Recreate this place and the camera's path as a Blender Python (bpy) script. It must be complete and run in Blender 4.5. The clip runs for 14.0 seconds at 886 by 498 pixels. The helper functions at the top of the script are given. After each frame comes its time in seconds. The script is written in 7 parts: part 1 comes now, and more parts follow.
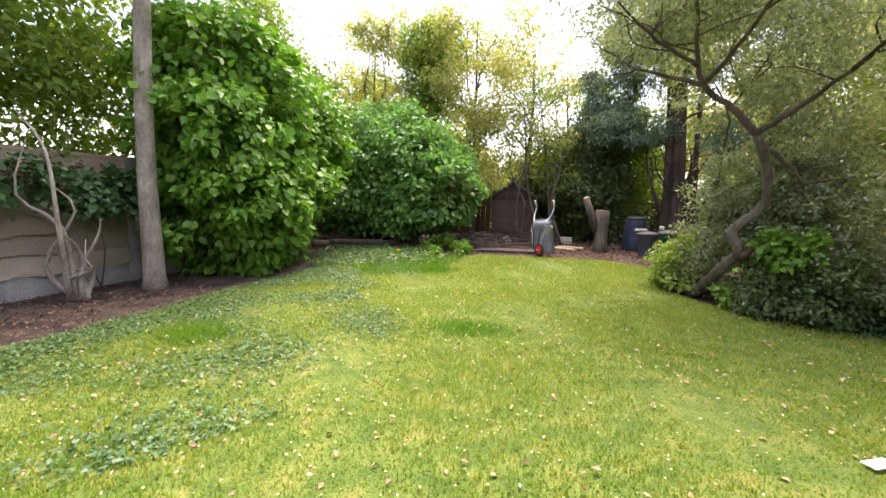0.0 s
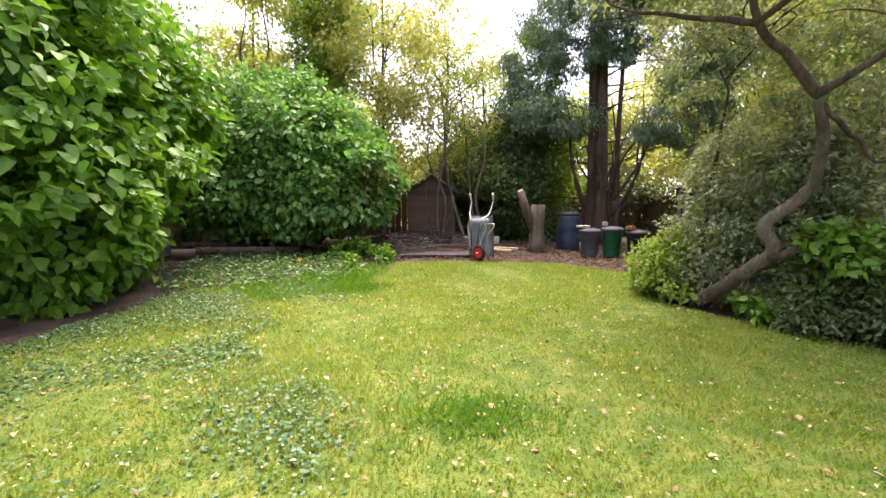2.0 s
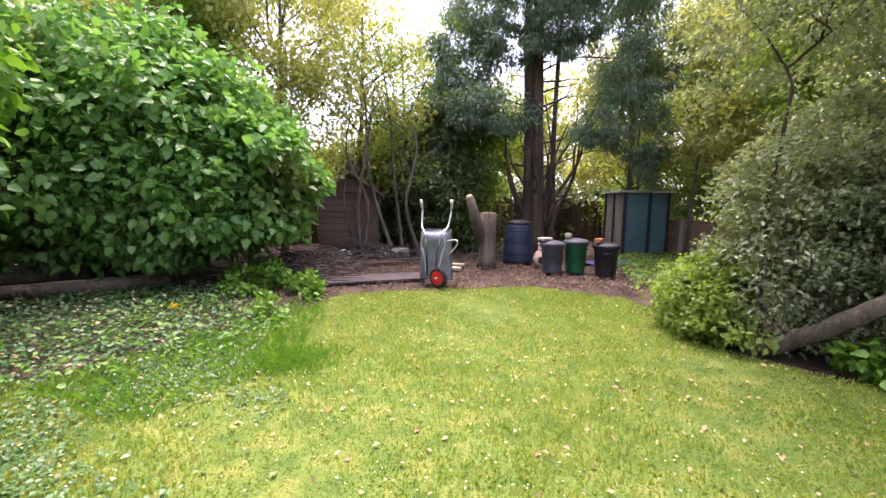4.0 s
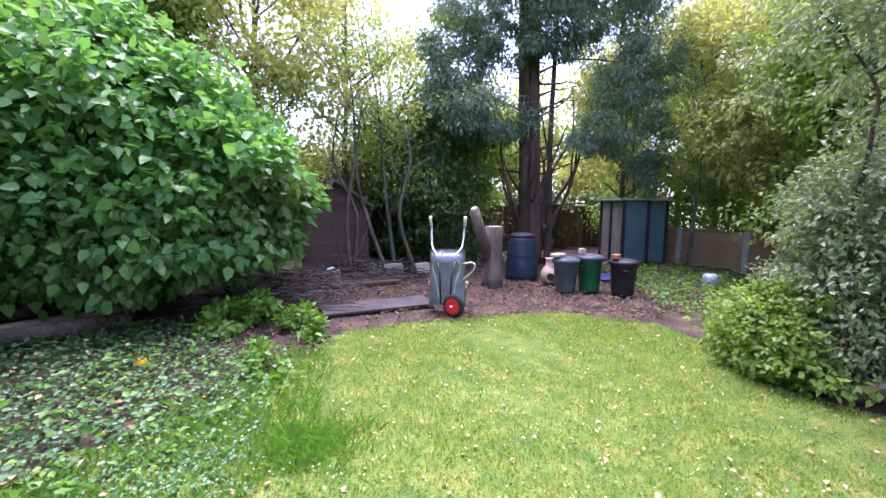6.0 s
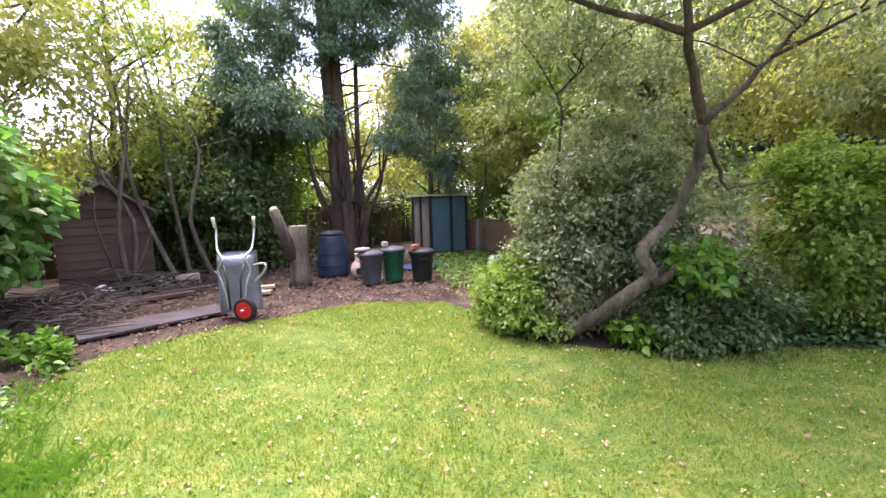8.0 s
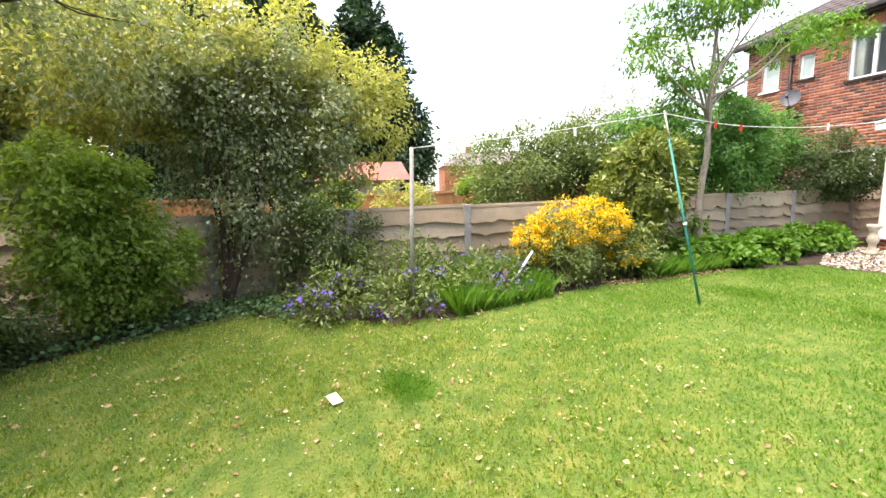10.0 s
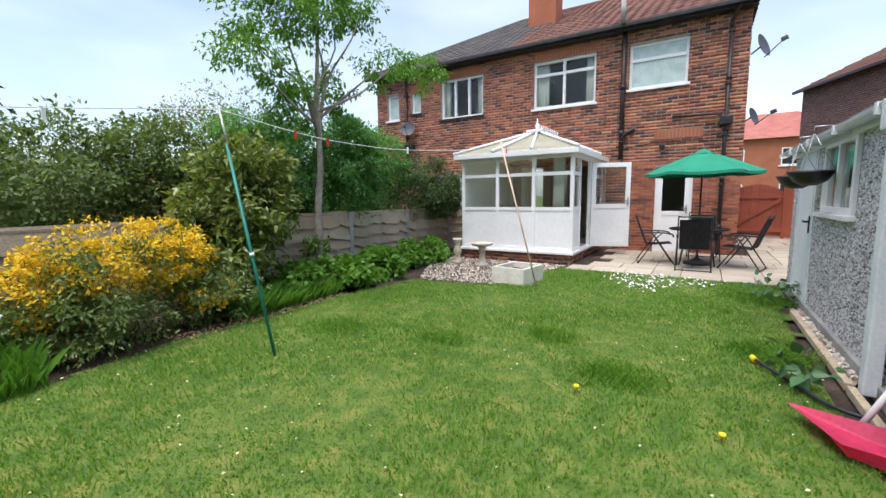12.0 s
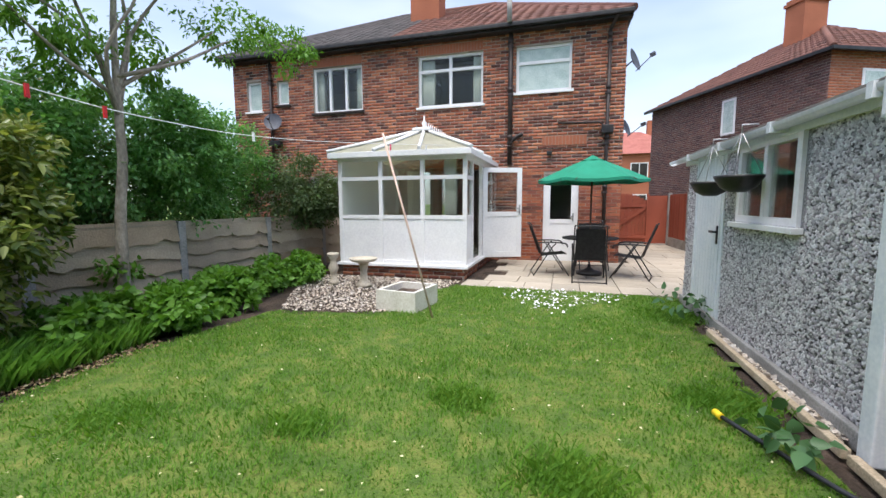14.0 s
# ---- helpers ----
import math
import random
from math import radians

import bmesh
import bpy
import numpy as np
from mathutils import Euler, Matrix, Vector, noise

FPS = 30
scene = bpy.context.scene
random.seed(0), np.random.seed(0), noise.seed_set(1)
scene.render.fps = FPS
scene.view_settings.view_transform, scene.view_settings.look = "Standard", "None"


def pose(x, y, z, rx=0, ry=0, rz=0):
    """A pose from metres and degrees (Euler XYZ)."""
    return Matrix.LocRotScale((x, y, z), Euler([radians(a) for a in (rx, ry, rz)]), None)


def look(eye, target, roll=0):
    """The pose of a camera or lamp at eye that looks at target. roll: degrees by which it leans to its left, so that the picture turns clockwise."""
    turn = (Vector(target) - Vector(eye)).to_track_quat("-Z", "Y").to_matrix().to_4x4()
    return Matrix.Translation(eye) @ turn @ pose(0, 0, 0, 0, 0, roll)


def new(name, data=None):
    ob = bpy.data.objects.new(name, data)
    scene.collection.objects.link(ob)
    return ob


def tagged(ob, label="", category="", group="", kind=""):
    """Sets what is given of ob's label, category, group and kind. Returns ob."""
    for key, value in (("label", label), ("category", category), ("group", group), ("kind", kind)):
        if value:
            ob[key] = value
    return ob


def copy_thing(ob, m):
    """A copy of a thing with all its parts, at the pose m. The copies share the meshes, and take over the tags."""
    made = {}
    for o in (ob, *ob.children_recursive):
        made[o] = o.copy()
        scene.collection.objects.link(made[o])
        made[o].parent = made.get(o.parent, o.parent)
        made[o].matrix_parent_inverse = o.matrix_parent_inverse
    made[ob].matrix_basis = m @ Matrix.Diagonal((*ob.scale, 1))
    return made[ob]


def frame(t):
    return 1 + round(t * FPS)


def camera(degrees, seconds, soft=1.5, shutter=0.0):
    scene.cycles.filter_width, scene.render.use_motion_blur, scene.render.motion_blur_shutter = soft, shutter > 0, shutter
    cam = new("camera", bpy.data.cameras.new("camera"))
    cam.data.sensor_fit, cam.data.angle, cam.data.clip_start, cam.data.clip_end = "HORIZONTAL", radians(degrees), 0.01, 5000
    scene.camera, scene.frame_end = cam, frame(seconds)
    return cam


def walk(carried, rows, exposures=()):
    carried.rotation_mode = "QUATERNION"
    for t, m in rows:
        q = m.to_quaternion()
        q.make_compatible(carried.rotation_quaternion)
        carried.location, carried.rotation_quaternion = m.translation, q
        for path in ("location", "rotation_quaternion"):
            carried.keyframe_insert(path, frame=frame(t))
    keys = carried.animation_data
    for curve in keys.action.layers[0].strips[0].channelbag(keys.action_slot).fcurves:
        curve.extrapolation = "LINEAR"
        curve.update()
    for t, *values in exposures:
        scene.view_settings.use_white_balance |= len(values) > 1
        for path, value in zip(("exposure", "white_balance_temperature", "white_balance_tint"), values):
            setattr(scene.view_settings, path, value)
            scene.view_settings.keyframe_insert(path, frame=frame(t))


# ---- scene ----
cam = camera(94.0, 14.0)
PATH = [
    (0, (-0.006, 0.721, 1.241), (0.498, -1.202, 1.021), 0.8),
    (0.5, (0.29, 0.307, 1.206), (0.703, -1.638, 0.984), 0.9),
    (1, (0.499, -0.152, 1.178), (0.794, -2.118, 0.959), 0.6),
    (1.5, (0.726, -0.616, 1.147), (0.875, -2.599, 0.932), 0.3),
    (2, (0.934, -1.088, 1.135), (0.923, -3.076, 0.918), 0.4),
    (2.5, (1.16, -1.607, 1.163), (0.986, -3.587, 0.938), 0.4),
    (3, (1.388, -2.1, 1.175), (1.059, -4.061, 0.954), 0.7),
    (5.3, (2.115, -3.905, 1.49), (1.418, -5.766, 1.261), 0.7),
    (5.5, (2.133, -3.942, 1.499), (1.432, -5.802, 1.274), 0.7),
    (6, (2.141, -3.952, 1.51), (1.433, -5.809, 1.291), 0.5),
    (6.5, (2.138, -3.948, 1.509), (1.39, -5.79, 1.291), 0.2),
    (7, (2.102, -3.876, 1.495), (1.251, -5.673, 1.278), -0.3),
    (7.5, (1.964, -3.725, 1.484), (0.91, -5.41, 1.266), -0.9),
    (8, (1.748, -3.444, 1.442), (0.401, -4.905, 1.22), -1.7),
    (8.5, (1.513, -3.108, 1.421), (-0.168, -4.168, 1.193), -2.2),
    (9, (1.348, -2.697, 1.433), (-0.572, -3.198, 1.185), -2.4),
    (9.2, (1.309, -2.477, 1.427), (-0.655, -2.748, 1.165), -2.5),
    (11.3, (0.858, -0.414, 1.318), (-0.477, 1.057, 1.076), -0.8),
    (11.5, (0.854, -0.221, 1.328), (-0.397, 1.321, 1.086), -0.9),
    (12, (0.788, 0.259, 1.383), (-0.267, 1.94, 1.138), -0.7),
    (12.5, (0.634, 0.67, 1.389), (-0.254, 2.446, 1.152), -0.5),
    (13, (0.493, 1.061, 1.395), (-0.251, 2.903, 1.165), -0.3),
    (13.5, (0.362, 1.331, 1.369), (-0.271, 3.215, 1.144), -0.2),
    (14, (0.242, 1.504, 1.368), (-0.315, 3.413, 1.152), -0.2),
]
walk(cam, [(t, look(eye, target, roll)) for t, eye, target, roll in PATH],
     exposures=[(0, 1.9, 7300, 27), (3.0, 2.0, 7500, 29), (5.5, 2.15, 5700, 38), (7.5, 2.25, 6000, 36), (9.2, 2.4, 7800, 24), (11.3, 0.75, 6300, 13), (14, 0.75, 6250, 12)])

# ---- world and sun ----
SUN_EL, SUN_AZ = radians(71), radians(184)
world = bpy.data.worlds.new("world")
scene.world = world
world.use_nodes = True
wn, wl = world.node_tree.nodes, world.node_tree.links
wn.clear()
sky = wn.new("ShaderNodeTexSky")
sky.sky_type = "NISHITA"
sky.sun_disc = False
sky.sun_elevation, sky.sun_rotation = SUN_EL, SUN_AZ
sky.air_density, sky.dust_density, sky.ozone_density = 1.0, 1.6, 1.2
coord = wn.new("ShaderNodeTexCoord")
cloud = wn.new("ShaderNodeTexNoise")
cloud.inputs["Scale"].default_value, cloud.inputs["Detail"].default_value = 1.6, 4
stretch = wn.new("ShaderNodeMapping")
stretch.inputs["Scale"].default_value = (1, 1, 3.0)
ramp = wn.new("ShaderNodeMapRange")
ramp.inputs["From Min"].default_value, ramp.inputs["From Max"].default_value = 0.42, 0.75
ramp.inputs["To Min"].default_value, ramp.inputs["To Max"].default_value = 0.16, 0.46
veil = wn.new("ShaderNodeMix")
veil.data_type = "RGBA"
veil.inputs["B"].default_value = (6.5, 6.7, 7.0, 1)
back = wn.new("ShaderNodeBackground")
back.inputs["Strength"].default_value = 0.15
wout = wn.new("ShaderNodeOutputWorld")
wl.new(coord.outputs["Generated"], stretch.inputs["Vector"])
wl.new(stretch.outputs["Vector"], cloud.inputs["Vector"])
wl.new(cloud.outputs["Fac"], ramp.inputs["Value"])
wl.new(ramp.outputs["Result"], veil.inputs["Factor"])
wl.new(sky.outputs["Color"], veil.inputs["A"])
wl.new(veil.outputs["Result"], back.inputs["Color"])
wl.new(back.outputs["Background"], wout.inputs["Surface"])

sun_data = bpy.data.lights.new("sun", "SUN")
sun_data.energy, sun_data.angle, sun_data.color = 2.9, radians(50), (1.0, 0.95, 0.86)
sun = new("sun", sun_data)
sun.matrix_basis = look((math.sin(SUN_AZ) * math.cos(SUN_EL) * 30, math.cos(SUN_AZ) * math.cos(SUN_EL) * 30,
                         math.sin(SUN_EL) * 30), (0, 0, 0))


# ---- materials ----
def surf(name, c1, c2, scale=6.0, rough=0.8, bump=0.3, fine=60.0, metal=0.0, c3=None, stretch=(1, 1, 1), spec=0.4, dist=0.01):
    """Two colours mixed by broad noise, darkened and lightened by fine grain, with fine relief."""
    m = bpy.data.materials.new(name)
    m.use_nodes = True
    n, l = m.node_tree.nodes, m.node_tree.links
    b = n["Principled BSDF"]
    b.inputs["Roughness"].default_value, b.inputs["Metallic"].default_value = rough, metal
    b.inputs["Specular IOR Level"].default_value = spec
    tc, mp = n.new("ShaderNodeTexCoord"), n.new("ShaderNodeMapping")
    mp.inputs["Scale"].default_value = stretch
    l.new(tc.outputs["Object"], mp.inputs["Vector"])
    broad, grain = n.new("ShaderNodeTexNoise"), n.new("ShaderNodeTexNoise")
    for tex, s, d in ((broad, scale, 5), (grain, fine, 3)):
        tex.inputs["Scale"].default_value, tex.inputs["Detail"].default_value = s, d
        l.new(mp.outputs["Vector"], tex.inputs["Vector"])
    cr = n.new("ShaderNodeValToRGB")
    cr.color_ramp.elements[0].position, cr.color_ramp.elements[1].position = 0.35, 0.68
    cr.color_ramp.elements[0].color, cr.color_ramp.elements[1].color = (*c1, 1), (*c2, 1)
    if c3:
        e = cr.color_ramp.elements.new(0.5)
        e.color = (*c3, 1)
    l.new(broad.outputs["Fac"], cr.inputs["Fac"])
    mx = n.new("ShaderNodeMix")
    mx.data_type, mx.blend_type = "RGBA", "OVERLAY"
    mx.inputs["Factor"].default_value = 0.55
    l.new(cr.outputs["Color"], mx.inputs["A"])
    l.new(grain.outputs["Fac"], mx.inputs["B"])
    l.new(mx.outputs["Result"], b.inputs["Base Color"])
    bp = n.new("ShaderNodeBump")
    bp.inputs["Strength"].default_value, bp.inputs["Distance"].default_value = bump, dist
    l.new(grain.outputs["Fac"], bp.inputs["Height"])
    l.new(bp.outputs["Normal"], b.inputs["Normal"])
    return m


def pieces(name, colours, rough=0.85, bump=0.35, fine=70.0, per_object=False, stain=0.35):
    """Each piece takes its own shade out of a range of colours."""
    m = surf(name, (0.5, 0.5, 0.5), (0.5, 0.5, 0.5), 1.3, rough, bump, fine)
    n, l = m.node_tree.nodes, m.node_tree.links
    b = n["Principled BSDF"]
    if per_object:
        src = n.new("ShaderNodeObjectInfo").outputs["Random"]
    else:
        src = n.new("ShaderNodeNewGeometry").outputs["Random Per Island"]
    cr = n.new("ShaderNodeValToRGB")
    while len(cr.color_ramp.elements) < len(colours):
        cr.color_ramp.elements.new(0.5)
    for i, c in enumerate(colours):
        cr.color_ramp.elements[i].position = i / (len(colours) - 1)
        cr.color_ramp.elements[i].color = (*c, 1)
    l.new(src, cr.inputs["Fac"])
    old = b.inputs["Base Color"].links[0].from_node
    mx = n.new("ShaderNodeMix")
    mx.data_type, mx.blend_type = "RGBA", "OVERLAY"
    mx.inputs["Factor"].default_value = stain
    l.new(cr.outputs["Color"], mx.inputs["A"])
    noise2 = n.new("ShaderNodeTexNoise")
    noise2.inputs["Scale"].default_value, noise2.inputs["Detail"].default_value = 1.1, 6
    l.new(n["Texture Coordinate"].outputs["Object"], noise2.inputs["Vector"])
    l.new(noise2.outputs["Fac"], mx.inputs["B"])
    l.new(mx.outputs["Result"], old.inputs["A"])
    old.inputs["Factor"].default_value = 0.35
    return m


def leafy(name, colours, rough=0.45, glow=0.3, spec=0.4):
    """Leaves that let light through, each of its own shade."""
    m = bpy.data.materials.new(name)
    m.use_nodes = True
    n, l = m.node_tree.nodes, m.node_tree.links
    b = n["Principled BSDF"]
    b.inputs["Roughness"].default_value, b.inputs["Specular IOR Level"].default_value = rough, spec
    cr = n.new("ShaderNodeValToRGB")
    while len(cr.color_ramp.elements) < len(colours):
        cr.color_ramp.elements.new(0.5)
    for i, c in enumerate(colours):
        cr.color_ramp.elements[i].position = i / (len(colours) - 1)
        cr.color_ramp.elements[i].color = (*c, 1)
    geo, tc, tex = n.new("ShaderNodeNewGeometry"), n.new("ShaderNodeTexCoord"), n.new("ShaderNodeTexNoise")
    tex.inputs["Scale"].default_value = 1.6
    l.new(tc.outputs["Object"], tex.inputs["Vector"])
    mean = n.new("ShaderNodeMix")
    mean.inputs["Factor"].default_value = 0.45
    l.new(geo.outputs["Random Per Island"], mean.inputs["A"])
    l.new(tex.outputs["Fac"], mean.inputs["B"])
    l.new(mean.outputs["Result"], cr.inputs["Fac"])
    l.new(cr.outputs["Color"], b.inputs["Base Color"])
    tr, ms = n.new("ShaderNodeBsdfTranslucent"), n.new("ShaderNodeMixShader")
    ms.inputs["Fac"].default_value = glow
    bright = n.new("ShaderNodeMix")
    bright.data_type, bright.blend_type = "RGBA", "MULTIPLY"
    bright.inputs["Factor"].default_value = 1.0
    bright.inputs["B"].default_value = (1.5, 1.5, 0.8, 1)
    l.new(cr.outputs["Color"], bright.inputs["A"])
    l.new(bright.outputs["Result"], tr.inputs["Color"])
    l.new(b.outputs["BSDF"], ms.inputs[1])
    l.new(tr.outputs["BSDF"], ms.inputs[2])
    l.new(ms.outputs["Shader"], n["Material Output"].inputs["Surface"])
    return m


def glassy(name, tint=(0.9, 0.95, 0.93), clear=0.6):
    m = bpy.data.materials.new(name)
    m.use_nodes = True
    n, l = m.node_tree.nodes, m.node_tree.links
    b = n["Principled BSDF"]
    b.inputs["Base Color"].default_value = (*tint, 1)
    b.inputs["Roughness"].default_value, b.inputs["IOR"].default_value = 0.02, 1.5
    b.inputs["Transmission Weight"].default_value = 1.0
    tr, ms = n.new("ShaderNodeBsdfTransparent"), n.new("ShaderNodeMixShader")
    tr.inputs["Color"].default_value = (*tint, 1)
    ms.inputs["Fac"].default_value = clear
    l.new(b.outputs["BSDF"], ms.inputs[1])
    l.new(tr.outputs["BSDF"], ms.inputs[2])
    l.new(ms.outputs["Shader"], n["Material Output"].inputs["Surface"])
    return m


M = {}
M["soil"] = surf("soil", (0.035, 0.024, 0.018), (0.11, 0.075, 0.055), 3.0, 0.95, 0.9, 45, c3=(0.06, 0.042, 0.03), dist=0.03)
M["chips"] = pieces("bark_chips", [(0.05, 0.03, 0.02), (0.16, 0.085, 0.055), (0.24, 0.15, 0.1), (0.1, 0.07, 0.055)], 0.9)
# Darker green than the blades: shade between them is put into the colour.
M["turf"] = surf("turf", (0.06, 0.115, 0.016), (0.17, 0.19, 0.04), 5.0, 0.95, 0.9, 70, c3=(0.10, 0.155, 0.024), dist=0.02)
M["blade"] = leafy("grass_blade", [(0.06, 0.16, 0.016), (0.13, 0.25, 0.026), (0.27, 0.31, 0.05), (0.33, 0.31, 0.07)], 0.5, 0.35)
M["blade_green"] = leafy("green_grass_blade", [(0.065, 0.16, 0.016), (0.095, 0.22, 0.023), (0.14, 0.28, 0.033), (0.21, 0.30, 0.045)], 0.55, 0.4)
M["tuft"] = leafy("grass_tuft", [(0.05, 0.14, 0.015), (0.10, 0.24, 0.025), (0.16, 0.30, 0.04)], 0.45, 0.35)
M["petal"] = pieces("petals", [(0.50, 0.49, 0.24), (0.62, 0.60, 0.38), (0.42, 0.38, 0.17)], 0.7)
M["litter"] = pieces("dead_leaves", [(0.3, 0.2, 0.1), (0.42, 0.3, 0.16), (0.2, 0.12, 0.07), (0.5, 0.42, 0.26)], 0.8)
M["brick"] = pieces("red_brick", [(0.06, 0.03, 0.028), (0.33, 0.10, 0.055), (0.48, 0.19, 0.10), (0.17, 0.06, 0.045), (0.38, 0.13, 0.07), (0.09, 0.05, 0.045), (0.43, 0.16, 0.085)], 0.85)
M["brickone"] = pieces("red_brick_single", [(0.10, 0.045, 0.035), (0.33, 0.10, 0.055), (0.42, 0.15, 0.075), (0.20, 0.07, 0.05), (0.36, 0.12, 0.07)], 0.85, per_object=True)
# Dark purple-brown: shade on the neighbour's side wall, put into the brick colour.
M["brickshade"] = pieces("shaded_brick", [(0.085, 0.05, 0.05), (0.17, 0.085, 0.075), (0.12, 0.075, 0.075), (0.21, 0.11, 0.09)], 0.9)
M["brickorange"] = pieces("orange_brick", [(0.38, 0.13, 0.07), (0.45, 0.17, 0.09), (0.33, 0.11, 0.06)], 0.9)
M["mortar"] = surf("mortar", (0.30, 0.25, 0.21), (0.42, 0.37, 0.32), 4, 0.95, 0.4, 90)
M["rooftile"] = pieces("brown_roof_tile", [(0.10, 0.045, 0.035), (0.17, 0.075, 0.055), (0.13, 0.055, 0.045)], 0.8)
M["rooftile2"] = pieces("grey_roof_tile", [(0.055, 0.05, 0.05), (0.09, 0.08, 0.08), (0.07, 0.06, 0.06)], 0.8)
M["upvc"] = surf("white_plastic", (0.78, 0.78, 0.79), (0.85, 0.85, 0.85), 2, 0.35, 0.03, 30)
M["whitepaint"] = surf("white_paint", (0.70, 0.74, 0.78), (0.80, 0.82, 0.84), 2.5, 0.5, 0.1, 40)
M["black"] = surf("black_paint", (0.012, 0.012, 0.013), (0.03, 0.028, 0.028), 8, 0.45, 0.1, 60)
M["pipe"] = surf("dark_pipe_paint", (0.02, 0.014, 0.013), (0.045, 0.03, 0.027), 8, 0.5, 0.1, 60)
M["metal"] = surf("black_metal_tube", (0.015, 0.015, 0.017), (0.035, 0.033, 0.034), 14, 0.4, 0.05, 80)
M["sling"] = surf("black_mesh_fabric", (0.018, 0.018, 0.02), (0.035, 0.034, 0.036), 20, 0.75, 0.4, 400)
M["glass"] = glassy("window_glass")
M["frost"] = surf("frosted_glass", (0.42, 0.52, 0.49), (0.55, 0.64, 0.60), 5, 0.15, 0.05, 40)
M["polycarb"] = surf("polycarbonate_roof", (0.55, 0.53, 0.40), (0.66, 0.64, 0.52), 1.5, 0.35, 0.1, 30)
M["dark"] = surf("dark_room", (0.02, 0.018, 0.016), (0.05, 0.045, 0.04), 2, 0.9, 0.05, 20)
M["room"] = surf("room_plaster", (0.42, 0.38, 0.32), (0.5, 0.46, 0.40), 2, 0.9, 0.05, 40)
M["curtain"] = surf("cream_curtain", (0.62, 0.60, 0.54), (0.72, 0.70, 0.64), 9, 0.9, 0.2, 60, stretch=(6, 6, 0.3))
M["redcloth"] = surf("red_curtain", (0.28, 0.02, 0.02), (0.38, 0.04, 0.035), 9, 0.9, 0.2, 60)
M["slab"] = pieces("paving_slab", [(0.40, 0.345, 0.27), (0.47, 0.41, 0.33), (0.36, 0.32, 0.26)], 0.9, 0.3, 60, per_object=True, stain=0.5)
M["concrete"] = surf("grey_concrete", (0.24, 0.235, 0.22), (0.38, 0.37, 0.35), 3, 0.9, 0.5, 60)
M["pebble"] = pieces("pebbledash", [(0.02, 0.018, 0.02), (0.78, 0.74, 0.76), (0.34, 0.28, 0.31), (0.88, 0.86, 0.87), (0.05, 0.04, 0.045), (0.72, 0.66, 0.67), (0.85, 0.83, 0.83)], 0.75, 0.2, stain=0.1)
M["dash"] = surf("pebbledash_bed", (0.10, 0.095, 0.10), (0.5, 0.48, 0.49), 70, 0.9, 0.8, 160, dist=0.01)
M["gravel"] = pieces("pale_gravel", [(0.55, 0.46, 0.36), (0.68, 0.60, 0.5), (0.42, 0.36, 0.3), (0.72, 0.68, 0.62)], 0.85)
M["fence"] = pieces("weathered_fence_wood", [(0.23, 0.185, 0.13), (0.41, 0.345, 0.255), (0.30, 0.245, 0.18), (0.36, 0.265, 0.175)], 0.9, 0.7, 50, per_object=True, stain=0.75)
M["fencebrown"] = pieces("brown_fence_wood", [(0.17, 0.10, 0.06), (0.26, 0.16, 0.10), (0.21, 0.13, 0.085)], 0.9, 0.6, 50, per_object=True, stain=0.6)
M["redwood"] = pieces("red_stained_wood", [(0.25, 0.06, 0.03), (0.33, 0.085, 0.045), (0.29, 0.07, 0.04)], 0.75, 0.4, 60, per_object=True)
M["orangewood"] = pieces("orange_stained_wood", [(0.52, 0.24, 0.11), (0.58, 0.28, 0.14)], 0.8, 0.3, 60, per_object=True)
M["oldwood"] = pieces("old_brown_wood", [(0.075, 0.048, 0.036), (0.13, 0.085, 0.062), (0.10, 0.065, 0.05)], 0.95, 0.6, 50, per_object=True, stain=0.5)
M["palewood"] = surf("cut_wood", (0.42, 0.33, 0.22), (0.55, 0.45, 0.32), 8, 0.85, 0.4, 70)
M["bark"] = surf("bark", (0.07, 0.058, 0.045), (0.19, 0.16, 0.125), 5, 0.95, 1.0, 35, stretch=(1, 1, 0.3), c3=(0.12, 0.098, 0.076), dist=0.03)
M["barkpale"] = surf("pale_bark", (0.22, 0.19, 0.15), (0.42, 0.37, 0.31), 4, 0.95, 0.9, 30, stretch=(1, 1, 0.6), c3=(0.30, 0.26, 0.215), dist=0.02)
M["barkdark"] = surf("dark_bark", (0.045, 0.032, 0.025), (0.12, 0.08, 0.06), 6, 0.95, 1.0, 35, stretch=(1, 1, 0.2), dist=0.03)
M["twig"] = surf("twigs", (0.06, 0.05, 0.043), (0.15, 0.12, 0.10), 9, 0.95, 0.5, 60)
M["parasol"] = surf("green_canopy_cloth", (0.01, 0.20, 0.115), (0.015, 0.25, 0.15), 3, 0.8, 0.2, 200)
M["greenpole"] = surf("green_plastic_coat", (0.01, 0.16, 0.13), (0.02, 0.23, 0.18), 8, 0.45, 0.1, 60)
M["galv"] = surf("galvanised_steel", (0.30, 0.34, 0.40), (0.42, 0.46, 0.53), 4, 0.5, 0.15, 60, metal=0.35)
M["steel"] = surf("grey_steel_tube", (0.35, 0.35, 0.36), (0.5, 0.5, 0.5), 8, 0.4, 0.1, 60, metal=0.6)
M["red"] = surf("red_plastic", (0.55, 0.015, 0.02), (0.65, 0.03, 0.03), 6, 0.4, 0.05, 60)
M["pink"] = surf("pink_plastic", (0.75, 0.06, 0.16), (0.82, 0.10, 0.22), 3, 0.5, 0.1, 40)
M["rubber"] = surf("black_rubber", (0.015, 0.015, 0.015), (0.03, 0.03, 0.03), 10, 0.85, 0.3, 80)
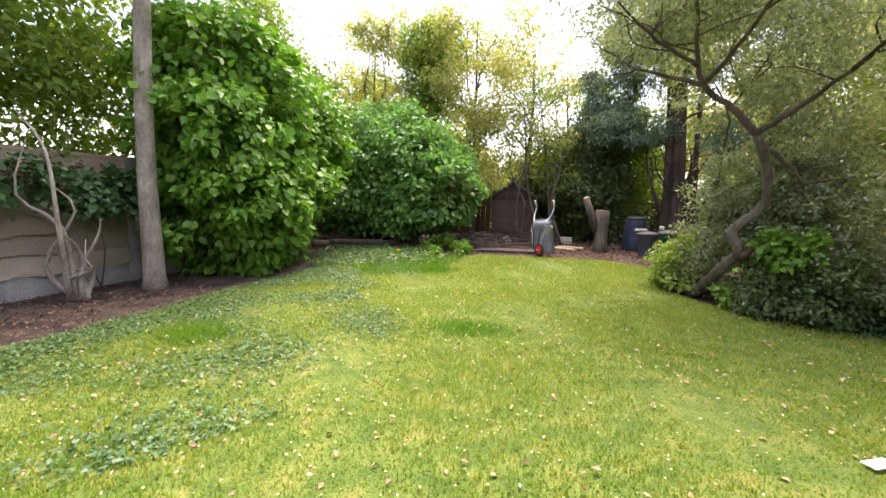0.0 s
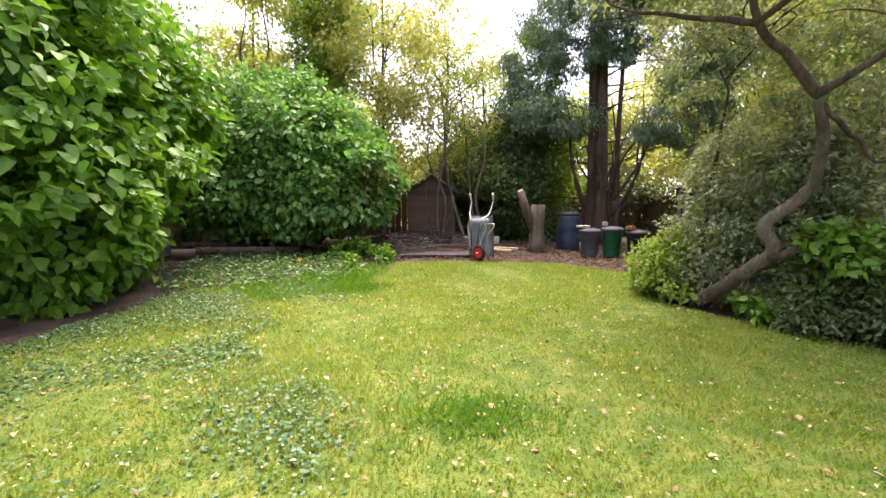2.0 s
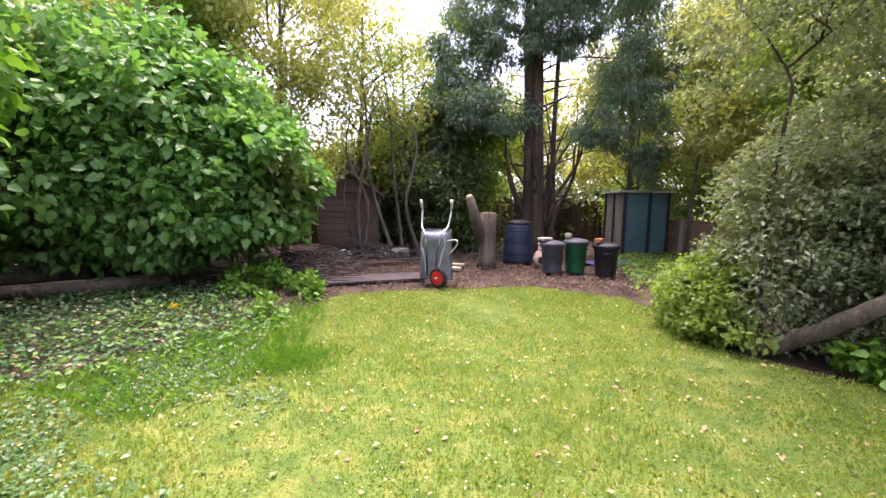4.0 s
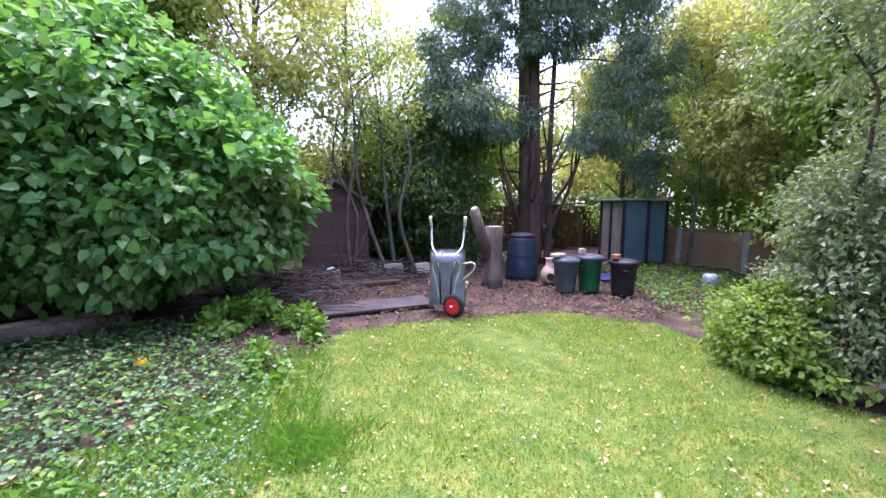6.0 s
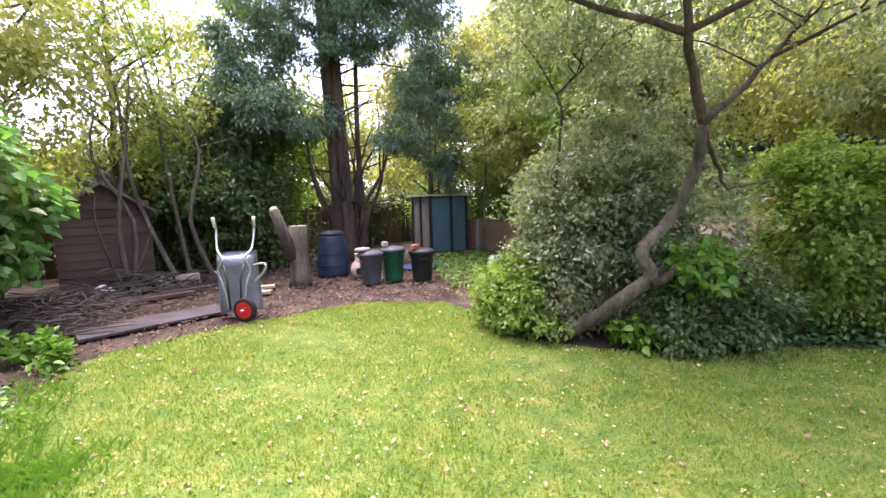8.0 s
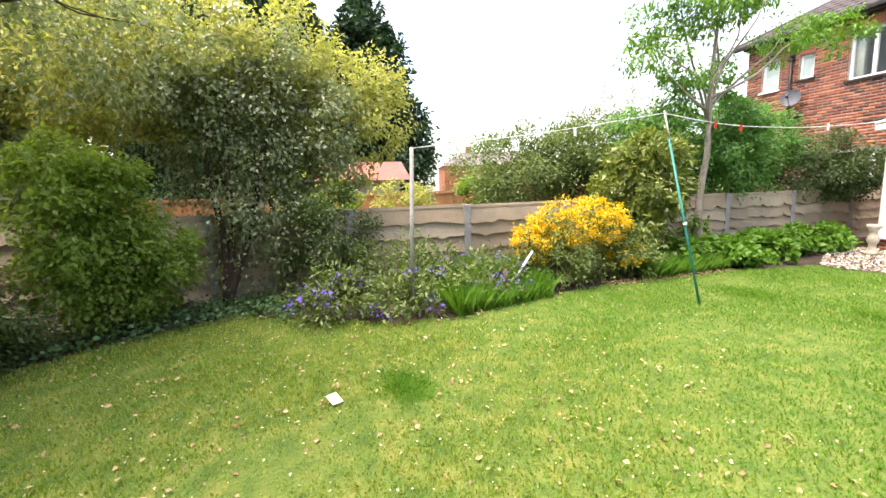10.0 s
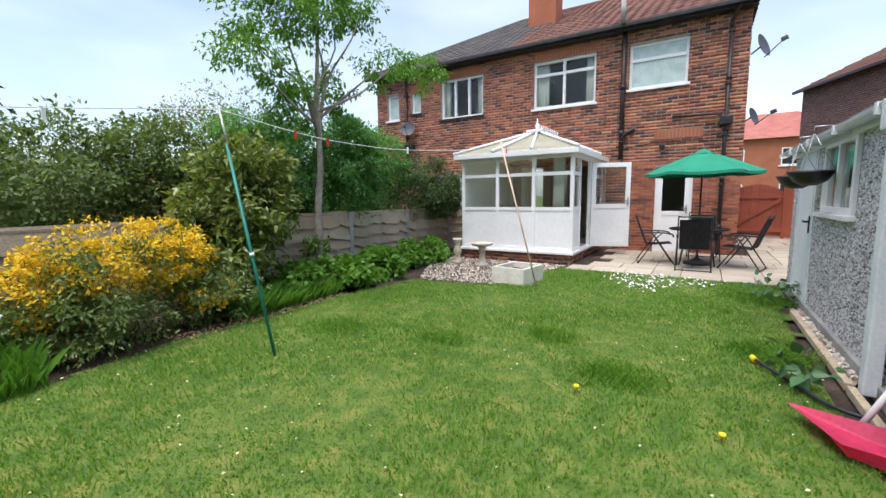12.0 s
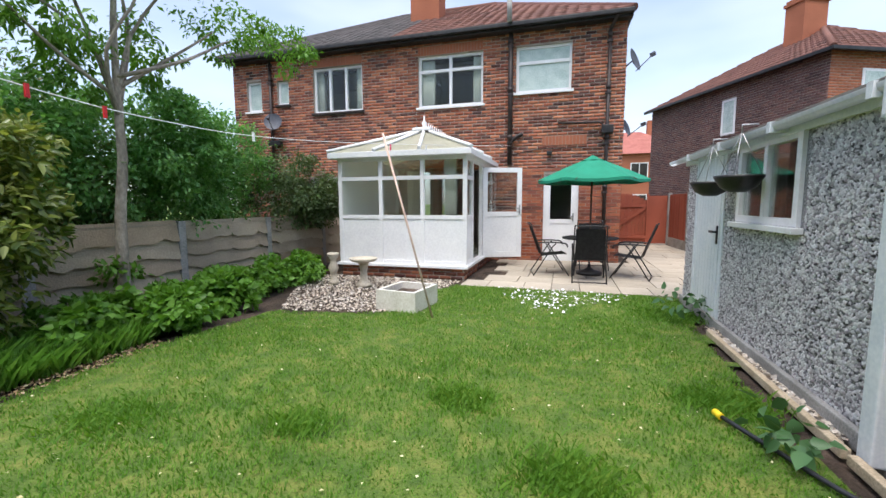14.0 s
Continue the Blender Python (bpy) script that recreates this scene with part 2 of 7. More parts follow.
M["binblack"] = surf("black_plastic", (0.014, 0.015, 0.02), (0.03, 0.032, 0.04), 5, 0.5, 0.1, 50)
M["bingrey"] = surf("grey_plastic", (0.06, 0.065, 0.085), (0.10, 0.105, 0.125), 5, 0.55, 0.1, 50)
M["bingreen"] = surf("green_plastic", (0.005, 0.10, 0.045), (0.01, 0.14, 0.065), 5, 0.5, 0.1, 50)
M["binblue"] = surf("dark_blue_plastic", (0.012, 0.02, 0.045), (0.025, 0.04, 0.075), 5, 0.45, 0.1, 50)
M["terracotta"] = surf("pale_terracotta", (0.55, 0.38, 0.30), (0.68, 0.52, 0.44), 6, 0.85, 0.2, 60)
M["shed"] = surf("green_painted_steel", (0.055, 0.12, 0.13), (0.075, 0.15, 0.155), 2, 0.5, 0.1, 40)
M["shedgrey"] = surf("weathered_board", (0.10, 0.095, 0.075), (0.17, 0.16, 0.125), 3, 0.8, 0.3, 40, stretch=(1, 1, 0.2))
M["ceramic"] = surf("glazed_ceramic", (0.60, 0.57, 0.50), (0.74, 0.71, 0.65), 4, 0.4, 0.1, 40)
M["stone"] = surf("cast_stone", (0.42, 0.37, 0.29), (0.58, 0.52, 0.42), 7, 0.9, 0.6, 60)
M["paper"] = surf("white_paper", (0.78, 0.78, 0.80), (0.85, 0.85, 0.86), 3, 0.8, 0.05, 30)
M["yellow"] = surf("yellow_flower", (0.75, 0.50, 0.01), (0.85, 0.62, 0.02), 6, 0.7, 0.1, 60)
M["purple"] = leafy("violet_flower", [(0.12, 0.09, 0.45), (0.2, 0.12, 0.55), (0.16, 0.14, 0.6)], 0.7, 0.2)
M["bluecloth"] = surf("blue_tarpaulin", (0.03, 0.045, 0.16), (0.05, 0.075, 0.24), 5, 0.6, 0.4, 40)
M["tarp"] = surf("dark_membrane", (0.05, 0.043, 0.047), (0.085, 0.072, 0.075), 4, 0.85, 0.4, 50)
M["terrace"] = surf("pale_render", (0.62, 0.6, 0.57), (0.72, 0.7, 0.66), 1, 0.9, 0.1, 20)
M["redroof"] = surf("red_roof", (0.30, 0.10, 0.08), (0.38, 0.14, 0.11), 2, 0.85, 0.2, 20)
M["slate"] = surf("grey_slate", (0.16, 0.13, 0.15), (0.24, 0.20, 0.22), 2, 0.8, 0.2, 20)
# foliage
M["lf_big"] = leafy("big_bright_leaf", [(0.05, 0.14, 0.014), (0.09, 0.24, 0.025), (0.15, 0.33, 0.045), (0.22, 0.42, 0.08)], 0.38, 0.3)
M["lf_mid"] = leafy("shrub_leaf", [(0.055, 0.155, 0.04), (0.10, 0.255, 0.065), (0.165, 0.345, 0.10), (0.24, 0.42, 0.15)], 0.32, 0.4)
M["lf_dark"] = leafy("evergreen_leaf", [(0.03, 0.06, 0.018), (0.06, 0.11, 0.032), (0.10, 0.15, 0.05), (0.16, 0.20, 0.08)], 0.4, 0.25, 0.4)
M["lf_holly"] = leafy("glossy_grey_leaf", [(0.07, 0.11, 0.05), (0.15, 0.20, 0.10), (0.26, 0.31, 0.19), (0.42, 0.45, 0.33)], 0.33, 0.4, 0.5)
M["lf_cedar"] = leafy("conifer_spray", [(0.05, 0.10, 0.065), (0.10, 0.17, 0.11), (0.16, 0.24, 0.165), (0.23, 0.31, 0.22)], 0.55, 0.3)
M["lf_cypress"] = leafy("dark_conifer_spray", [(0.014, 0.042, 0.018), (0.028, 0.07, 0.03), (0.05, 0.10, 0.045)], 0.6, 0.15)
M["lf_yellow"] = leafy("yellow_green_leaf", [(0.18, 0.21, 0.055), (0.29, 0.32, 0.10), (0.39, 0.40, 0.16), (0.47, 0.46, 0.22)], 0.5, 0.5)
M["lf_lime"] = leafy("lime_leaf", [(0.10, 0.17, 0.025), (0.17, 0.27, 0.05), (0.26, 0.36, 0.08)], 0.5, 0.45)
M["lf_gold"] = leafy("golden_flower", [(0.55, 0.34, 0.01), (0.72, 0.48, 0.015), (0.80, 0.60, 0.05)], 0.6, 0.3)
M["lf_spot"] = leafy("variegated_leaf", [(0.05, 0.09, 0.018), (0.10, 0.16, 0.03), (0.22, 0.26, 0.06), (0.42, 0.42, 0.14)], 0.3, 0.3, 0.6)
M["lf_hedge"] = leafy("hedge_leaf", [(0.065, 0.11, 0.028), (0.125, 0.185, 0.05), (0.20, 0.26, 0.085)], 0.4, 0.3)
M["lf_ivy"] = leafy("ground_ivy", [(0.035, 0.09, 0.032), (0.065, 0.15, 0.055), (0.10, 0.21, 0.075)], 0.4, 0.2)
M["lf_fresh"] = leafy("fresh_green_leaf", [(0.06, 0.15, 0.015), (0.11, 0.25, 0.03), (0.17, 0.34, 0.05)], 0.45, 0.35)
M["lf_pale"] = leafy("pale_leaf", [(0.12, 0.15, 0.07), (0.22, 0.25, 0.13), (0.3, 0.33, 0.2)], 0.5, 0.3)


# ---- building helpers ----
def thing(name, label, category, at=(0, 0, 0), group="", kind=""):
    ob = new(name)
    ob.location = at
    ob.empty_display_size = 0.1
    return tagged(ob, label, category, group, kind)


def part(name, bm, material, parent=None, label=""):
    """Links a bmesh, or mesh data, given in world places (or round the thing's base) as one object."""
    if isinstance(bm, bpy.types.Mesh):
        me = bm
    else:
        me = bpy.data.meshes.new(name)
        bm.to_mesh(me)
        bm.free()
    if not me.materials:
        me.materials.append(material)
    ob = new(name, me)
    if parent is not None:
        root = parent
        while root.parent:
            root = root.parent
        if not root.data and root.location.length > 0:
            me.transform(Matrix.Translation(-root.location))
        ob.parent = parent
    if label:
        ob["label"] = label
    return ob


def box(bm, x0, x1, y0, y1, z0, z1, bevel=0.0, m=None):
    c = Matrix.Translation(((x0 + x1) / 2, (y0 + y1) / 2, (z0 + z1) / 2)) @ Matrix.Diagonal((abs(x1 - x0), abs(y1 - y0), abs(z1 - z0), 1))
    r = bmesh.ops.create_cube(bm, size=1, matrix=(m @ c) if m else c)
    if bevel:
        edges = list({e for v in r["verts"] for e in v.link_edges})
        bmesh.ops.bevel(bm, geom=edges, offset=bevel, segments=2, affect="EDGES", profile=0.6)
    return r


def B(*boxes, bevel=0.0, m=None):
    bm = bmesh.new()
    for b in boxes:
        box(bm, *b, bevel=bevel, m=m)
    return bm


def tube(bm, pts, radii, n=8, cap=True):
    """A round bar along a line of points, with a radius at each."""
    pts = [Vector(p) for p in pts]
    if not hasattr(radii, "__len__"):
        radii = [radii] * len(pts)
    rings, side = [], None
    for i, p in enumerate(pts):
        d = (pts[min(i + 1, len(pts) - 1)] - pts[max(i - 1, 0)]).normalized()
        if side is None:
            side = d.orthogonal().normalized()
        side = (side - d * side.dot(d)).normalized()
        up = d.cross(side)
        rings.append([bm.verts.new(p + (side * math.cos(a) + up * math.sin(a)) * radii[i]) for a in [2 * math.pi * k / n for k in range(n)]])
    for a, b in zip(rings, rings[1:]):
        for k in range(n):
            f = bm.faces.new((a[k], a[(k + 1) % n], b[(k + 1) % n], b[k]))
            f.smooth = True
    if cap:
        bm.faces.new(rings[0][::-1])
        bm.faces.new(rings[-1])
    return bm


def T(pts, radii, n=8):
    return tube(bmesh.new(), pts, radii, n)


def lathe(profile, n=24, at=(0, 0, 0), close=True):
    """A round body from (radius, height) pairs."""
    bm = bmesh.new()
    rings = [[bm.verts.new((at[0] + r * math.cos(2 * math.pi * k / n), at[1] + r * math.sin(2 * math.pi * k / n), at[2] + z)) for k in range(n)] for r, z in profile]
    for a, b in zip(rings, rings[1:]):
        for k in range(n):
            f = bm.faces.new((a[k], a[(k + 1) % n], b[(k + 1) % n], b[k]))
            f.smooth = True
    if close:
        bm.faces.new(rings[0][::-1])
        bm.faces.new(rings[-1])
    return bm


def poly(bm, pts):
    return bm.faces.new([bm.verts.new(p) for p in pts])


def smooth_line(pts, steps=4, jitter=0.0, rng=random):
    """Points of a curve through the given ones."""
    pts = [Vector(p) for p in pts]
    out = []
    for i in range(len(pts) - 1):
        a, b, c, d = pts[max(i - 1, 0)], pts[i], pts[i + 1], pts[min(i + 2, len(pts) - 1)]
        for s in range(steps):
            t = s / steps
            p = 0.5 * ((2 * b) + (c - a) * t + (2 * a - 5 * b + 4 * c - d) * t * t + (3 * b - a - 3 * c + d) * t ** 3)
            out.append(p + Vector((rng.uniform(-1, 1), rng.uniform(-1, 1), rng.uniform(-1, 1))) * jitter)
    return out + [pts[-1]]


def raw_mesh(name, verts, faces):
    """Mesh from arrays; all faces have the same number of corners."""
    me = bpy.data.meshes.new(name)
    k = faces.shape[1]
    me.vertices.add(len(verts))
    me.vertices.foreach_set("co", np.asarray(verts, np.float32).ravel())
    me.loops.add(faces.size)
    me.loops.foreach_set("vertex_index", faces.astype(np.int32).ravel())
    me.polygons.add(len(faces))
    me.polygons.foreach_set("loop_start", np.arange(0, faces.size, k, dtype=np.int32))
    me.update(calc_edges=True)
    return me


def unit(a):
    return a / np.maximum(np.linalg.norm(a, axis=1, keepdims=True), 1e-6)


def leaf_mesh(name, pos, axis, normal, length, width, broad=False, droop=0.15):
    """One folded leaf at every place: axis is the way it points, normal its upper side."""
    axis = unit(axis)
    side = unit(np.cross(axis, normal))
    nrm = np.cross(side, axis)
    n = len(pos)
    L, W = np.asarray(length).reshape(-1, 1) * np.ones((n, 1)), np.asarray(width).reshape(-1, 1) * np.ones((n, 1))
    if broad:
        v = [pos, pos + axis * L * 0.22 + side * W * 0.5 + nrm * W * 0.10, pos + axis * L * 0.62 + side * W * 0.36 + nrm * W * 0.02,
             pos + axis * L - nrm * L * droop, pos + axis * L * 0.62 - side * W * 0.36 + nrm * W * 0.02, pos + axis * L * 0.22 - side * W * 0.5 + nrm * W * 0.10]
        idx = np.array([[0, 1, 2, 3], [0, 3, 4, 5]])
    else:
        v = [pos, pos + axis * L * 0.45 + side * W * 0.5 + nrm * W * 0.15, pos + axis * L - nrm * L * droop, pos + axis * L * 0.45 - side * W * 0.5 + nrm * W * 0.15]
        idx = np.array([[0, 1, 2], [0, 2, 3]])
    k = len(v)
    verts = np.stack(v, 1).reshape(-1, 3)
    faces = (np.arange(n)[:, None, None] * k + idx[None]).reshape(-1, idx.shape[1])
    return raw_mesh(name, verts, faces)


def crown(name, blobs, n, size, seed, clumps=60, spread=0.22, broad=False, droop_way=0.3, inner=0.25, zmin=0.02, slim=0.6, keep=None):
    """A crown of leaves in clumps round egg-shaped masses (x, y, z, rx, ry, rz)."""
    rng = np.random.default_rng(seed)
    n = int(n * 1.5)
    bl = np.array(blobs, float)
    area = (bl[:, 3] * bl[:, 4] + bl[:, 4] * bl[:, 5] + bl[:, 3] * bl[:, 5])
    which = rng.choice(len(bl), clumps * len(bl), p=area / area.sum())
    d = unit(rng.normal(size=(len(which), 3)))
    rad = np.where(rng.random(len(which)) < inner, rng.uniform(0.3, 0.85, len(which)), rng.uniform(0.82, 1.08, len(which)))[:, None]
    cc = bl[which, :3] + d * bl[which, 3:] * rad
    cr = (bl[which, 3:].mean(1) * spread * rng.uniform(0.6, 1.4, len(which)))
    pick = rng.integers(0, len(cc), n)
    off = unit(rng.normal(size=(n, 3))) * (1.55 * cr[pick] * rng.random(n) ** 0.45)[:, None] * np.array([1, 1, 0.75])
    p = cc[pick] + off
    out = unit(unit(off) * 0.6 + d[pick])
    ok = p[:, 2] > zmin
    if keep is not None:
        ok &= keep(p)
    p, out = p[ok], out[ok]
    m = len(p)
    axis = out * 0.6 + rng.normal(size=(m, 3)) * 0.55 + np.array([0, 0, -droop_way])
    normal = out * 0.5 + np.array([0, 0, 0.7]) + rng.normal(size=(m, 3)) * 0.45
    s = size * rng.uniform(0.6, 1.3, m)
    return leaf_mesh(name, p, axis, normal, s, s * slim, broad)


def limbs(base, tips, r0, seed, bend=0.15, n=6, steps=3):
    """Each limb as a bmesh: from the base to a tip, bending."""
    rng = random.Random(seed)
    out = []
    for tip in tips:
        a, b = Vector(base), Vector(tip)
        ln = (b - a).length
        mid = [a.lerp(b, f) + Vector((rng.uniform(-1, 1), rng.uniform(-1, 1), rng.uniform(-0.3, 0.8))) * bend * ln * 0.5 for f in (0.35, 0.7)]
        pts = smooth_line([a, *mid, b], steps, 0.0)
        out.append(T(pts, [r0 * (1 - 0.85 * i / (len(pts) - 1)) for i in range(len(pts))], n))
    return out

# ---- ground, lawn, patio ----
def ground_z(x, y):
    """The back of the garden lies a hand higher than the lawn."""
    t = np.clip((-np.asarray(y, float) - 6.0) / 3.0, 0, 1)
    return 0.1 * t * t * (3 - 2 * t)


def sheet(name, x0, x1, y0, y1, step, dz, material, inside=None, bumps=0.0):
    nx, ny = int((x1 - x0) / step) + 1, int((y1 - y0) / step) + 1
    xs, ys = np.linspace(x0, x1, nx), np.linspace(y0, y1, ny)
    gx, gy = np.meshgrid(xs, ys)
    gz = ground_z(gx, gy) + dz + bumps * (np.sin(gx * 2.1 + 1) * np.cos(gy * 1.7) + 0.5 * np.sin(gx * 5.3 + gy * 3.1))
    verts = np.stack([gx, gy, gz], -1).reshape(-1, 3)
    i = np.arange(nx * ny).reshape(ny, nx)
    f = np.stack([i[:-1, :-1], i[:-1, 1:], i[1:, 1:], i[1:, :-1]], -1).reshape(-1, 4)
    if inside is not None:
        c = verts[f].mean(1)
        f = f[inside(c[:, 0], c[:, 1])]
        used = np.unique(f)
        back_index = np.zeros(len(verts), int)
        back_index[used] = np.arange(len(used))
        verts, f = verts[used], back_index[f]
    me = raw_mesh(name, verts, f)
    me.materials.append(material)
    return me


LAWN = [(-1.5, 8.2), (-1.75, 7.35), (-1.4, 6.4), (-2.3, 6.1), (-3.3, 5.9), (-3.6, 4.4), (-3.55, 3.2), (-3.6, 2.2), (-3.3, 0.6), (-2.95, -0.2),
        (-3.1, -0.9), (-3.5, -1.7), (-4.1, -2.5), (-3.5, -3.7), (-2.4, -4.6), (-1.9, -5.3), (-1.6, -6.2), (-2.1, -7.0), (-2.1, -7.6),
        (-1.2, -8.4), (0.36, -8.6), (1.5, -8.5), (2.0, -8.0), (2.4, -7.3), (3.2, -6.9), (4.2, -6.4), (4.2, -4.5), (4.35, -3.8), (4.2, -2.9), (4.3, -1.9),
        (4.4, -0.6), (4.2, 0.6), (2.4, 1.2), (1.75, 2.4), (1.55, 4.2), (1.65, 6.3), (1.85, 8.1)]


def in_poly(x, y, ring):
    x, y = np.asarray(x), np.asarray(y)
    hit = np.zeros(x.shape, bool)
    for (x1, y1), (x2, y2) in zip(ring, ring[1:] + ring[:1]):
        if y1 != y2:
            hit ^= ((y1 > y) != (y2 > y)) & (x < (x2 - x1) * (y - y1) / (y2 - y1) + x1)
    return hit


ground = part("ground", sheet("ground", -14, 14, -22, 28, 0.5, -0.03, M["soil"]), M["soil"])
tagged(ground, "dark bare soil with bark and litter", "ground", kind="structure")
bm = bmesh.new()
for x0, x1, y0, y1 in ((-3000, -14, -3000, 3000), (14, 3000, -3000, 3000), (-14, 14, -3000, -22), (-14, 14, 28, 3000)):
    poly(bm, [(x0, y0, -0.03 if y0 > -22 else 0.07), (x1, y0, -0.03 if y0 > -22 else 0.07), (x1, y1, -0.03), (x0, y1, -0.03)])
tagged(part("ground", bm, M["turf"]), "far grass and earth out to the horizon", "ground", kind="structure")
lawn = part("lawn", sheet("lawn", -5, 5, -9.2, 8.6, 0.1, 0.0, M["turf"], lambda x, y: in_poly(x + 0.05 * np.sin(y * 9), y + 0.05 * np.sin(x * 8), LAWN), 0.008), M["turf"])
tagged(lawn, "uneven yellow-green lawn with bare and mossy patches", "lawn", kind="structure")


def blades(name, n, box4, height, seed, ring=None, lean=0.5, width=0.006, dz=0.0, fade=0):
    rng = np.random.default_rng(seed)
    if len(box4) == 3:
        x, y = box4[0] + rng.normal(size=n) * box4[2] * 0.6, box4[1] + rng.normal(size=n) * box4[2] * 0.45
    else:
        x, y = rng.uniform(box4[0], box4[1], n), rng.uniform(box4[2], box4[3], n)
    if ring:
        ok = in_poly(x, y, ring)
        x, y = x[ok], y[ok]
    if fade:
        ok = fade * (y + 0.35 * np.sin(x * 1.3) + rng.normal(size=len(y)) * 0.75) > 0
        x, y = x[ok], y[ok]
    h = height * rng.uniform(0.4, 1.3, len(x)) * (0.85 + 0.25 * np.sin(x * 2.7 + np.sin(y * 1.9)) * np.sin(y * 2.3))
    h = np.maximum(h, height * 0.3)
    p = np.stack([x, y, ground_z(x, y) + dz], 1)
    a = rng.uniform(0, 2 * np.pi, len(x))
    way = np.stack([np.cos(a), np.sin(a), np.zeros(len(x))], 1)
    sd = np.stack([-np.sin(a), np.cos(a), np.zeros(len(x))], 1)
    ln = lean * rng.uniform(0.2, 1.3, len(x))
    w = width * rng.uniform(0.6, 1.4, len(x))
    v = np.stack([p - sd * w[:, None], p + sd * w[:, None],
                  p + way * (h * ln * 0.35)[:, None] + np.array([0, 0, 1]) * (h * 0.6)[:, None] + sd * (w * 0.7)[:, None],
                  p + way * (h * ln)[:, None] + np.array([0, 0, 1]) * h[:, None]], 1).reshape(-1, 3)
    k = np.arange(len(x))[:, None] * 4
    f = np.concatenate([k + np.array([[0, 1, 2]]), k + np.array([[0, 2, 3]])])
    return raw_mesh(name, v, f)


def stuff(name, me, material, label, category):
    return tagged(part(name, me, material), label, category, kind="stuff")


stuff("grass", blades("grass", 330000, (-4.3, 4.6, -9, 1.8), 0.03, 1, LAWN, 0.75, 0.0042, fade=-1), M["blade"], "short mown mossy lawn grass, yellow-green", "grass")
stuff("grass", blades("grass", 260000, (-4.3, 4.4, -2.2, 8.4), 0.034, 2, LAWN, 0.7, 0.0042, fade=1), M["blade_green"], "short mown lawn grass, fresh green", "grass")
# longer tufts in the lawn
TUFTS = [(0.75, -3.2, 0.3), (2.05, -6.5, 0.3), (-1.6, -1.1, 0.2), (-0.4, 4.2, 0.2), (-1.3, 3.6, 0.18), (-2.6, 3.3, 0.3), (0.3, 3.5, 0.25), (1.3, 4.6, 0.25), (1.5, 6.9, 0.3), (3.2, -2.3, 0.3)]
for i, (tx, ty, tr) in enumerate(TUFTS):
    stuff("grass_tuft", blades("grass_tuft", int(4500 * tr), (tx, ty, tr), 0.07, 20 + i, None, 0.9, 0.0045), M["blade_green" if i > 2 else "tuft"], "longer dark green tuft of grass in the lawn", "grass")


def flecks(name, n, ring, size, seed, height=0.03, slim=0.7):
    rng = np.random.default_rng(seed)
    xs, ys = [p[0] for p in ring], [p[1] for p in ring]
    x, y = rng.uniform(min(xs), max(xs), n), rng.uniform(min(ys), max(ys), n)
    ok = in_poly(x, y, ring)
    x, y = x[ok], y[ok]
    p = np.stack([x, y, ground_z(x, y) + height * rng.uniform(0.3, 1.2, len(x))], 1)
    ax = rng.normal(size=(len(x), 3)) * np.array([1, 1, 0.25])
    nr = rng.normal(size=(len(x), 3)) * 0.35 + np.array([0, 0, 1])
    s = size * rng.uniform(0.5, 1.4, len(x))
    return leaf_mesh(name, p, ax, nr, s, s * slim)


BACKLAWN = [p for p in LAWN if p[1] < 1.5]
FRONTLAWN = [(-3.5, 6), (-3.5, -1), (1.6, -1), (1.6, 8), (-1.3, 8)]
stuff("petals", flecks("petals", 4800, BACKLAWN, 0.015, 5, 0.03), M["petal"], "pale fallen petals and catkins scattered over grass", "petals")
stuff("dead_leaves", flecks("dead_leaves", 2600, BACKLAWN, 0.035, 6, 0.03), M["litter"], "dry brown fallen leaves on the grass", "leaves")
stuff("petals", flecks("petals", 500, FRONTLAWN, 0.02, 7, 0.045), M["petal"], "few pale flecks on the lawn by the house", "petals")
CLOVER = [(1.2, -1.6), (2.0, -0.4), (4.3, -0.5), (4.3, -6.3), (3.2, -6.9), (2.4, -7.3), (2.0, -5.8), (2.6, -4.4), (1.3, -3.2)]
rngc = np.random.default_rng(77)
cp = np.stack([rngc.uniform(1.2, 4.4, 52000), rngc.uniform(-7.3, -0.4, 52000)], 1)
patchy = np.sin(cp[:, 0] * 3.1 + np.sin(cp[:, 1] * 2.3)) * np.sin(cp[:, 1] * 2.7 + 0.6) + (cp[:, 0] - 2.6) * 0.45 + rngc.normal(size=len(cp)) * 0.5
cp = cp[in_poly(cp[:, 0], cp[:, 1], CLOVER) & (patchy > 0.25)]
cs = rngc.uniform(0.014, 0.034, len(cp))
stuff("clover", leaf_mesh("clover", np.column_stack([cp, ground_z(cp[:, 0], cp[:, 1]) + rngc.uniform(0.012, 0.04, len(cp))]), rngc.normal(size=(len(cp), 3)) * np.array([1, 1, 0.2]),
                          rngc.normal(size=(len(cp), 3)) * 0.3 + np.array([0, 0, 1]), cs, cs * 0.9, True), M["lf_ivy"], "dark green clover and weeds spreading through the lawn", "clover")
DAISY = [(-0.75, 8.1), (-0.6, 7.6), (-0.2, 6.9), (0.3, 6.6), (0.5, 7.2), (0.9, 7.4), (1.2, 7.8), (0.4, 8.1)]
stuff("daisies", flecks("daisies", 420, DAISY, 0.035, 8, 0.06, 1.0), M["paper"], "white daisies in the grass beside the patio", "flowers")

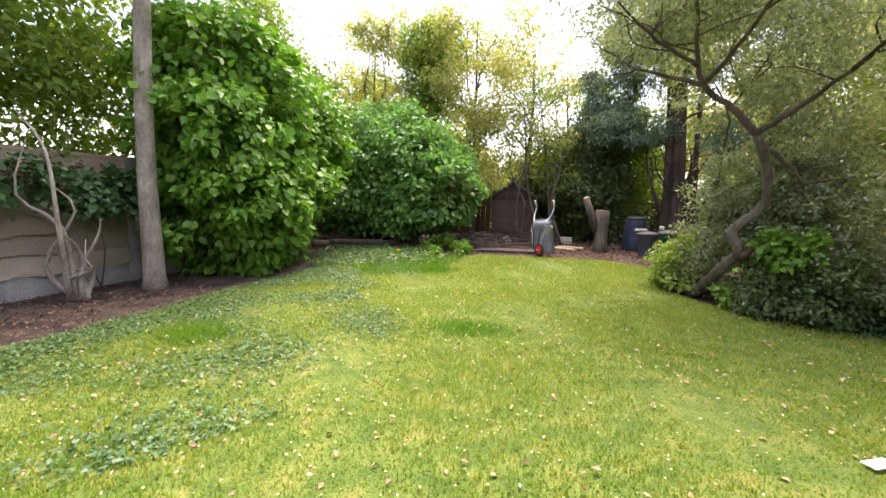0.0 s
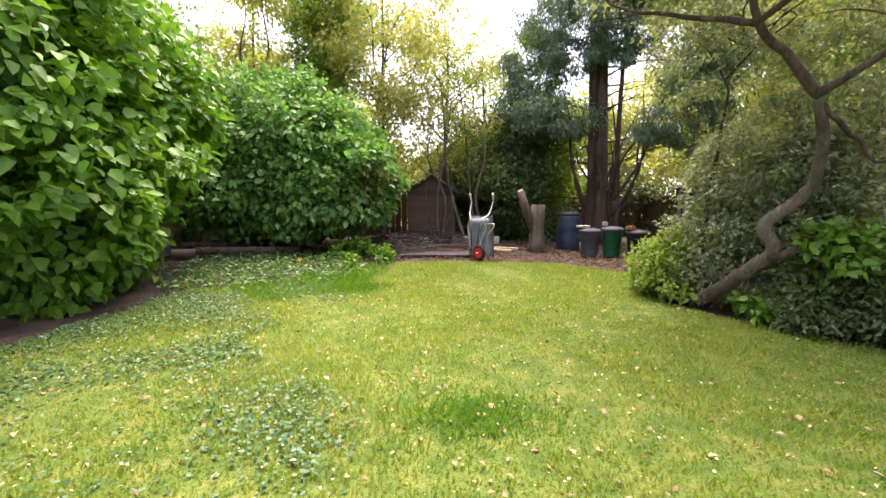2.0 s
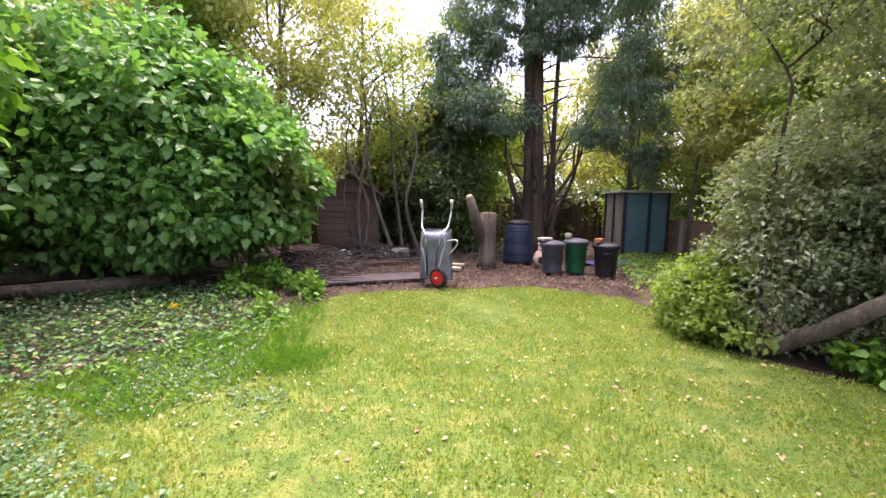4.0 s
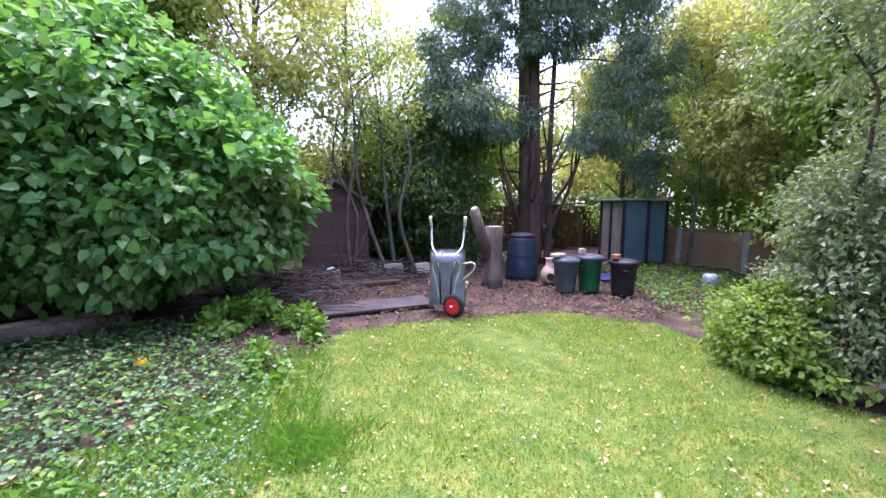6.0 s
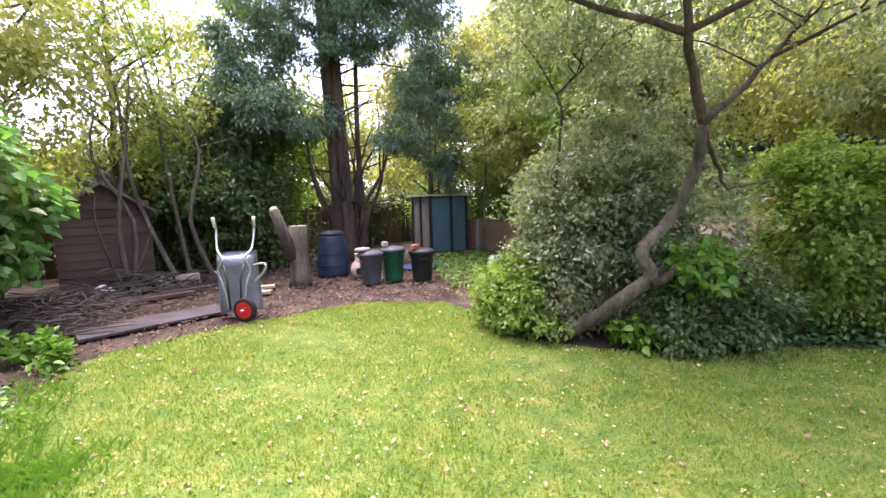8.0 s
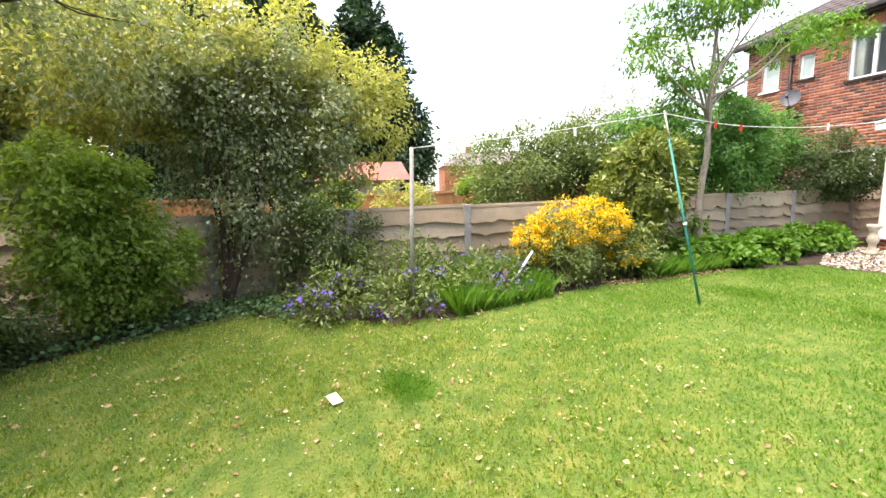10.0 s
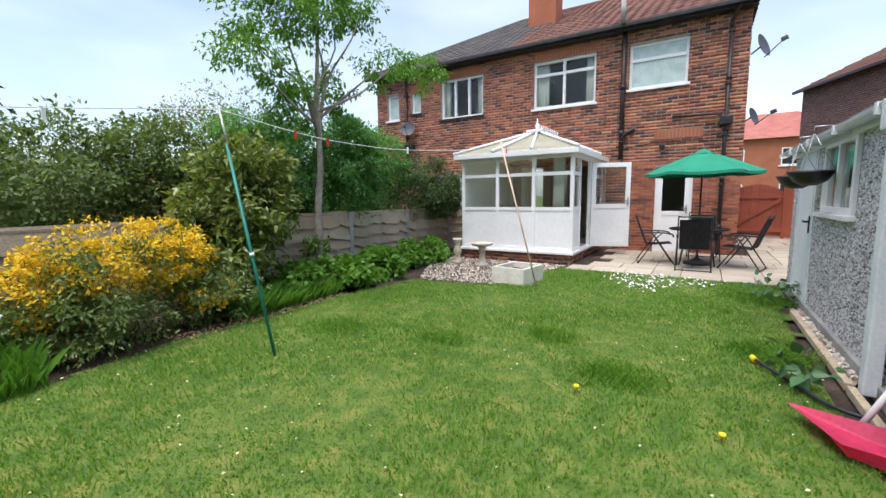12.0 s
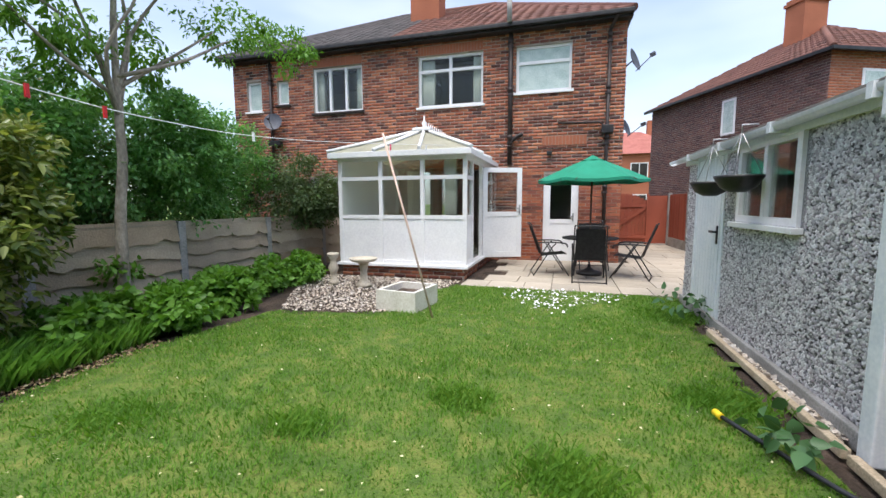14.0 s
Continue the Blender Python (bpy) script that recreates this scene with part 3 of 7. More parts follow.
BARK = [(-6.5, -12.6), (-6.2, -9.0), (-2.2, -7.7), (-1.2, -8.4), (1.5, -8.5), (2.4, -7.4), (3.6, -7.2), (3.2, -12.6)]
stuff("bark_chips", flecks("bark_chips", 16000, BARK, 0.05, 9, 0.015, 0.5), M["chips"], "reddish brown bark chippings and litter on bare earth", "bark chips")
BEDL = [(4.2, -3.9), (4.2, -2), (4.4, 0.5), (6.2, 0.5), (6.2, -5)]
stuff("bark_chips", flecks("bark_chips", 2600, BEDL, 0.035, 10, 0.015, 0.6), M["chips"], "dry leaf litter on the soil by the fence", "leaf litter")


def patio():
    base = part("pavement", B((-1.4, 4.1, 8.35, 18.5, -0.09, -0.035)), M["concrete"])
    tagged(base, "buff concrete flagged patio and side passage", "patio", kind="structure")
    rng = random.Random(3)
    meshes = []
    for w in (0.45, 0.6):
        b = B((0, w - 0.012, 0, 0.588, -0.05, 0.0), bevel=0.004)
        me = bpy.data.meshes.new("paving_slab")
        b.to_mesh(me)
        b.free()
        me.materials.append(M["slab"])
        meshes.append((w, me))
    y, row = 8.2, 0
    while y < 17.5:
        x = -1.42 - 0.3 * (row % 2)
        while x < 4.0:
            w, me = meshes[rng.randrange(2)]
            if not (x < 1.45 and y > 11.3) and not (x < -1.3 and y > 8.5):
                ob = new("paving_slab", me)
                ob.matrix_basis = pose(x, y, rng.uniform(-0.006, 0.002), 0, 0, rng.uniform(-0.3, 0.3))
                ob.parent = base
            x += w
        y, row = y + 0.6, row + 1


patio()
GRAVEL = [(-4.2, 8.6), (-4.0, 7.3), (-3.3, 6.0), (-2.3, 6.15), (-1.45, 6.4), (-1.75, 7.4), (-1.45, 8.6)]
stuff("gravel", flecks("gravel", 7000, GRAVEL, 0.03, 11, 0.008, 0.9), M["gravel"], "pale buff gravel before the conservatory", "gravel")

# ---- the brick houses ----
FY = 11.74


def brick_field(holes, u0, u1, z0, z1, seed, skip=None):
    """Places of bricks in stretcher bond on a wall; holes are (u0, u1, z0, z1)."""
    rng = random.Random(seed)
    out, z, row = [], z0, 0
    while z < z1 - 0.05:
        u = u0 - (0.1125 if row % 2 else 0)
        while u < u1:
            a, b = max(u, u0), min(u + 0.215, u1)
            if b - a > 0.04:
                spans = [(a, b)]
                for h in holes:
                    if z + 0.065 > h[2] and z < h[3]:
                        spans = [s for p, q in spans for s in ((p, min(q, h[0])), (max(p, h[1]), q)) if s[1] - s[0] > 0.03]
                out += [(p, q, z + rng.uniform(-0.002, 0.002), rng.uniform(0.004, 0.011)) for p, q in spans]
            u += 0.225
        z, row = z + 0.075, row + 1
    return out


def joined_bricks(name, spans, to_world):
    """Brick faces, 5 sides each, as one mesh. to_world maps (u, depth, z) to a place."""
    v, f = [], []
    for p, q, z, d in spans:
        k = len(v)
        for dd in (0.02, -d):
            for u, zz in ((p, z), (q, z), (q, z + 0.065), (p, z + 0.065)):
                e = 0.003 if dd < 0 else 0
                v.append(to_world(u + (e if u == p else -e), dd, zz + (e if zz == z else -e)))
        f += [(k + 4, k + 5, k + 6, k + 7), (k, k + 1, k + 5, k + 4), (k + 1, k + 2, k + 6, k + 5), (k + 2, k + 3, k + 7, k + 6), (k + 3, k, k + 4, k + 7)]
    return raw_mesh(name, np.array(v), np.array(f))


def wall_cells(holes, u0, u1, z0, z1):
    us = sorted({u0, u1, *[h[0] for h in holes], *[h[1] for h in holes]})
    zs = sorted({z0, z1, *[h[2] for h in holes], *[h[3] for h in holes]})
    for a, b in zip(us, us[1:]):
        for c, d in zip(zs, zs[1:]):
            if not any(h[0] <= (a + b) / 2 <= h[1] and h[2] <= (c + d) / 2 <= h[3] for h in holes):
                yield a, b, c, d


def window_part(parent, u0, u1, z0, z1, y, bars, panes="glass", sill=True, material="upvc"):
    """A window in a wall that faces -y. bars: (kind, place) of mullions and transoms."""
    bm = B((u0, u1, y, y + 0.07, z0, z0 + 0.06), (u0, u1, y, y + 0.07, z1 - 0.06, z1), (u0, u0 + 0.06, y, y + 0.07, z0 + 0.06, z1 - 0.06), (u1 - 0.06, u1, y, y + 0.07, z0 + 0.06, z1 - 0.06))
    w = part("window", bm, M[material], parent, "white plastic window")
    for kind, a, lo, hi in bars:
        if kind == "v":
            part("mullion", B((a - 0.035, a + 0.035, y - 0.004, y + 0.066, lo, hi)), M[material], w)
        else:
            part("transom", B((lo, hi, y - 0.006, y + 0.064, a - 0.035, a + 0.035)), M[material], w)
    g = part("pane", B((u0 + 0.05, u1 - 0.05, y + 0.03, y + 0.04, z0 + 0.05, z1 - 0.05)), M[panes], w)
    g.visible_shadow = False
    if sill:
        part("window_sill", B((u0 - 0.05, u1 + 0.05, y - 0.13, y + 0.02, z0 - 0.06, z0 - 0.004), bevel=0.008), M["pipe"] if sill == "tile" else M["upvc"], w)
    return w


def tile_slope(name, corners, rows, across, seed, thick=0.03):
    """Overlapping tiles on a four-sided slope: eaves left, eaves right, ridge right, ridge left."""
    rng = random.Random(seed)
    a, b, c, d = [Vector(p) for p in corners]
    nrm = (b - a).cross(d - a).normalized()
    v, f = [], []
    width = (b - a).length / across
    for r in range(rows):
        l0, r0 = a.lerp(d, r / rows), b.lerp(c, r / rows)
        l1, r1 = a.lerp(d, (r + 1.12) / rows), b.lerp(c, (r + 1.12) / rows)
        m = max(1, round((r0 - l0).length / width))
        for i in range(m):
            p = [l0.lerp(r0, i / m), l0.lerp(r0, (i + 0.55) / m), l0.lerp(r0, (i + 0.97) / m)]
            q = [l1.lerp(r1, i / m), l1.lerp(r1, (i + 0.55) / m), l1.lerp(r1, (i + 0.97) / m)]
            lift = thick + rng.uniform(0, 0.006)
            k = len(v)
            up = (0.6, 1.7, 0.5)
            v += [x + nrm * lift * h for x, h in zip(p, up)] + [x + nrm * 0.012 * h for x, h in zip(q, up)] + [x - nrm * 0.005 for x in p]
            f += [(k, k + 1, k + 4, k + 3), (k + 1, k + 2, k + 5, k + 4), (k + 6, k + 7, k + 1, k), (k + 7, k + 8, k + 2, k + 1)]
    return raw_mesh(name, np.array([tuple(x) for x in v]), np.array(f))


PARTY = -4.0
W1, W2, W3, W4, W5 = (-3.38, -1.72, 3.80, 5.04), (-0.93, 0.33, 3.98, 5.03), (-6.42, -4.94, 3.85, 5.03), (-7.58, -7.2, 4.15, 4.8), (-8.6, -8.1, 4.02, 4.85)
KDOOR = (-0.24, 0.56, -0.03, 2.06)
HOUSE_L, HOUSE_R, EAVE = -9.05, 1.47, 5.5


def semi(u0, u1, holes, seed, tiles, label, left):
    """Half of the pair: brick front to the garden, side wall, tiled hipped roof."""
    h = thing("house", label, "house", (u0, FY, -0.05))
    wall = part("wall", B(*[(a, b, FY, FY + 0.28, c, d) for a, b, c, d in wall_cells(holes, u0, u1, -0.05, EAVE)]), M["mortar"], h, "red brick wall in stretcher bond")
    spans = brick_field(holes, u0 + 0.002, u1 - 0.002, -0.04, EAVE - 0.02, seed)
    near = [s for s in spans if not left and -0.9 < s[0] < 1.5 and s[2] < 2.2][:300]
    rest = [s for s in spans if s not in set(near)]
    jb = part("brickwork", joined_bricks("brickwork", rest, lambda u, d, z: (u, FY + d, z)), M["brick"], wall)
    jb["kind"] = "stuff"
    shapes = {}
    for p, q, z, d in near:
        key = round(q - p, 3)
        if key not in shapes:
            b = B((0, q - p, -0.008, 0.02, 0, 0.065), bevel=0.002)
            shapes[key] = bpy.data.meshes.new("brick")
            b.to_mesh(shapes[key])
            b.free()
            shapes[key].materials.append(M["brickone"])
        ob = new("brick", shapes[key])
        ob.parent = wall
        ob.matrix_basis = Matrix.Translation(Vector((p, FY - d + 0.006, z)) - h.location)
    ux = u0 if left else u1 - 0.28
    part("side_wall", B((ux, ux + 0.28, FY + 0.28, FY + 8.5, -0.05, EAVE)), M["mortar"], h)
    if not left:
        sp = brick_field([], FY, FY + 8.5, -0.04, EAVE - 0.02, seed + 5)
        s = part("side_brickwork", joined_bricks("side_brickwork", sp, lambda u, d, z: (u1 - d, u, z)), M["brick"], h)
        s["kind"] = "stuff"
    part("inner_wall", B((u0 + 0.3, u1 - 0.3, FY + 1.9, FY + 2.0, -0.05, EAVE), (u0 + 0.28, u1 - 0.28, FY + 0.28, FY + 2.0, 2.6, 2.75)), M["room"], h)
    part("loft_floor", B((u0 + 0.05, u1 - 0.05, FY + 0.1, FY + 8.4, EAVE - 0.05, EAVE)), M["dark"], h)
    hip = 3.6
    ov = 0.28
    a, b = (u0 - (ov if left else 0), FY - ov, EAVE - 0.02), (u1 + (0 if left else 0.1), FY - ov, EAVE - 0.02)
    ry, rz = FY + 4.2, EAVE + 2.45
    c, d = (u1 - (0 if left else hip), ry, rz), (u0 + (hip if left else 0), ry, rz)
    roof = part("roof", tile_slope("roof", (a, b, c, d), 15, int((b[0] - a[0]) / 0.26), seed + 1), M[tiles], h, "interlocking roof tiles")
    roof["kind"] = "stuff"
    under = bmesh.new()
    poly(under, [Vector(p) - Vector((0, 0, 0.05)) for p in (a, b, c, d)])
    by = FY + 8.7
    if left:
        e = (u0 - ov, by, a[2])
        poly(under, [a, d, e])
    else:
        e = (u1 + 0.1, by, a[2])
        poly(under, [Vector(p) - Vector((0, 0, 0.05)) for p in (b, e, c)])
        part("hip_tiles", tile_slope("hip_tiles", (b, e, tuple(Vector(c) + Vector((0, 0.05, 0))), c), 15, 34, seed + 2), M[tiles], roof)["kind"] = "stuff"
    poly(under, [c, d, (d[0], by, a[2]), (c[0], by, a[2])])
    part("roof_deck", under, M["dark"], roof)
    ridge = T([d, c], 0.09, 8)
    if not left:
        tube(ridge, [b, c], 0.08, 8)
    else:
        tube(ridge, [a, d], 0.08, 8)
    part("ridge_tiles", ridge, M[tiles], roof)
    part("gutter", B((a[0], b[0], FY - 0.36, FY - 0.25, EAVE - 0.13, EAVE - 0.03), bevel=0.02), M["black"], h, "black gutter")
    part("fascia", B((u0, b[0] - 0.02, FY - 0.25, FY - 0.012, EAVE - 0.17, EAVE - 0.02)), M["black"], h)
    return h


own = semi(PARTY, HOUSE_R, [W1, W2, KDOOR, (-3.4, -1.75, 0.1, 2.2)], 31, "rooftile", "red brick semi-detached house with brown tiled hipped roof", False)
next_door = semi(HOUSE_L, PARTY, [W3, W4, W5, (-6.6, -4.9, 0.9, 2.1)], 41, "rooftile2", "adjoining red brick semi-detached house with grey tiled roof", True)
yw = FY + 0.07
window_part(own, *W1, yw, [("v", -2.55, 3.86, 4.98), ("h", 4.68, -3.32, -1.78)])
window_part(own, *W2, yw, [("h", 4.66, -0.87, 0.27)], "frost")
window_part(next_door, *W3, yw, [("v", -5.93, 3.91, 4.97), ("v", -5.45, 3.91, 4.97)], sill="tile")
window_part(next_door, *W4, yw, [], "frost", sill="tile")
window_part(next_door, *W5, yw, [], "frost")
window_part(next_door, -6.6, -4.9, 0.9, 2.1, yw, [("v", -5.75, 0.96, 2.04)])
for hs, (a, b, z) in ((own, (W1[0], W1[1], W1[3])), (next_door, (W3[0], W3[1], W3[3])), (next_door, (W4[0], W4[1], W4[3])), (own, (-0.3, 0.7, 2.72))):
    k = int((b - a) / 0.075)
    lint = part("lintel", B((a, b, FY - 0.012, FY + 0.01, z + 0.005, z + 0.23)), M["mortar"], hs, "orange soldier-course lintel")
    for i in range(k):
        part("brick", B((a + i * (b - a) / k + 0.004, a + (i + 1) * (b - a) / k - 0.004, FY - 0.018, FY + 0.02, z + 0.01, z + 0.225)), M["brickorange"], lint)
for hs, x0, x1 in ((own, -3.35, -3.0), (own, -2.0, -1.78), (next_door, -6.38, -6.2), (next_door, -5.2, -5.0)):
    bm = bmesh.new()
    z0, z1 = (3.86, 4.98) if hs == own else (3.9, 4.98)
    for i in range(6):
        tube(bm, [(x0 + (i + 0.5) * (x1 - x0) / 6, yw + 0.14, z0), (x0 + (i + 0.5) * (x1 - x0) / 6, yw + 0.14, z1)], (x1 - x0) / 10, 6)
    part("curtain", bm, M["curtain"], hs)


def downpipe(parent, x, z0, z1, kick=None, r=0.04):
    bm = T([(x, FY - 0.07, z0), (x, FY - 0.07, z1)], r, 10)
    for z in np.arange(z0 + 0.5, z1, 1.1):
        box(bm, x - 0.06, x + 0.06, FY - 0.12, FY - 0.012, z, z + 0.05)
        tube(bm, [(x, FY - 0.07, z + 0.1), (x, FY - 0.07, z + 0.2)], r * 1.25, 10)
    if kick:
        tube(bm, smooth_line([(x, FY - 0.07, z1), (x, FY - 0.1, z1 + 0.1), (x + kick, FY - 0.28, EAVE - 0.12)]), r, 8)
    return part("downpipe", bm, M["pipe"], parent, "dark brown drainpipe")


soil_pipe = downpipe(own, -1.05, 2.3, EAVE + 0.1, r=0.055)
part("vent_pipe", T([(-1.05, FY - 0.4, EAVE - 0.05), (-1.05, FY - 0.4, EAVE + 0.5)], 0.055, 10), M["concrete"], own, "grey vent pipe")
part("pipe_branch", T(smooth_line([(-1.02, FY - 0.07, 2.85), (-0.9, FY - 0.08, 2.95), (-0.75, FY - 0.05, 3.02)]), 0.05, 8), M["pipe"], own)
downpipe(own, 1.12, 0.0, EAVE - 0.45, 0.12)
part("hopper", B((1.0, 1.25, FY - 0.19, FY - 0.012, 2.93, 3.12), bevel=0.02), M["black"], own, "black rainwater hopper")
part("waste_pipe", T([(0.05, FY - 0.05, 3.22), (0.95, FY - 0.06, 3.2), (1.08, FY - 0.08, 3.1)], 0.022, 8), M["pipe"], own)
downpipe(next_door, -7.75, 2.0, EAVE - 0.2)
part("hopper", B((-7.85, -7.45, FY - 0.17, FY - 0.012, 3.02, 3.16), bevel=0.02), M["black"], next_door)
part("cable", T(smooth_line([(-1.0, FY - 0.02, 2.55), (-0.2, FY - 0.02, 2.66), (1.0, FY - 0.02, 2.62)]), 0.008, 5), M["pipe"], own)
part("wall_lamp", B((-0.18, -0.06, FY - 0.12, FY - 0.01, 2.5, 2.6), bevel=0.02), M["black"], own, "small black outside lamp")


def dish(parent, at, way, r=0.24):
    bm = bmesh.new()
    m = look(at, tuple(Vector(at) + Vector(way)))
    rings = []
    for k in range(5):
        rr = r * k / 4
        rings.append([bm.verts.new(m @ Vector((rr * math.cos(t), rr * math.sin(t), -(rr * rr) * 0.9))) for t in np.linspace(0, 2 * math.pi, 20, endpoint=False)] if k else [bm.verts.new(m @ Vector((0, 0, 0)))])
    for k in range(20):
        bm.faces.new((rings[0][0], rings[1][k], rings[1][(k + 1) % 20]))
    for a, b in zip(rings[1:], rings[2:]):
        for k in range(20):
            bm.faces.new((a[k], b[k], b[(k + 1) % 20], a[(k + 1) % 20]))
    tube(bm, [m @ Vector((0, -r, 0)), m @ Vector((0, -0.1, -0.42))], 0.012, 6)
    box(bm, -0.03, 0.03, -0.13, -0.05, -0.5, -0.38, m=m)
    tube(bm, [m @ Vector((0, 0, 0.01)), m @ Vector((-0.02, -0.05, 0.22))], 0.018, 6)
    return part("satellite_dish", bm, M["bingrey"], parent, "grey satellite dish on a bracket")


dish(own, (1.72, FY + 0.9, 4.75), (1, -0.5, 0.35), 0.27)
dish(own, (1.7, FY + 1.6, 3.3), (1, -0.5, 0.35), 0.22)
dish(next_door, (-7.6, FY - 0.2, 3.65), (0.4, -1, 0.3))


def chimney(parent, x, y, z0, z1):
    bm = B((x - 0.45, x + 0.45, y - 0.35, y + 0.35, z0, z1))
    box(bm, x - 0.5, x + 0.5, y - 0.4, y + 0.4, z1 - 0.2, z1 - 0.1)
    ch = part("chimney", bm, M["brickorange"], parent, "orange brick chimney stack")
    for dx in (-0.22, 0.22):
        part("chimney_pot", lathe([(0.13, z1), (0.11, z1 + 0.3), (0.13, z1 + 0.36)], 14, (x + dx, y, 0)), M["terracotta"], ch)


chimney(own, -3.95, FY + 2.6, EAVE + 1.0, 8.3)


def door_leaf(parent, name, w, h, m, handle_side=1, pane="glass"):
    """A half-glazed white plastic door; its hinge line is at x = 0, its face towards -y."""
    bm = bmesh.new()
    for b in ((0, 0.1, 0, 0.055, 0, h), (w - 0.1, w, 0, 0.055, 0, h), (0.1, w - 0.1, 0, 0.055, 0, 0.12), (0.1, w - 0.1, 0, 0.055, h - 0.1, h), (0.1, w - 0.1, 0, 0.055, 0.9, 1.0), (0.1, w - 0.1, 0.015, 0.04, 0.12, 0.9)):
        box(bm, *b, m=m)
    d = part(name, bm, M["upvc"], parent, "half-glazed white plastic door")
    g = part("pane", B((0.1, w - 0.1, 0.022, 0.032, 1.0, h - 0.1), m=m), M[pane], d)
    g.visible_shadow = False
    x = w - 0.05 if handle_side > 0 else 0.05
    hb = B((x - 0.015, x + 0.015, -0.02, 0.0, 0.95, 1.15), (x - 0.11 * handle_side, x, -0.05, -0.03, 1.06, 1.085), m=m)
    part("door_handle", hb, M["steel"], d, "white lever handle")
    return d


part("door_frame", B((KDOOR[0], KDOOR[0] + 0.06, FY + 0.05, FY + 0.12, -0.03, 2.06), (KDOOR[1] - 0.06, KDOOR[1], FY + 0.05, FY + 0.12, -0.03, 2.06), (KDOOR[0] + 0.06, KDOOR[1] - 0.06, FY + 0.05, FY + 0.12, 2.0, 2.06)), M["upvc"], own)
door_leaf(own, "door", KDOOR[1] - KDOOR[0] - 0.12, 1.98, pose(KDOOR[0] + 0.06, FY + 0.06, 0.0), 1)


# ---- conservatory ----
def conservatory():
    x0, x1, y0, y1 = -4.02, -1.46, 8.8, FY - 0.02
    c = thing("conservatory", "white plastic conservatory with pale ridged roof and open door", "conservatory", (x0, y0, 0))
    pl = part("plinth", B((x0 + 0.03, x1 - 0.03, y0 + 0.03, y1, -0.05, 0.18)), M["mortar"], c, "low red brick plinth")
    sp = brick_field([], x0 + 0.03, x1 - 0.03, -0.03, 0.17, 61)
    part("brickwork", joined_bricks("brickwork", sp, lambda u, d, z: (u, y0 + 0.03 + d, z)), M["brick"], pl)["kind"] = "stuff"
    sp = brick_field([], y0 + 0.03, y1, -0.03, 0.17, 62)
    part("brickwork", joined_bricks("brickwork", sp, lambda u, d, z: (x1 - 0.03 - d, u, z)), M["brick"], pl)["kind"] = "stuff"
    part("ledge", B((x0 - 0.05, x1 + 0.05, y0 - 0.05, y1, 0.18, 0.235), bevel=0.008), M["upvc"], c, "white plastic base ledge")
    zs, zt, zh = 1.13, 1.86, 2.24
    us = [x0, x0 + 0.86, x0 + 1.70, x1 - 0.05]
    # front frame
    fr = bmesh.new()
    for u in us:
        box(fr, u - 0.002, u + 0.07, y0, y0 + 0.07, 0.235, zh)
    for z in (0.235, zs - 0.035, zt - 0.035, zh - 0.06):
        for a, b in zip(us, us[1:]):
            box(fr, a + 0.068, b - 0.002, y0 + 0.003, y0 + 0.067, z, z + 0.07)
    part("front_frame", fr, M["upvc"], c)
    for a, b in zip(us, us[1:]):
        part("panel", B((a + 0.06, b, y0 + 0.02, y0 + 0.05, 0.3, zs - 0.03), bevel=0.005), M["upvc"], c)
        for z, zz in ((zs + 0.03, zt - 0.03), (zt + 0.03, zh - 0.05)):
            part("pane", B((a + 0.06, b + 0.005, y0 + 0.03, y0 + 0.04, z, zz)), M["glass"], c).visible_shadow = False
    # side with the doorway
    vs = [y0 + 0.07, y0 + 0.62, y0 + 1.55, y1 - 0.07]
    sd = bmesh.new()
    for v in (vs[0], vs[1], vs[2], vs[3]):
        box(sd, x1 - 0.07, x1, v, v + 0.07, 0.235, zh)
    for a, b, zlist in ((vs[0], vs[1], (0.235, zs - 0.035, zt - 0.035, zh - 0.06)), (vs[1], vs[2], (zh - 0.06,)), (vs[2], vs[3], (0.235, zs - 0.035, zt - 0.035, zh - 0.06))):
        for z in zlist:
            box(sd, x1 - 0.067, x1 - 0.003, a + 0.07, b, z, z + 0.07)
    part("side_frame", sd, M["upvc"], c)
    for a, b in ((vs[0], vs[1]), (vs[2], vs[3])):
        part("panel", B((x1 - 0.05, x1 - 0.02, a + 0.06, b, 0.3, zs - 0.03), bevel=0.005), M["upvc"], c)
        for z, zz in ((zs + 0.03, zt - 0.03), (zt + 0.03, zh - 0.05)):
            part("pane", B((x1 - 0.04, x1 - 0.03, a + 0.06, b, z, zz)), M["glass"], c).visible_shadow = False
    part("side_wall", B((x0, x0 + 0.07, y0 + 0.07, y1, 0.235, zh)), M["upvc"], c)
    # open door, folded back towards the house
    door_leaf(c, "door", 0.86, 1.95, pose(x1 + 0.01, vs[2] + 0.08, 0.2, 0, 0, 22), 1)
    # roof
    e0, e1, f0 = x0 - 0.14, x1 + 0.14, y0 - 0.16
    ring = B((e0, e1, f0, f0 + 0.12, zh, zh + 0.11), (e1 - 0.12, e1, f0 + 0.12, y1, zh, zh + 0.11), (e0, e0 + 0.12, f0 + 0.12, y1, zh, zh + 0.11), bevel=0.015)
    part("gutter", ring, M["upvc"], c, "white plastic gutter")
    part("eaves_beam", B((x0 - 0.03, x1 + 0.03, y0 - 0.03, y0 + 0.08, zh - 0.01, zh + 0.06), (x1 - 0.08, x1 + 0.03, y0 + 0.08, y1, zh - 0.01, zh + 0.06)), M["upvc"], c)
    xm, ze, zr = (x0 + x1) / 2, zh + 0.10, 2.88
    hip = Vector((xm + 0.15, y0 + 1.05, zr))
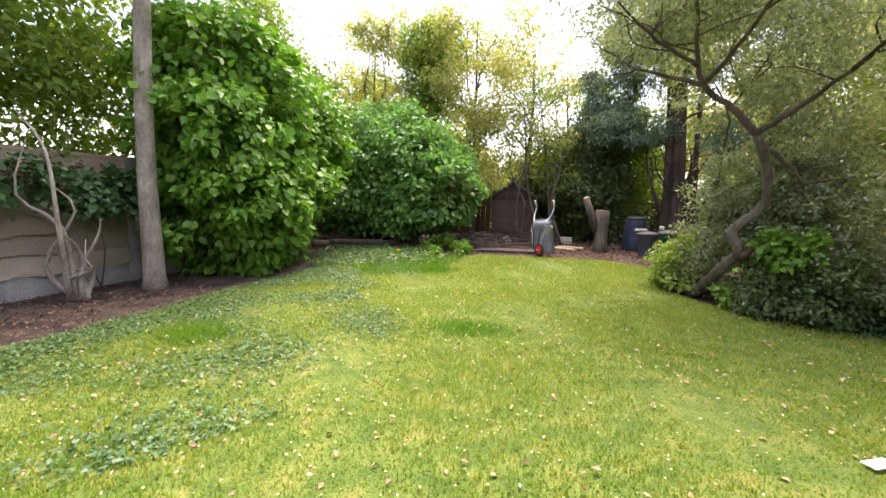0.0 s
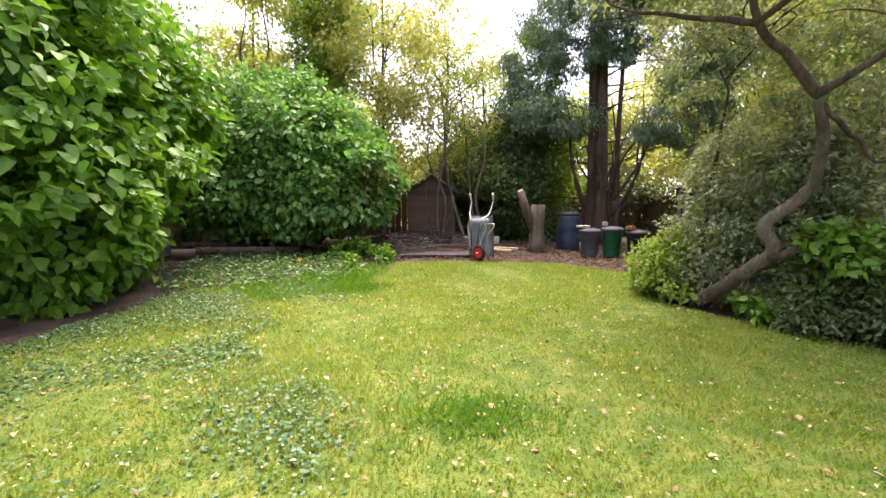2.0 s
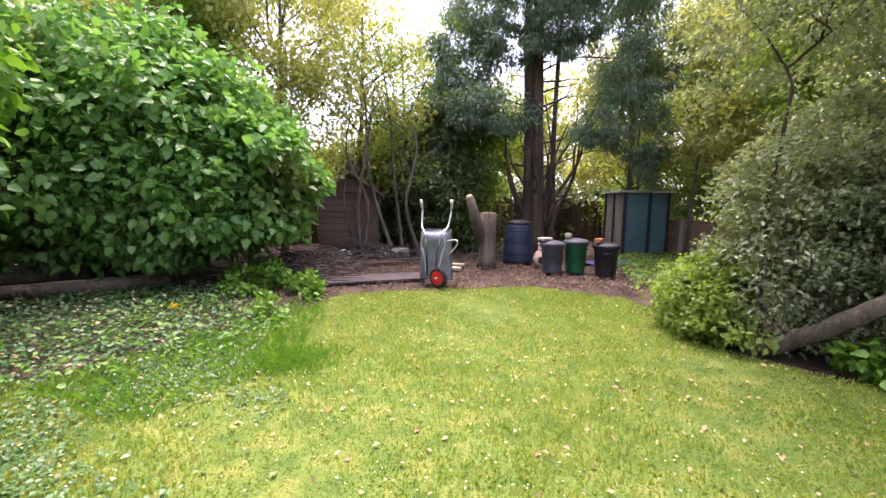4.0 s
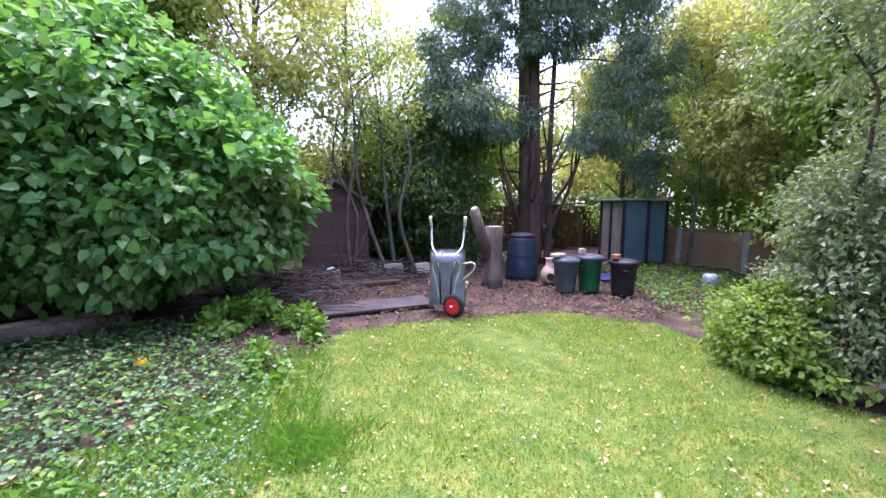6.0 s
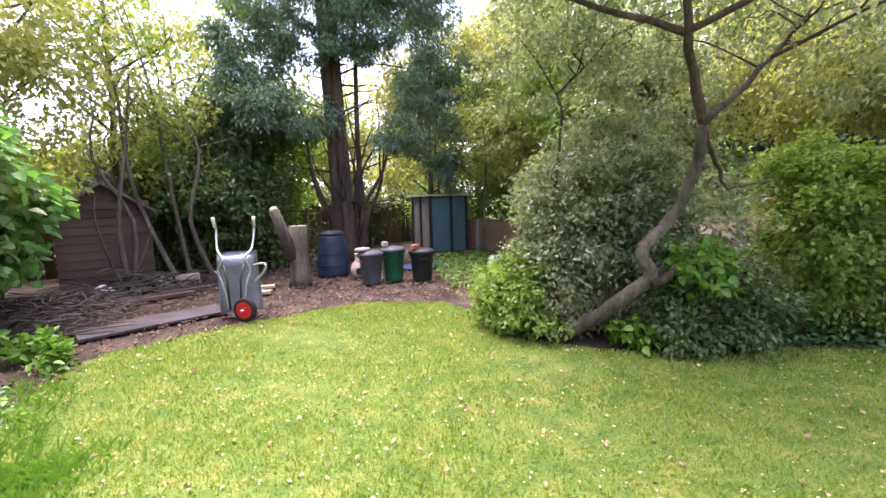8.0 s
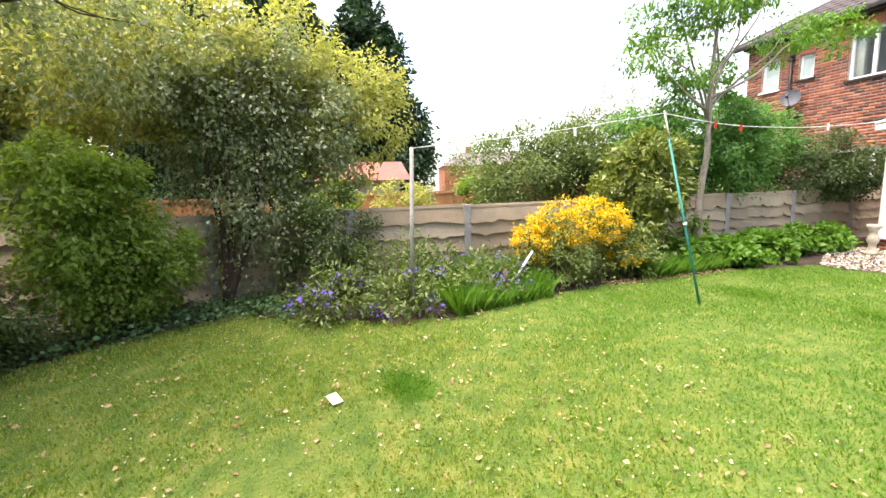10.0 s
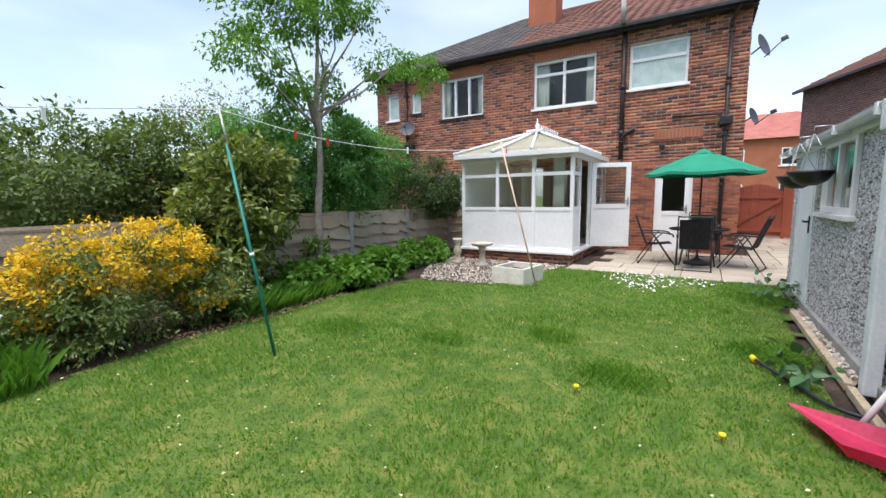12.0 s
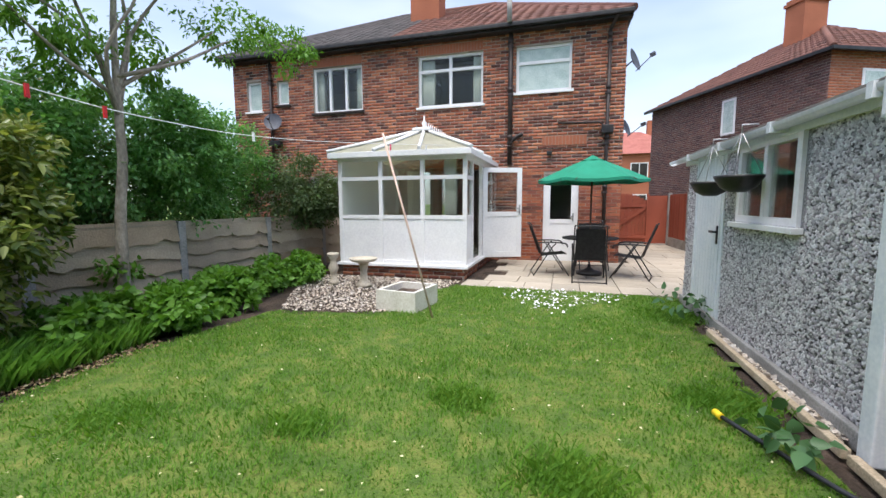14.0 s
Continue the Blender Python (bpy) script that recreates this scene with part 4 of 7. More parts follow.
    back_pt = Vector((xm + 0.15, y1, zr))
    a, b, d, e = Vector((e0, f0, ze)), Vector((e1, f0, ze)), Vector((e1, y1, ze)), Vector((e0, y1, ze))
    rf = bmesh.new()
    for face in ((a, b, hip), (b, d, back_pt, hip), (e, a, hip, back_pt)):
        poly(rf, face)
    bmesh.ops.solidify(rf, geom=rf.faces[:], thickness=0.02)
    part("roof", rf, M["polycarb"], c, "cream polycarbonate roof sheets")
    lift = Vector((0, 0, 0.03))
    for p, q in ((a, hip), (b, hip), (a.lerp(b, 0.34), hip), (a.lerp(b, 0.66), hip), (b.lerp(d, 0.35), hip.lerp(back_pt, 0.1)), (b.lerp(d, 0.68), hip.lerp(back_pt, 0.55)), (e.lerp(a, 0.4), hip.lerp(back_pt, 0.4))):
        part("glazing_bar", T([p + lift, q + lift], 0.035, 6), M["upvc"], c)
    part("ridge_bar", T([hip + lift, back_pt + lift], 0.06, 8), M["upvc"], c)
    for k in range(12):
        p = hip.lerp(back_pt, k / 13) + Vector((0, 0, 0.08))
        part("cresting", T([p, p + Vector((0, 0, 0.13))], [0.018, 0.008], 6), M["upvc"], c)
    part("finial", lathe([(0.06, 0), (0.035, 0.05), (0.055, 0.1), (0.02, 0.16), (0.01, 0.26)], 12, (hip.x, hip.y, zr + 0.05)), M["upvc"], c, "white ball finial")
    part("vent_cap", B((xm - 0.05, xm + 0.35, y0 + 0.86, y0 + 1.06, zr - 0.02, zr + 0.05), bevel=0.02), M["upvc"], c)
    part("floor_tiles", B((x0 + 0.1, x1 - 0.1, y0 + 0.1, y1, 0.236, 0.25)), M["concrete"], c)
    return c


conservatory()


def curtain_thing(x, y, z0, z1, w, mat, label):
    bm = bmesh.new()
    for i in range(7):
        tube(bm, [(x + i * w / 6, y + 0.02 * (i % 2), z0), (x + i * w / 6, y + 0.02 * (i % 2), z1)], w / 10, 6)
    tagged(part("curtain", bm, M[mat]), label, "curtain")


curtain_thing(-3.35, 10.9, 0.26, 2.15, 0.35, "curtain", "cream curtain hanging in the conservatory")
curtain_thing(-2.55, 11.2, 0.26, 2.2, 0.22, "redcloth", "dark red curtain by the inner door")
curtain_thing(-1.9, 9.0, 1.1, 2.2, 0.2, "curtain", "cream blind drawn aside at the window")


def wood_chair(x, y, z, rz):
    c = thing("dining_chair", "brown wooden chair inside the conservatory", "chair", (0, 0, 0))
    part("seat", B((-0.2, 0.2, -0.2, 0.2, 0.42, 0.46), bevel=0.01), M["palewood"], c)
    for sx in (-0.17, 0.17):
        part("leg", T([(sx, -0.17, 0), (sx, -0.17, 0.42)], 0.02, 6), M["palewood"], c)
        part("leg", T([(sx, 0.17, 0), (sx, 0.2, 0.95)], 0.02, 6), M["palewood"], c)
    for k in range(3):
        part("back_slat", B((-0.17, 0.17, 0.185, 0.205, 0.6 + k * 0.13, 0.67 + k * 0.13)), M["palewood"], c)
    c.matrix_basis = pose(x, y, z, 0, 0, rz)


wood_chair(-1.95, 10.2, 0.25, -60)
wood_chair(-3.4, 10.0, 0.25, 80)

# ---- garage ----
def garage():
    x0, x1, y0, y1, zt = 1.89, 4.6, 2.5, 7.95, 1.94
    g = thing("garage", "concrete panel garage with grey and white pebbledash walls", "garage", (x0, y0, 0))
    holes = [(5.1, 6.22, 1.19, 1.9), (6.62, 7.5, 0.06, 1.9)]
    wall = part("wall", B(*[(x0, x0 + 0.1, a, b, c, d) for a, b, c, d in wall_cells(holes, y0, y1, 0.0, zt)]), M["dash"], g, "pebbledash concrete wall")
    part("far_walls", B((x0 + 0.1, x1, y1 - 0.1, y1, 0, zt), (x0 + 0.1, x1, y0, y0 + 0.1, 0, zt), (x1 - 0.1, x1, y0 + 0.1, y1 - 0.1, 0, zt)), M["dash"], g)
    rng = np.random.default_rng(77)
    n = 42000
    u, z = rng.uniform(3.2, y1, n), rng.uniform(0.1, zt, n)
    ok = np.ones(n, bool)
    for h in holes:
        ok &= ~((u > h[0] - 0.06) & (u < h[1] + 0.06) & (z > h[2] - 0.06) & (z < h[3] + 0.06))
    u, z = u[ok], z[ok]
    r = rng.uniform(0.008, 0.018, len(u))
    p = np.stack([np.full(len(u), x0 - 0.001), u, z], 1)
    a = rng.uniform(0, 6.28, len(u))
    e1, e2 = np.stack([0 * a, np.cos(a), np.sin(a)], 1), np.stack([0 * a, -np.sin(a), np.cos(a)], 1)
    out = np.array([[-1.0, 0, 0]])
    v = np.stack([p + e1 * r[:, None] * 1.3, p + e2 * r[:, None], p - e1 * r[:, None] * 1.3, p - e2 * r[:, None], p + out * (r * 0.8)[:, None]], 1).reshape(-1, 3)
    k = np.arange(len(u))[:, None] * 5
    f = np.concatenate([k + np.array([[i, (i + 1) % 4, 4]]) for i in range(4)])
    part("pebbledash", raw_mesh("pebbledash", v, f), M["pebble"], wall)["kind"] = "stuff"
    part("base_strip", B((x0 - 0.05, x0 - 0.002, y0, y1, -0.02, 0.1), bevel=0.01), M["concrete"], g, "grey concrete footing")
    rf = bmesh.new()
    poly(rf, [(x0 - 0.14, y0 - 0.1, zt + 0.05), (x0 - 0.14, y1 + 0.2, zt + 0.05), ((x0 + x1) / 2, y1 + 0.2, zt + 0.42), ((x0 + x1) / 2, y0 - 0.1, zt + 0.42)])
    poly(rf, [((x0 + x1) / 2, y0 - 0.1, zt + 0.42), ((x0 + x1) / 2, y1 + 0.2, zt + 0.42), (x1 + 0.14, y1 + 0.2, zt + 0.05), (x1 + 0.14, y0 - 0.1, zt + 0.05)])
    bmesh.ops.solidify(rf, geom=rf.faces[:], thickness=0.03)
    part("roof", rf, M["concrete"], g, "corrugated cement roof")
    gt = bmesh.new()
    prof = [(x0 - 0.04 - 0.055 + 0.055 * math.cos(t), zt + 0.03 + 0.055 * math.sin(t)) for t in np.linspace(math.pi, 2 * math.pi, 7)]
    ring = [[gt.verts.new((px, yy, pz)) for px, pz in prof] for yy in (y0 - 0.1, y1 + 0.55)]
    for i in range(6):
        gt.faces.new((ring[0][i], ring[0][i + 1], ring[1][i + 1], ring[1][i]))
    bmesh.ops.solidify(gt, geom=gt.faces[:], thickness=0.006)
    for yy in np.arange(y0 + 0.6, y1, 1.1):
        box(gt, x0 - 0.16, x0 - 0.03, yy, yy + 0.05, zt - 0.04, zt + 0.045)
    part("gutter", gt, M["whitepaint"], g, "off-white half-round gutter")
    part("fascia", B((x0 - 0.035, x0 - 0.002, y0, y1 + 0.1, zt - 0.06, zt + 0.06)), M["whitepaint"], g)
    part("bargeboard", B((x0 - 0.02, x1, y1 + 0.12, y1 + 0.15, zt - 0.06, zt + 0.08)), M["whitepaint"], g)
    # door
    dm = bmesh.new()
    box(dm, x0 - 0.012, x0 + 0.04, 6.62, 7.5, 0.06, 1.9)
    d = part("door", dm, M["whitepaint"], g, "white boarded side door")
    for i in range(8):
        part("board", B((x0 - 0.022, x0 - 0.01, 6.66 + i * 0.1, 6.752 + i * 0.1, 0.1, 1.87), bevel=0.004), M["whitepaint"], d)
    part("door_handle", B((x0 - 0.035, x0 - 0.023, 6.68, 6.71, 0.92, 1.12), (x0 - 0.075, x0 - 0.06, 6.69, 6.82, 1.04, 1.065), (x0 - 0.065, x0 - 0.03, 6.69, 6.705, 1.04, 1.065)), M["black"], d, "black lever handle")
    part("door_frame", B((x0 - 0.02, x0 + 0.05, 6.56, 6.62, 0.0, 1.93), (x0 - 0.02, x0 + 0.05, 7.5, 7.56, 0.0, 1.93), (x0 - 0.02, x0 + 0.05, 6.62, 7.5, 1.9, 1.93)), M["whitepaint"], g)
    # window
    wb = B((x0 - 0.03, x0 + 0.05, 5.1, 6.22, 1.19, 1.25), (x0 - 0.03, x0 + 0.05, 5.1, 6.22, 1.84, 1.9), (x0 - 0.03, x0 + 0.05, 5.1, 5.17, 1.25, 1.84), (x0 - 0.03, x0 + 0.05, 6.15, 6.22, 1.25, 1.84), (x0 - 0.03, x0 + 0.05, 5.63, 5.69, 1.25, 1.84))
    w = part("window", wb, M["upvc"], g, "white two-light window")
    part("pane", B((x0 + 0.0, x0 + 0.01, 5.15, 6.17, 1.24, 1.85)), M["glass"], w).visible_shadow = False
    part("window_sill", B((x0 - 0.08, x0 + 0.0, 5.05, 6.27, 1.14, 1.186), bevel=0.006), M["upvc"], w)
    part("backing", B((x0 + 0.5, x0 + 0.55, 4.8, 6.5, 0.9, 2.05)), M["dark"], g)
    # drainpipe
    dp = B((x0 - 0.12, x0 - 0.03, 4.0, 4.11, 0.02, 1.85), bevel=0.012)
    box(dp, x0 - 0.15, x0 - 0.01, 3.96, 4.15, 1.78, 1.99, bevel=0.02)
    part("downpipe", dp, M["whitepaint"], g, "wide white drainpipe")
    part("cable", T([(x0 - 0.02, y0, 1.02), (x0 - 0.02, 3.98, 1.03)], 0.012, 6), M["whitepaint"], g)


garage()


def hanging_basket(x, y, z):
    b = thing("hanging_basket", "empty black hanging basket on thin wires", "hanging basket", (0, 0, 0), "hanging baskets on the garage")
    part("bowl", lathe([(0.06, -0.14), (0.13, -0.1), (0.18, -0.02), (0.185, 0.0), (0.16, -0.02), (0.1, -0.09)], 20), M["black"], b)
    for k in range(3):
        t = 2 * math.pi * k / 3
        part("wire", T([(0.18 * math.cos(t), 0.18 * math.sin(t), 0), (0, 0, 0.36)], 0.004, 4), M["steel"], b)
    part("hook", T([(0, 0, 0.36), (0.0, 0, 0.42), (0.12, 0, 0.42)], 0.008, 5), M["steel"], b)
    b.matrix_basis = pose(x, y, z)


hanging_basket(1.66, 6.32, 1.58)
hanging_basket(1.66, 5.62, 1.6)


# ---- fences ----
def plank_fence(name, label, x, y0, y1, h, wood, bay=1.83, side=1, gravel=0.25, rows=6, z=0.0, seed=5, slope=None):
    """Waney-edged boards between concrete posts, along y."""
    f = thing(name, label, "fence", (x, y0, z))
    rng = random.Random(seed)
    pm = B((x - 0.06, x + 0.06, -0.06, 0.06, z - 0.05, z + h + 0.06), bevel=0.012)
    post_mesh = bpy.data.meshes.new("post")
    pm.to_mesh(post_mesh)
    pm.free()
    post_mesh.transform(Matrix.Translation(-f.location))
    post_mesh.materials.append(M["concrete"])
    boards = []
    for k in range(4):
        bm = bmesh.new()
        n, bh = 14, (h - gravel) / rows * 1.28
        pts = [[], []]
        wob = [rng.uniform(-0.03, 0.03) for _ in range(n + 1)]
        for i in range(n + 1):
            yy = 0.06 + (bay - 0.12) * i / n
            low = wob[i] + 0.015 * math.sin(i * 1.1 + k)
            pts[0].append([bm.verts.new((side * (0.07), yy, low)), bm.verts.new((side * (0.012), yy, bh))])
            pts[1].append([bm.verts.new((side * (0.045), yy, low)), bm.verts.new((side * (0.0), yy, bh))])
        for i in range(n):
            for p in pts:
                bm.faces.new((p[i][0], p[i + 1][0], p[i + 1][1], p[i][1]))
            bm.faces.new((pts[0][i][0], pts[0][i + 1][0], pts[1][i + 1][0], pts[1][i][0]))
        me = bpy.data.meshes.new("board")
        bm.to_mesh(me)
        bm.free()
        me.materials.append(wood)
        boards.append(me)
    y = y0
    while y < y1:
        o = new("post", post_mesh)
        o.parent = f
        o.matrix_basis = Matrix.Translation((0, y, 0))
        if gravel:
            g = part("gravel_board", B((x - 0.025, x + 0.025, y + 0.06, min(y + bay, y1 + bay) - 0.06, z - 0.05, z + gravel)), M["concrete"], f)
        for r in range(rows):
            b = new("board", boards[rng.randrange(4)])
            b.parent = f
            b.matrix_basis = Matrix.Translation((0, y - y0, gravel + (h - gravel) * r / rows)) @ pose(0, 0, 0, rng.uniform(-0.5, 0.5))
        part("capping", B((x - 0.03, x + 0.03, y + 0.06, y + bay - 0.06, z + h + 0.0, z + h + 0.03)), wood, f)
        y += bay
    return f


plank_fence("fence", "weathered waney-board fence between concrete posts", -5.08, 0.67 - 1.83 * 4, FY - 1.9, 1.08, M["fence"], 1.83, 1, 0.0, 5, 0.0, 5)
plank_fence("fence", "weathered waney-board fence with concrete gravel boards", 6.35, -13.4, 4.5, 1.8, M["fence"], 1.83, -1, 0.25, 6, 0.0, 6)


def panel_fence(x0, y0, x1, y1, h, wood, label, bays, name="fence"):
    f = thing(name, label, "fence", (x0, y0, 0))
    a, b = Vector((x0, y0, 0)), Vector((x1, y1, 0))
    d = (b - a) / bays
    yaw = math.degrees(math.atan2(d.y, d.x))
    for i in range(bays + 1):
        p = a + d * i
        part("post", B((-0.05, 0.05, -0.05, 0.05, 0, h + 0.05), m=pose(p.x, p.y, 0, 0, 0, yaw)), M["concrete"], f)
    me = None
    for i in range(bays):
        p = a + d * i
        m = pose(p.x, p.y, 0, 0, 0, yaw)
        part("gravel_board", B((0.05, d.length - 0.05, -0.025, 0.025, 0, 0.28), m=m), M["concrete"], f)
        k = max(6, int(d.length / 0.12))
        for j in range(k):
            w = (d.length - 0.1) / k
            part("slat", B((0.05 + j * w, 0.05 + (j + 1) * w - 0.004, -0.012 + 0.006 * (j % 2), 0.008 + 0.006 * (j % 2), 0.28, h), m=m), wood, f)
        part("rail", B((0.05, d.length - 0.05, -0.035, -0.013, h - 0.06, h), (0.05, d.length - 0.05, -0.035, -0.013, 0.3, 0.36), m=m), wood, f)


panel_fence(3.95, 9.3, 3.55, 16.6, 1.65, M["redwood"], "red-stained fence panels with concrete posts", 4)
panel_fence(-9.5, -9, -9.5, 7.5, 1.35, M["orangewood"], "orange-stained fence of a neighbouring garden", 8)


def gate():
    g = thing("gate", "red-stained boarded side gate with arched top", "gate", (1.55, 16.7, 0))
    n = 12
    for i in range(n):
        w = 1.35 / n
        x = 1.55 + i * w
        zt = 1.45 + 0.25 * math.sin(math.pi * (i + 0.5) / n)
        part("board", B((x, x + w - 0.005, 16.7, 16.725, 0.06, zt)), M["redwood"], g)
    for z in (0.2, 1.25):
        part("rail", B((1.55, 2.9, 16.66, 16.698, z, z + 0.1)), M["redwood"], g)
    part("brace", B((-0.75, 0.75, -0.02, 0.015, -0.05, 0.05), m=pose(2.22, 16.675, 0.78, 0, -36, 0)), M["redwood"], g)
    part("side_panel", B((2.92, 3.55, 16.7, 16.73, 0.04, 1.62)), M["redwood"], g)
    part("post", B((2.88, 2.96, 16.66, 16.74, 0, 1.68)), M["redwood"], g)


gate()


# ---- other houses ----
def neighbour():
    x0, y0, y1 = 0.0, 0.0, 7.6
    yr = 0.0
    h = thing("house", "neighbouring brick house with brown hipped roof", "house", (0, 0, 0))
    ez = 5.45
    part("wall", B((x0, x0 + 8, yr, y1, -0.05, ez)), M["mortar"], h, "brick wall with shade-toned side and lit-toned orange rear")
    # Side bricks coloured darker than the rear to stand for shade.
    sp = brick_field([(3.0, 3.6, 3.75, 4.95)], yr, y1, 0.5, ez - 0.02, 71)
    part("side_brickwork", joined_bricks("side_brickwork", sp, lambda u, d, z: (x0 + d, u, z)), M["brickshade"], h)["kind"] = "stuff"
    # Rear bricks coloured brighter orange to stand for the stronger light there.
    sp = brick_field([], x0, x0 + 4, 2.0, ez - 0.02, 72)
    part("rear_brickwork", joined_bricks("rear_brickwork", sp, lambda u, d, z: (u, yr + d, z)), M["brickorange"], h)["kind"] = "stuff"
    ov = 0.2
    a, b = (x0 - ov, y1 + ov, ez), (x0 - ov, yr - ov, ez)
    c, d = (x0 + 3.8, yr + 3.7, ez + 2.3), (x0 + 3.8, y1 - 3.7, ez + 2.3)
    roof = part("roof", tile_slope("roof", (a, b, c, d), 12, 42, 73), M["rooftile"], h, "brown tiled hipped roof")
    roof["kind"] = "stuff"
    part("roof_end", tile_slope("roof_end", (b, (x0 + 8.2, yr - ov, ez), tuple(Vector(c) + Vector((0.05, 0, 0))), c), 12, 26, 74), M["rooftile"], roof)["kind"] = "stuff"
    dk = bmesh.new()
    poly(dk, [Vector(p) - Vector((0, 0, 0.05)) for p in (a, b, c, d)])
    poly(dk, [Vector(p) - Vector((0, 0, 0.05)) for p in (b, (x0 + 8.2, yr - ov, ez), c)])
    part("roof_deck", dk, M["dark"], roof)
    part("ridge_tiles", tube(T([b, c], 0.09, 8), [c, d], 0.09, 8), M["rooftile"], roof)
    part("gutter", B((x0 - 0.3, x0 - 0.2, yr - 0.25, y1 + 0.2, ez - 0.1, ez), (x0 - 0.3, x0 + 8, yr - 0.3, yr - 0.2, ez - 0.1, ez), bevel=0.015), M["black"], h)
    w = part("window", B((x0 - 0.03, x0 + 0.03, 3.0, 3.07, 3.75, 4.95), (x0 - 0.03, x0 + 0.03, 3.53, 3.6, 3.75, 4.95), (x0 - 0.03, x0 + 0.03, 3.07, 3.53, 3.75, 3.82), (x0 - 0.03, x0 + 0.03, 3.07, 3.53, 4.88, 4.95)), M["upvc"], h)
    part("pane", B((x0 - 0.012, x0 - 0.006, 3.06, 3.54, 3.8, 4.9)), M["frost"], w)
    rw = part("window", B((1.0, 2.2, yr - 0.03, yr - 0.012, 3.8, 5.0)), M["upvc"], h)
    part("pane", B((1.08, 2.12, yr - 0.04, yr - 0.031, 3.88, 4.92)), M["frost"], rw)
    chimney(h, x0 + 2.6, yr + 3.2, ez + 1.0, ez + 2.9)
    h.matrix_basis = pose(7.0, 15.5, 0, 0, 0, 23.7)


neighbour()


def far_house(x, y, w, dpt, ez, rz, wallm, roofm, label, face="-y", gable=False):
    h = thing("house", label, "house", (0, 0, 0))
    part("wall", B((-w / 2, w / 2, 0, dpt, 0, ez)), wallm, h)
    bm = bmesh.new()
    a, b, c, d = (-w / 2 - 0.3, -0.3, ez), (w / 2 + 0.3, -0.3, ez), (w / 2 + 0.3, dpt + 0.3, ez), (-w / 2 - 0.3, dpt + 0.3, ez)
    ins = 0.0 if gable else min(w, dpt) * 0.4
    rh = min(2.3, dpt * 0.3)
    r1, r2 = (-w / 2 + ins - (0.3 if gable else 0), dpt / 2, ez + rh), (w / 2 - ins + (0.3 if gable else 0), dpt / 2, ez + rh)
    for f in ((a, b, r2, r1), (b, c, r2), (c, d, r1, r2), (d, a, r1), (a, d, c, b)):
        poly(bm, f)
    part("roof", bm, roofm, h)
    if not gable:
        part("chimney", B((w * 0.2, w * 0.2 + 0.8, dpt / 2 - 0.3, dpt / 2 + 0.3, ez + 1.6, ez + 3.2)), M["brickorange"], h)
    for zz in (0.9, 3.4):
        for k in (-0.3, 0.08, 0.32):
            if zz + 1.2 < ez:
                wd = part("window", B((k * w - 0.65, k * w + 0.65, -0.05, -0.01, zz, zz + 1.2), (k * w - 0.8, k * w + 0.8, -0.09, -0.01, zz - 0.1, zz - 0.01)), M["upvc"], h)
                part("pane", B((k * w - 0.58, k * w - 0.03, -0.06, -0.052, zz + 0.07, zz + 1.13), (k * w + 0.03, k * w + 0.58, -0.06, -0.052, zz + 0.07, zz + 1.13)), M["dark"], wd)
    h.matrix_basis = pose(x, y, 0, 0, 0, rz)


far_house(5.2, 38, 9, 8, 5.3, 0, M["brickorange"], M["redroof"], "red brick house across the road")
far_house(-6, 40, 10, 8, 5.3, 0, M["brickorange"], M["redroof"], "red brick house far behind the roofs")
far_house(-62, 8, 14, 8, 5.0, -95, M["terrace"], M["slate"], "pale rendered house with slate roof far off")
far_house(-66, 27, 16, 8, 5.0, -100, M["brickorange"], M["slate"], "distant red brick terrace with slate roof")
far_house(-14.5, -0.2, 2.6, 2.2, 1.75, -90, M["concrete"], M["redroof"], "small outbuilding with red roof", gable=True)


# ---- patio furniture ----
def patio_chair(m, label):
    c = thing("patio_chair", label, "chair", (0, 0, 0), "chairs round the patio table")
    sb = bmesh.new()
    poly(sb, [(-0.24, -0.24, 0.42), (0.24, -0.24, 0.42), (0.24, 0.2, 0.38), (-0.24, 0.2, 0.38)])
    bmesh.ops.solidify(sb, geom=sb.faces[:], thickness=0.012)
    part("seat", sb, M["sling"], c, "black mesh seat")
    bb = bmesh.new()
    poly(bb, [(-0.24, 0.22, 0.4), (0.24, 0.22, 0.4), (0.24, 0.4, 0.94), (-0.24, 0.4, 0.94)])
    bmesh.ops.solidify(bb, geom=bb.faces[:], thickness=0.012)
    part("backrest", bb, M["sling"], c, "black mesh back")
    part("back_frame", T(smooth_line([(-0.26, 0.2, 0.38), (-0.26, 0.41, 0.95), (-0.2, 0.43, 0.99), (0.2, 0.43, 0.99), (0.26, 0.41, 0.95), (0.26, 0.2, 0.38)], 3), 0.012, 6), M["metal"], c)
    for s in (-1, 1):
        part("leg", T([(s * 0.28, -0.3, 0), (s * 0.28, 0.1, 0.62)], 0.012, 6), M["metal"], c)
        part("leg", T([(s * 0.28, 0.36, 0), (s * 0.28, 0.02, 0.55), (s * 0.28, -0.05, 0.62)], 0.012, 6), M["metal"], c)
        part("armrest", T(smooth_line([(s * 0.28, 0.3, 0.63), (s * 0.28, 0.05, 0.64), (s * 0.28, -0.22, 0.62), (s * 0.28, -0.26, 0.55)], 3), 0.014, 6), M["metal"], c)
    part("stretcher", T([(-0.28, 0.36, 0.02), (0.28, 0.36, 0.02)], 0.01, 6), M["metal"], c)
    part("seat_rail", T([(-0.26, -0.24, 0.42), (0.26, -0.24, 0.42)], 0.012, 6), M["metal"], c)
    c.matrix_basis = m
    return c


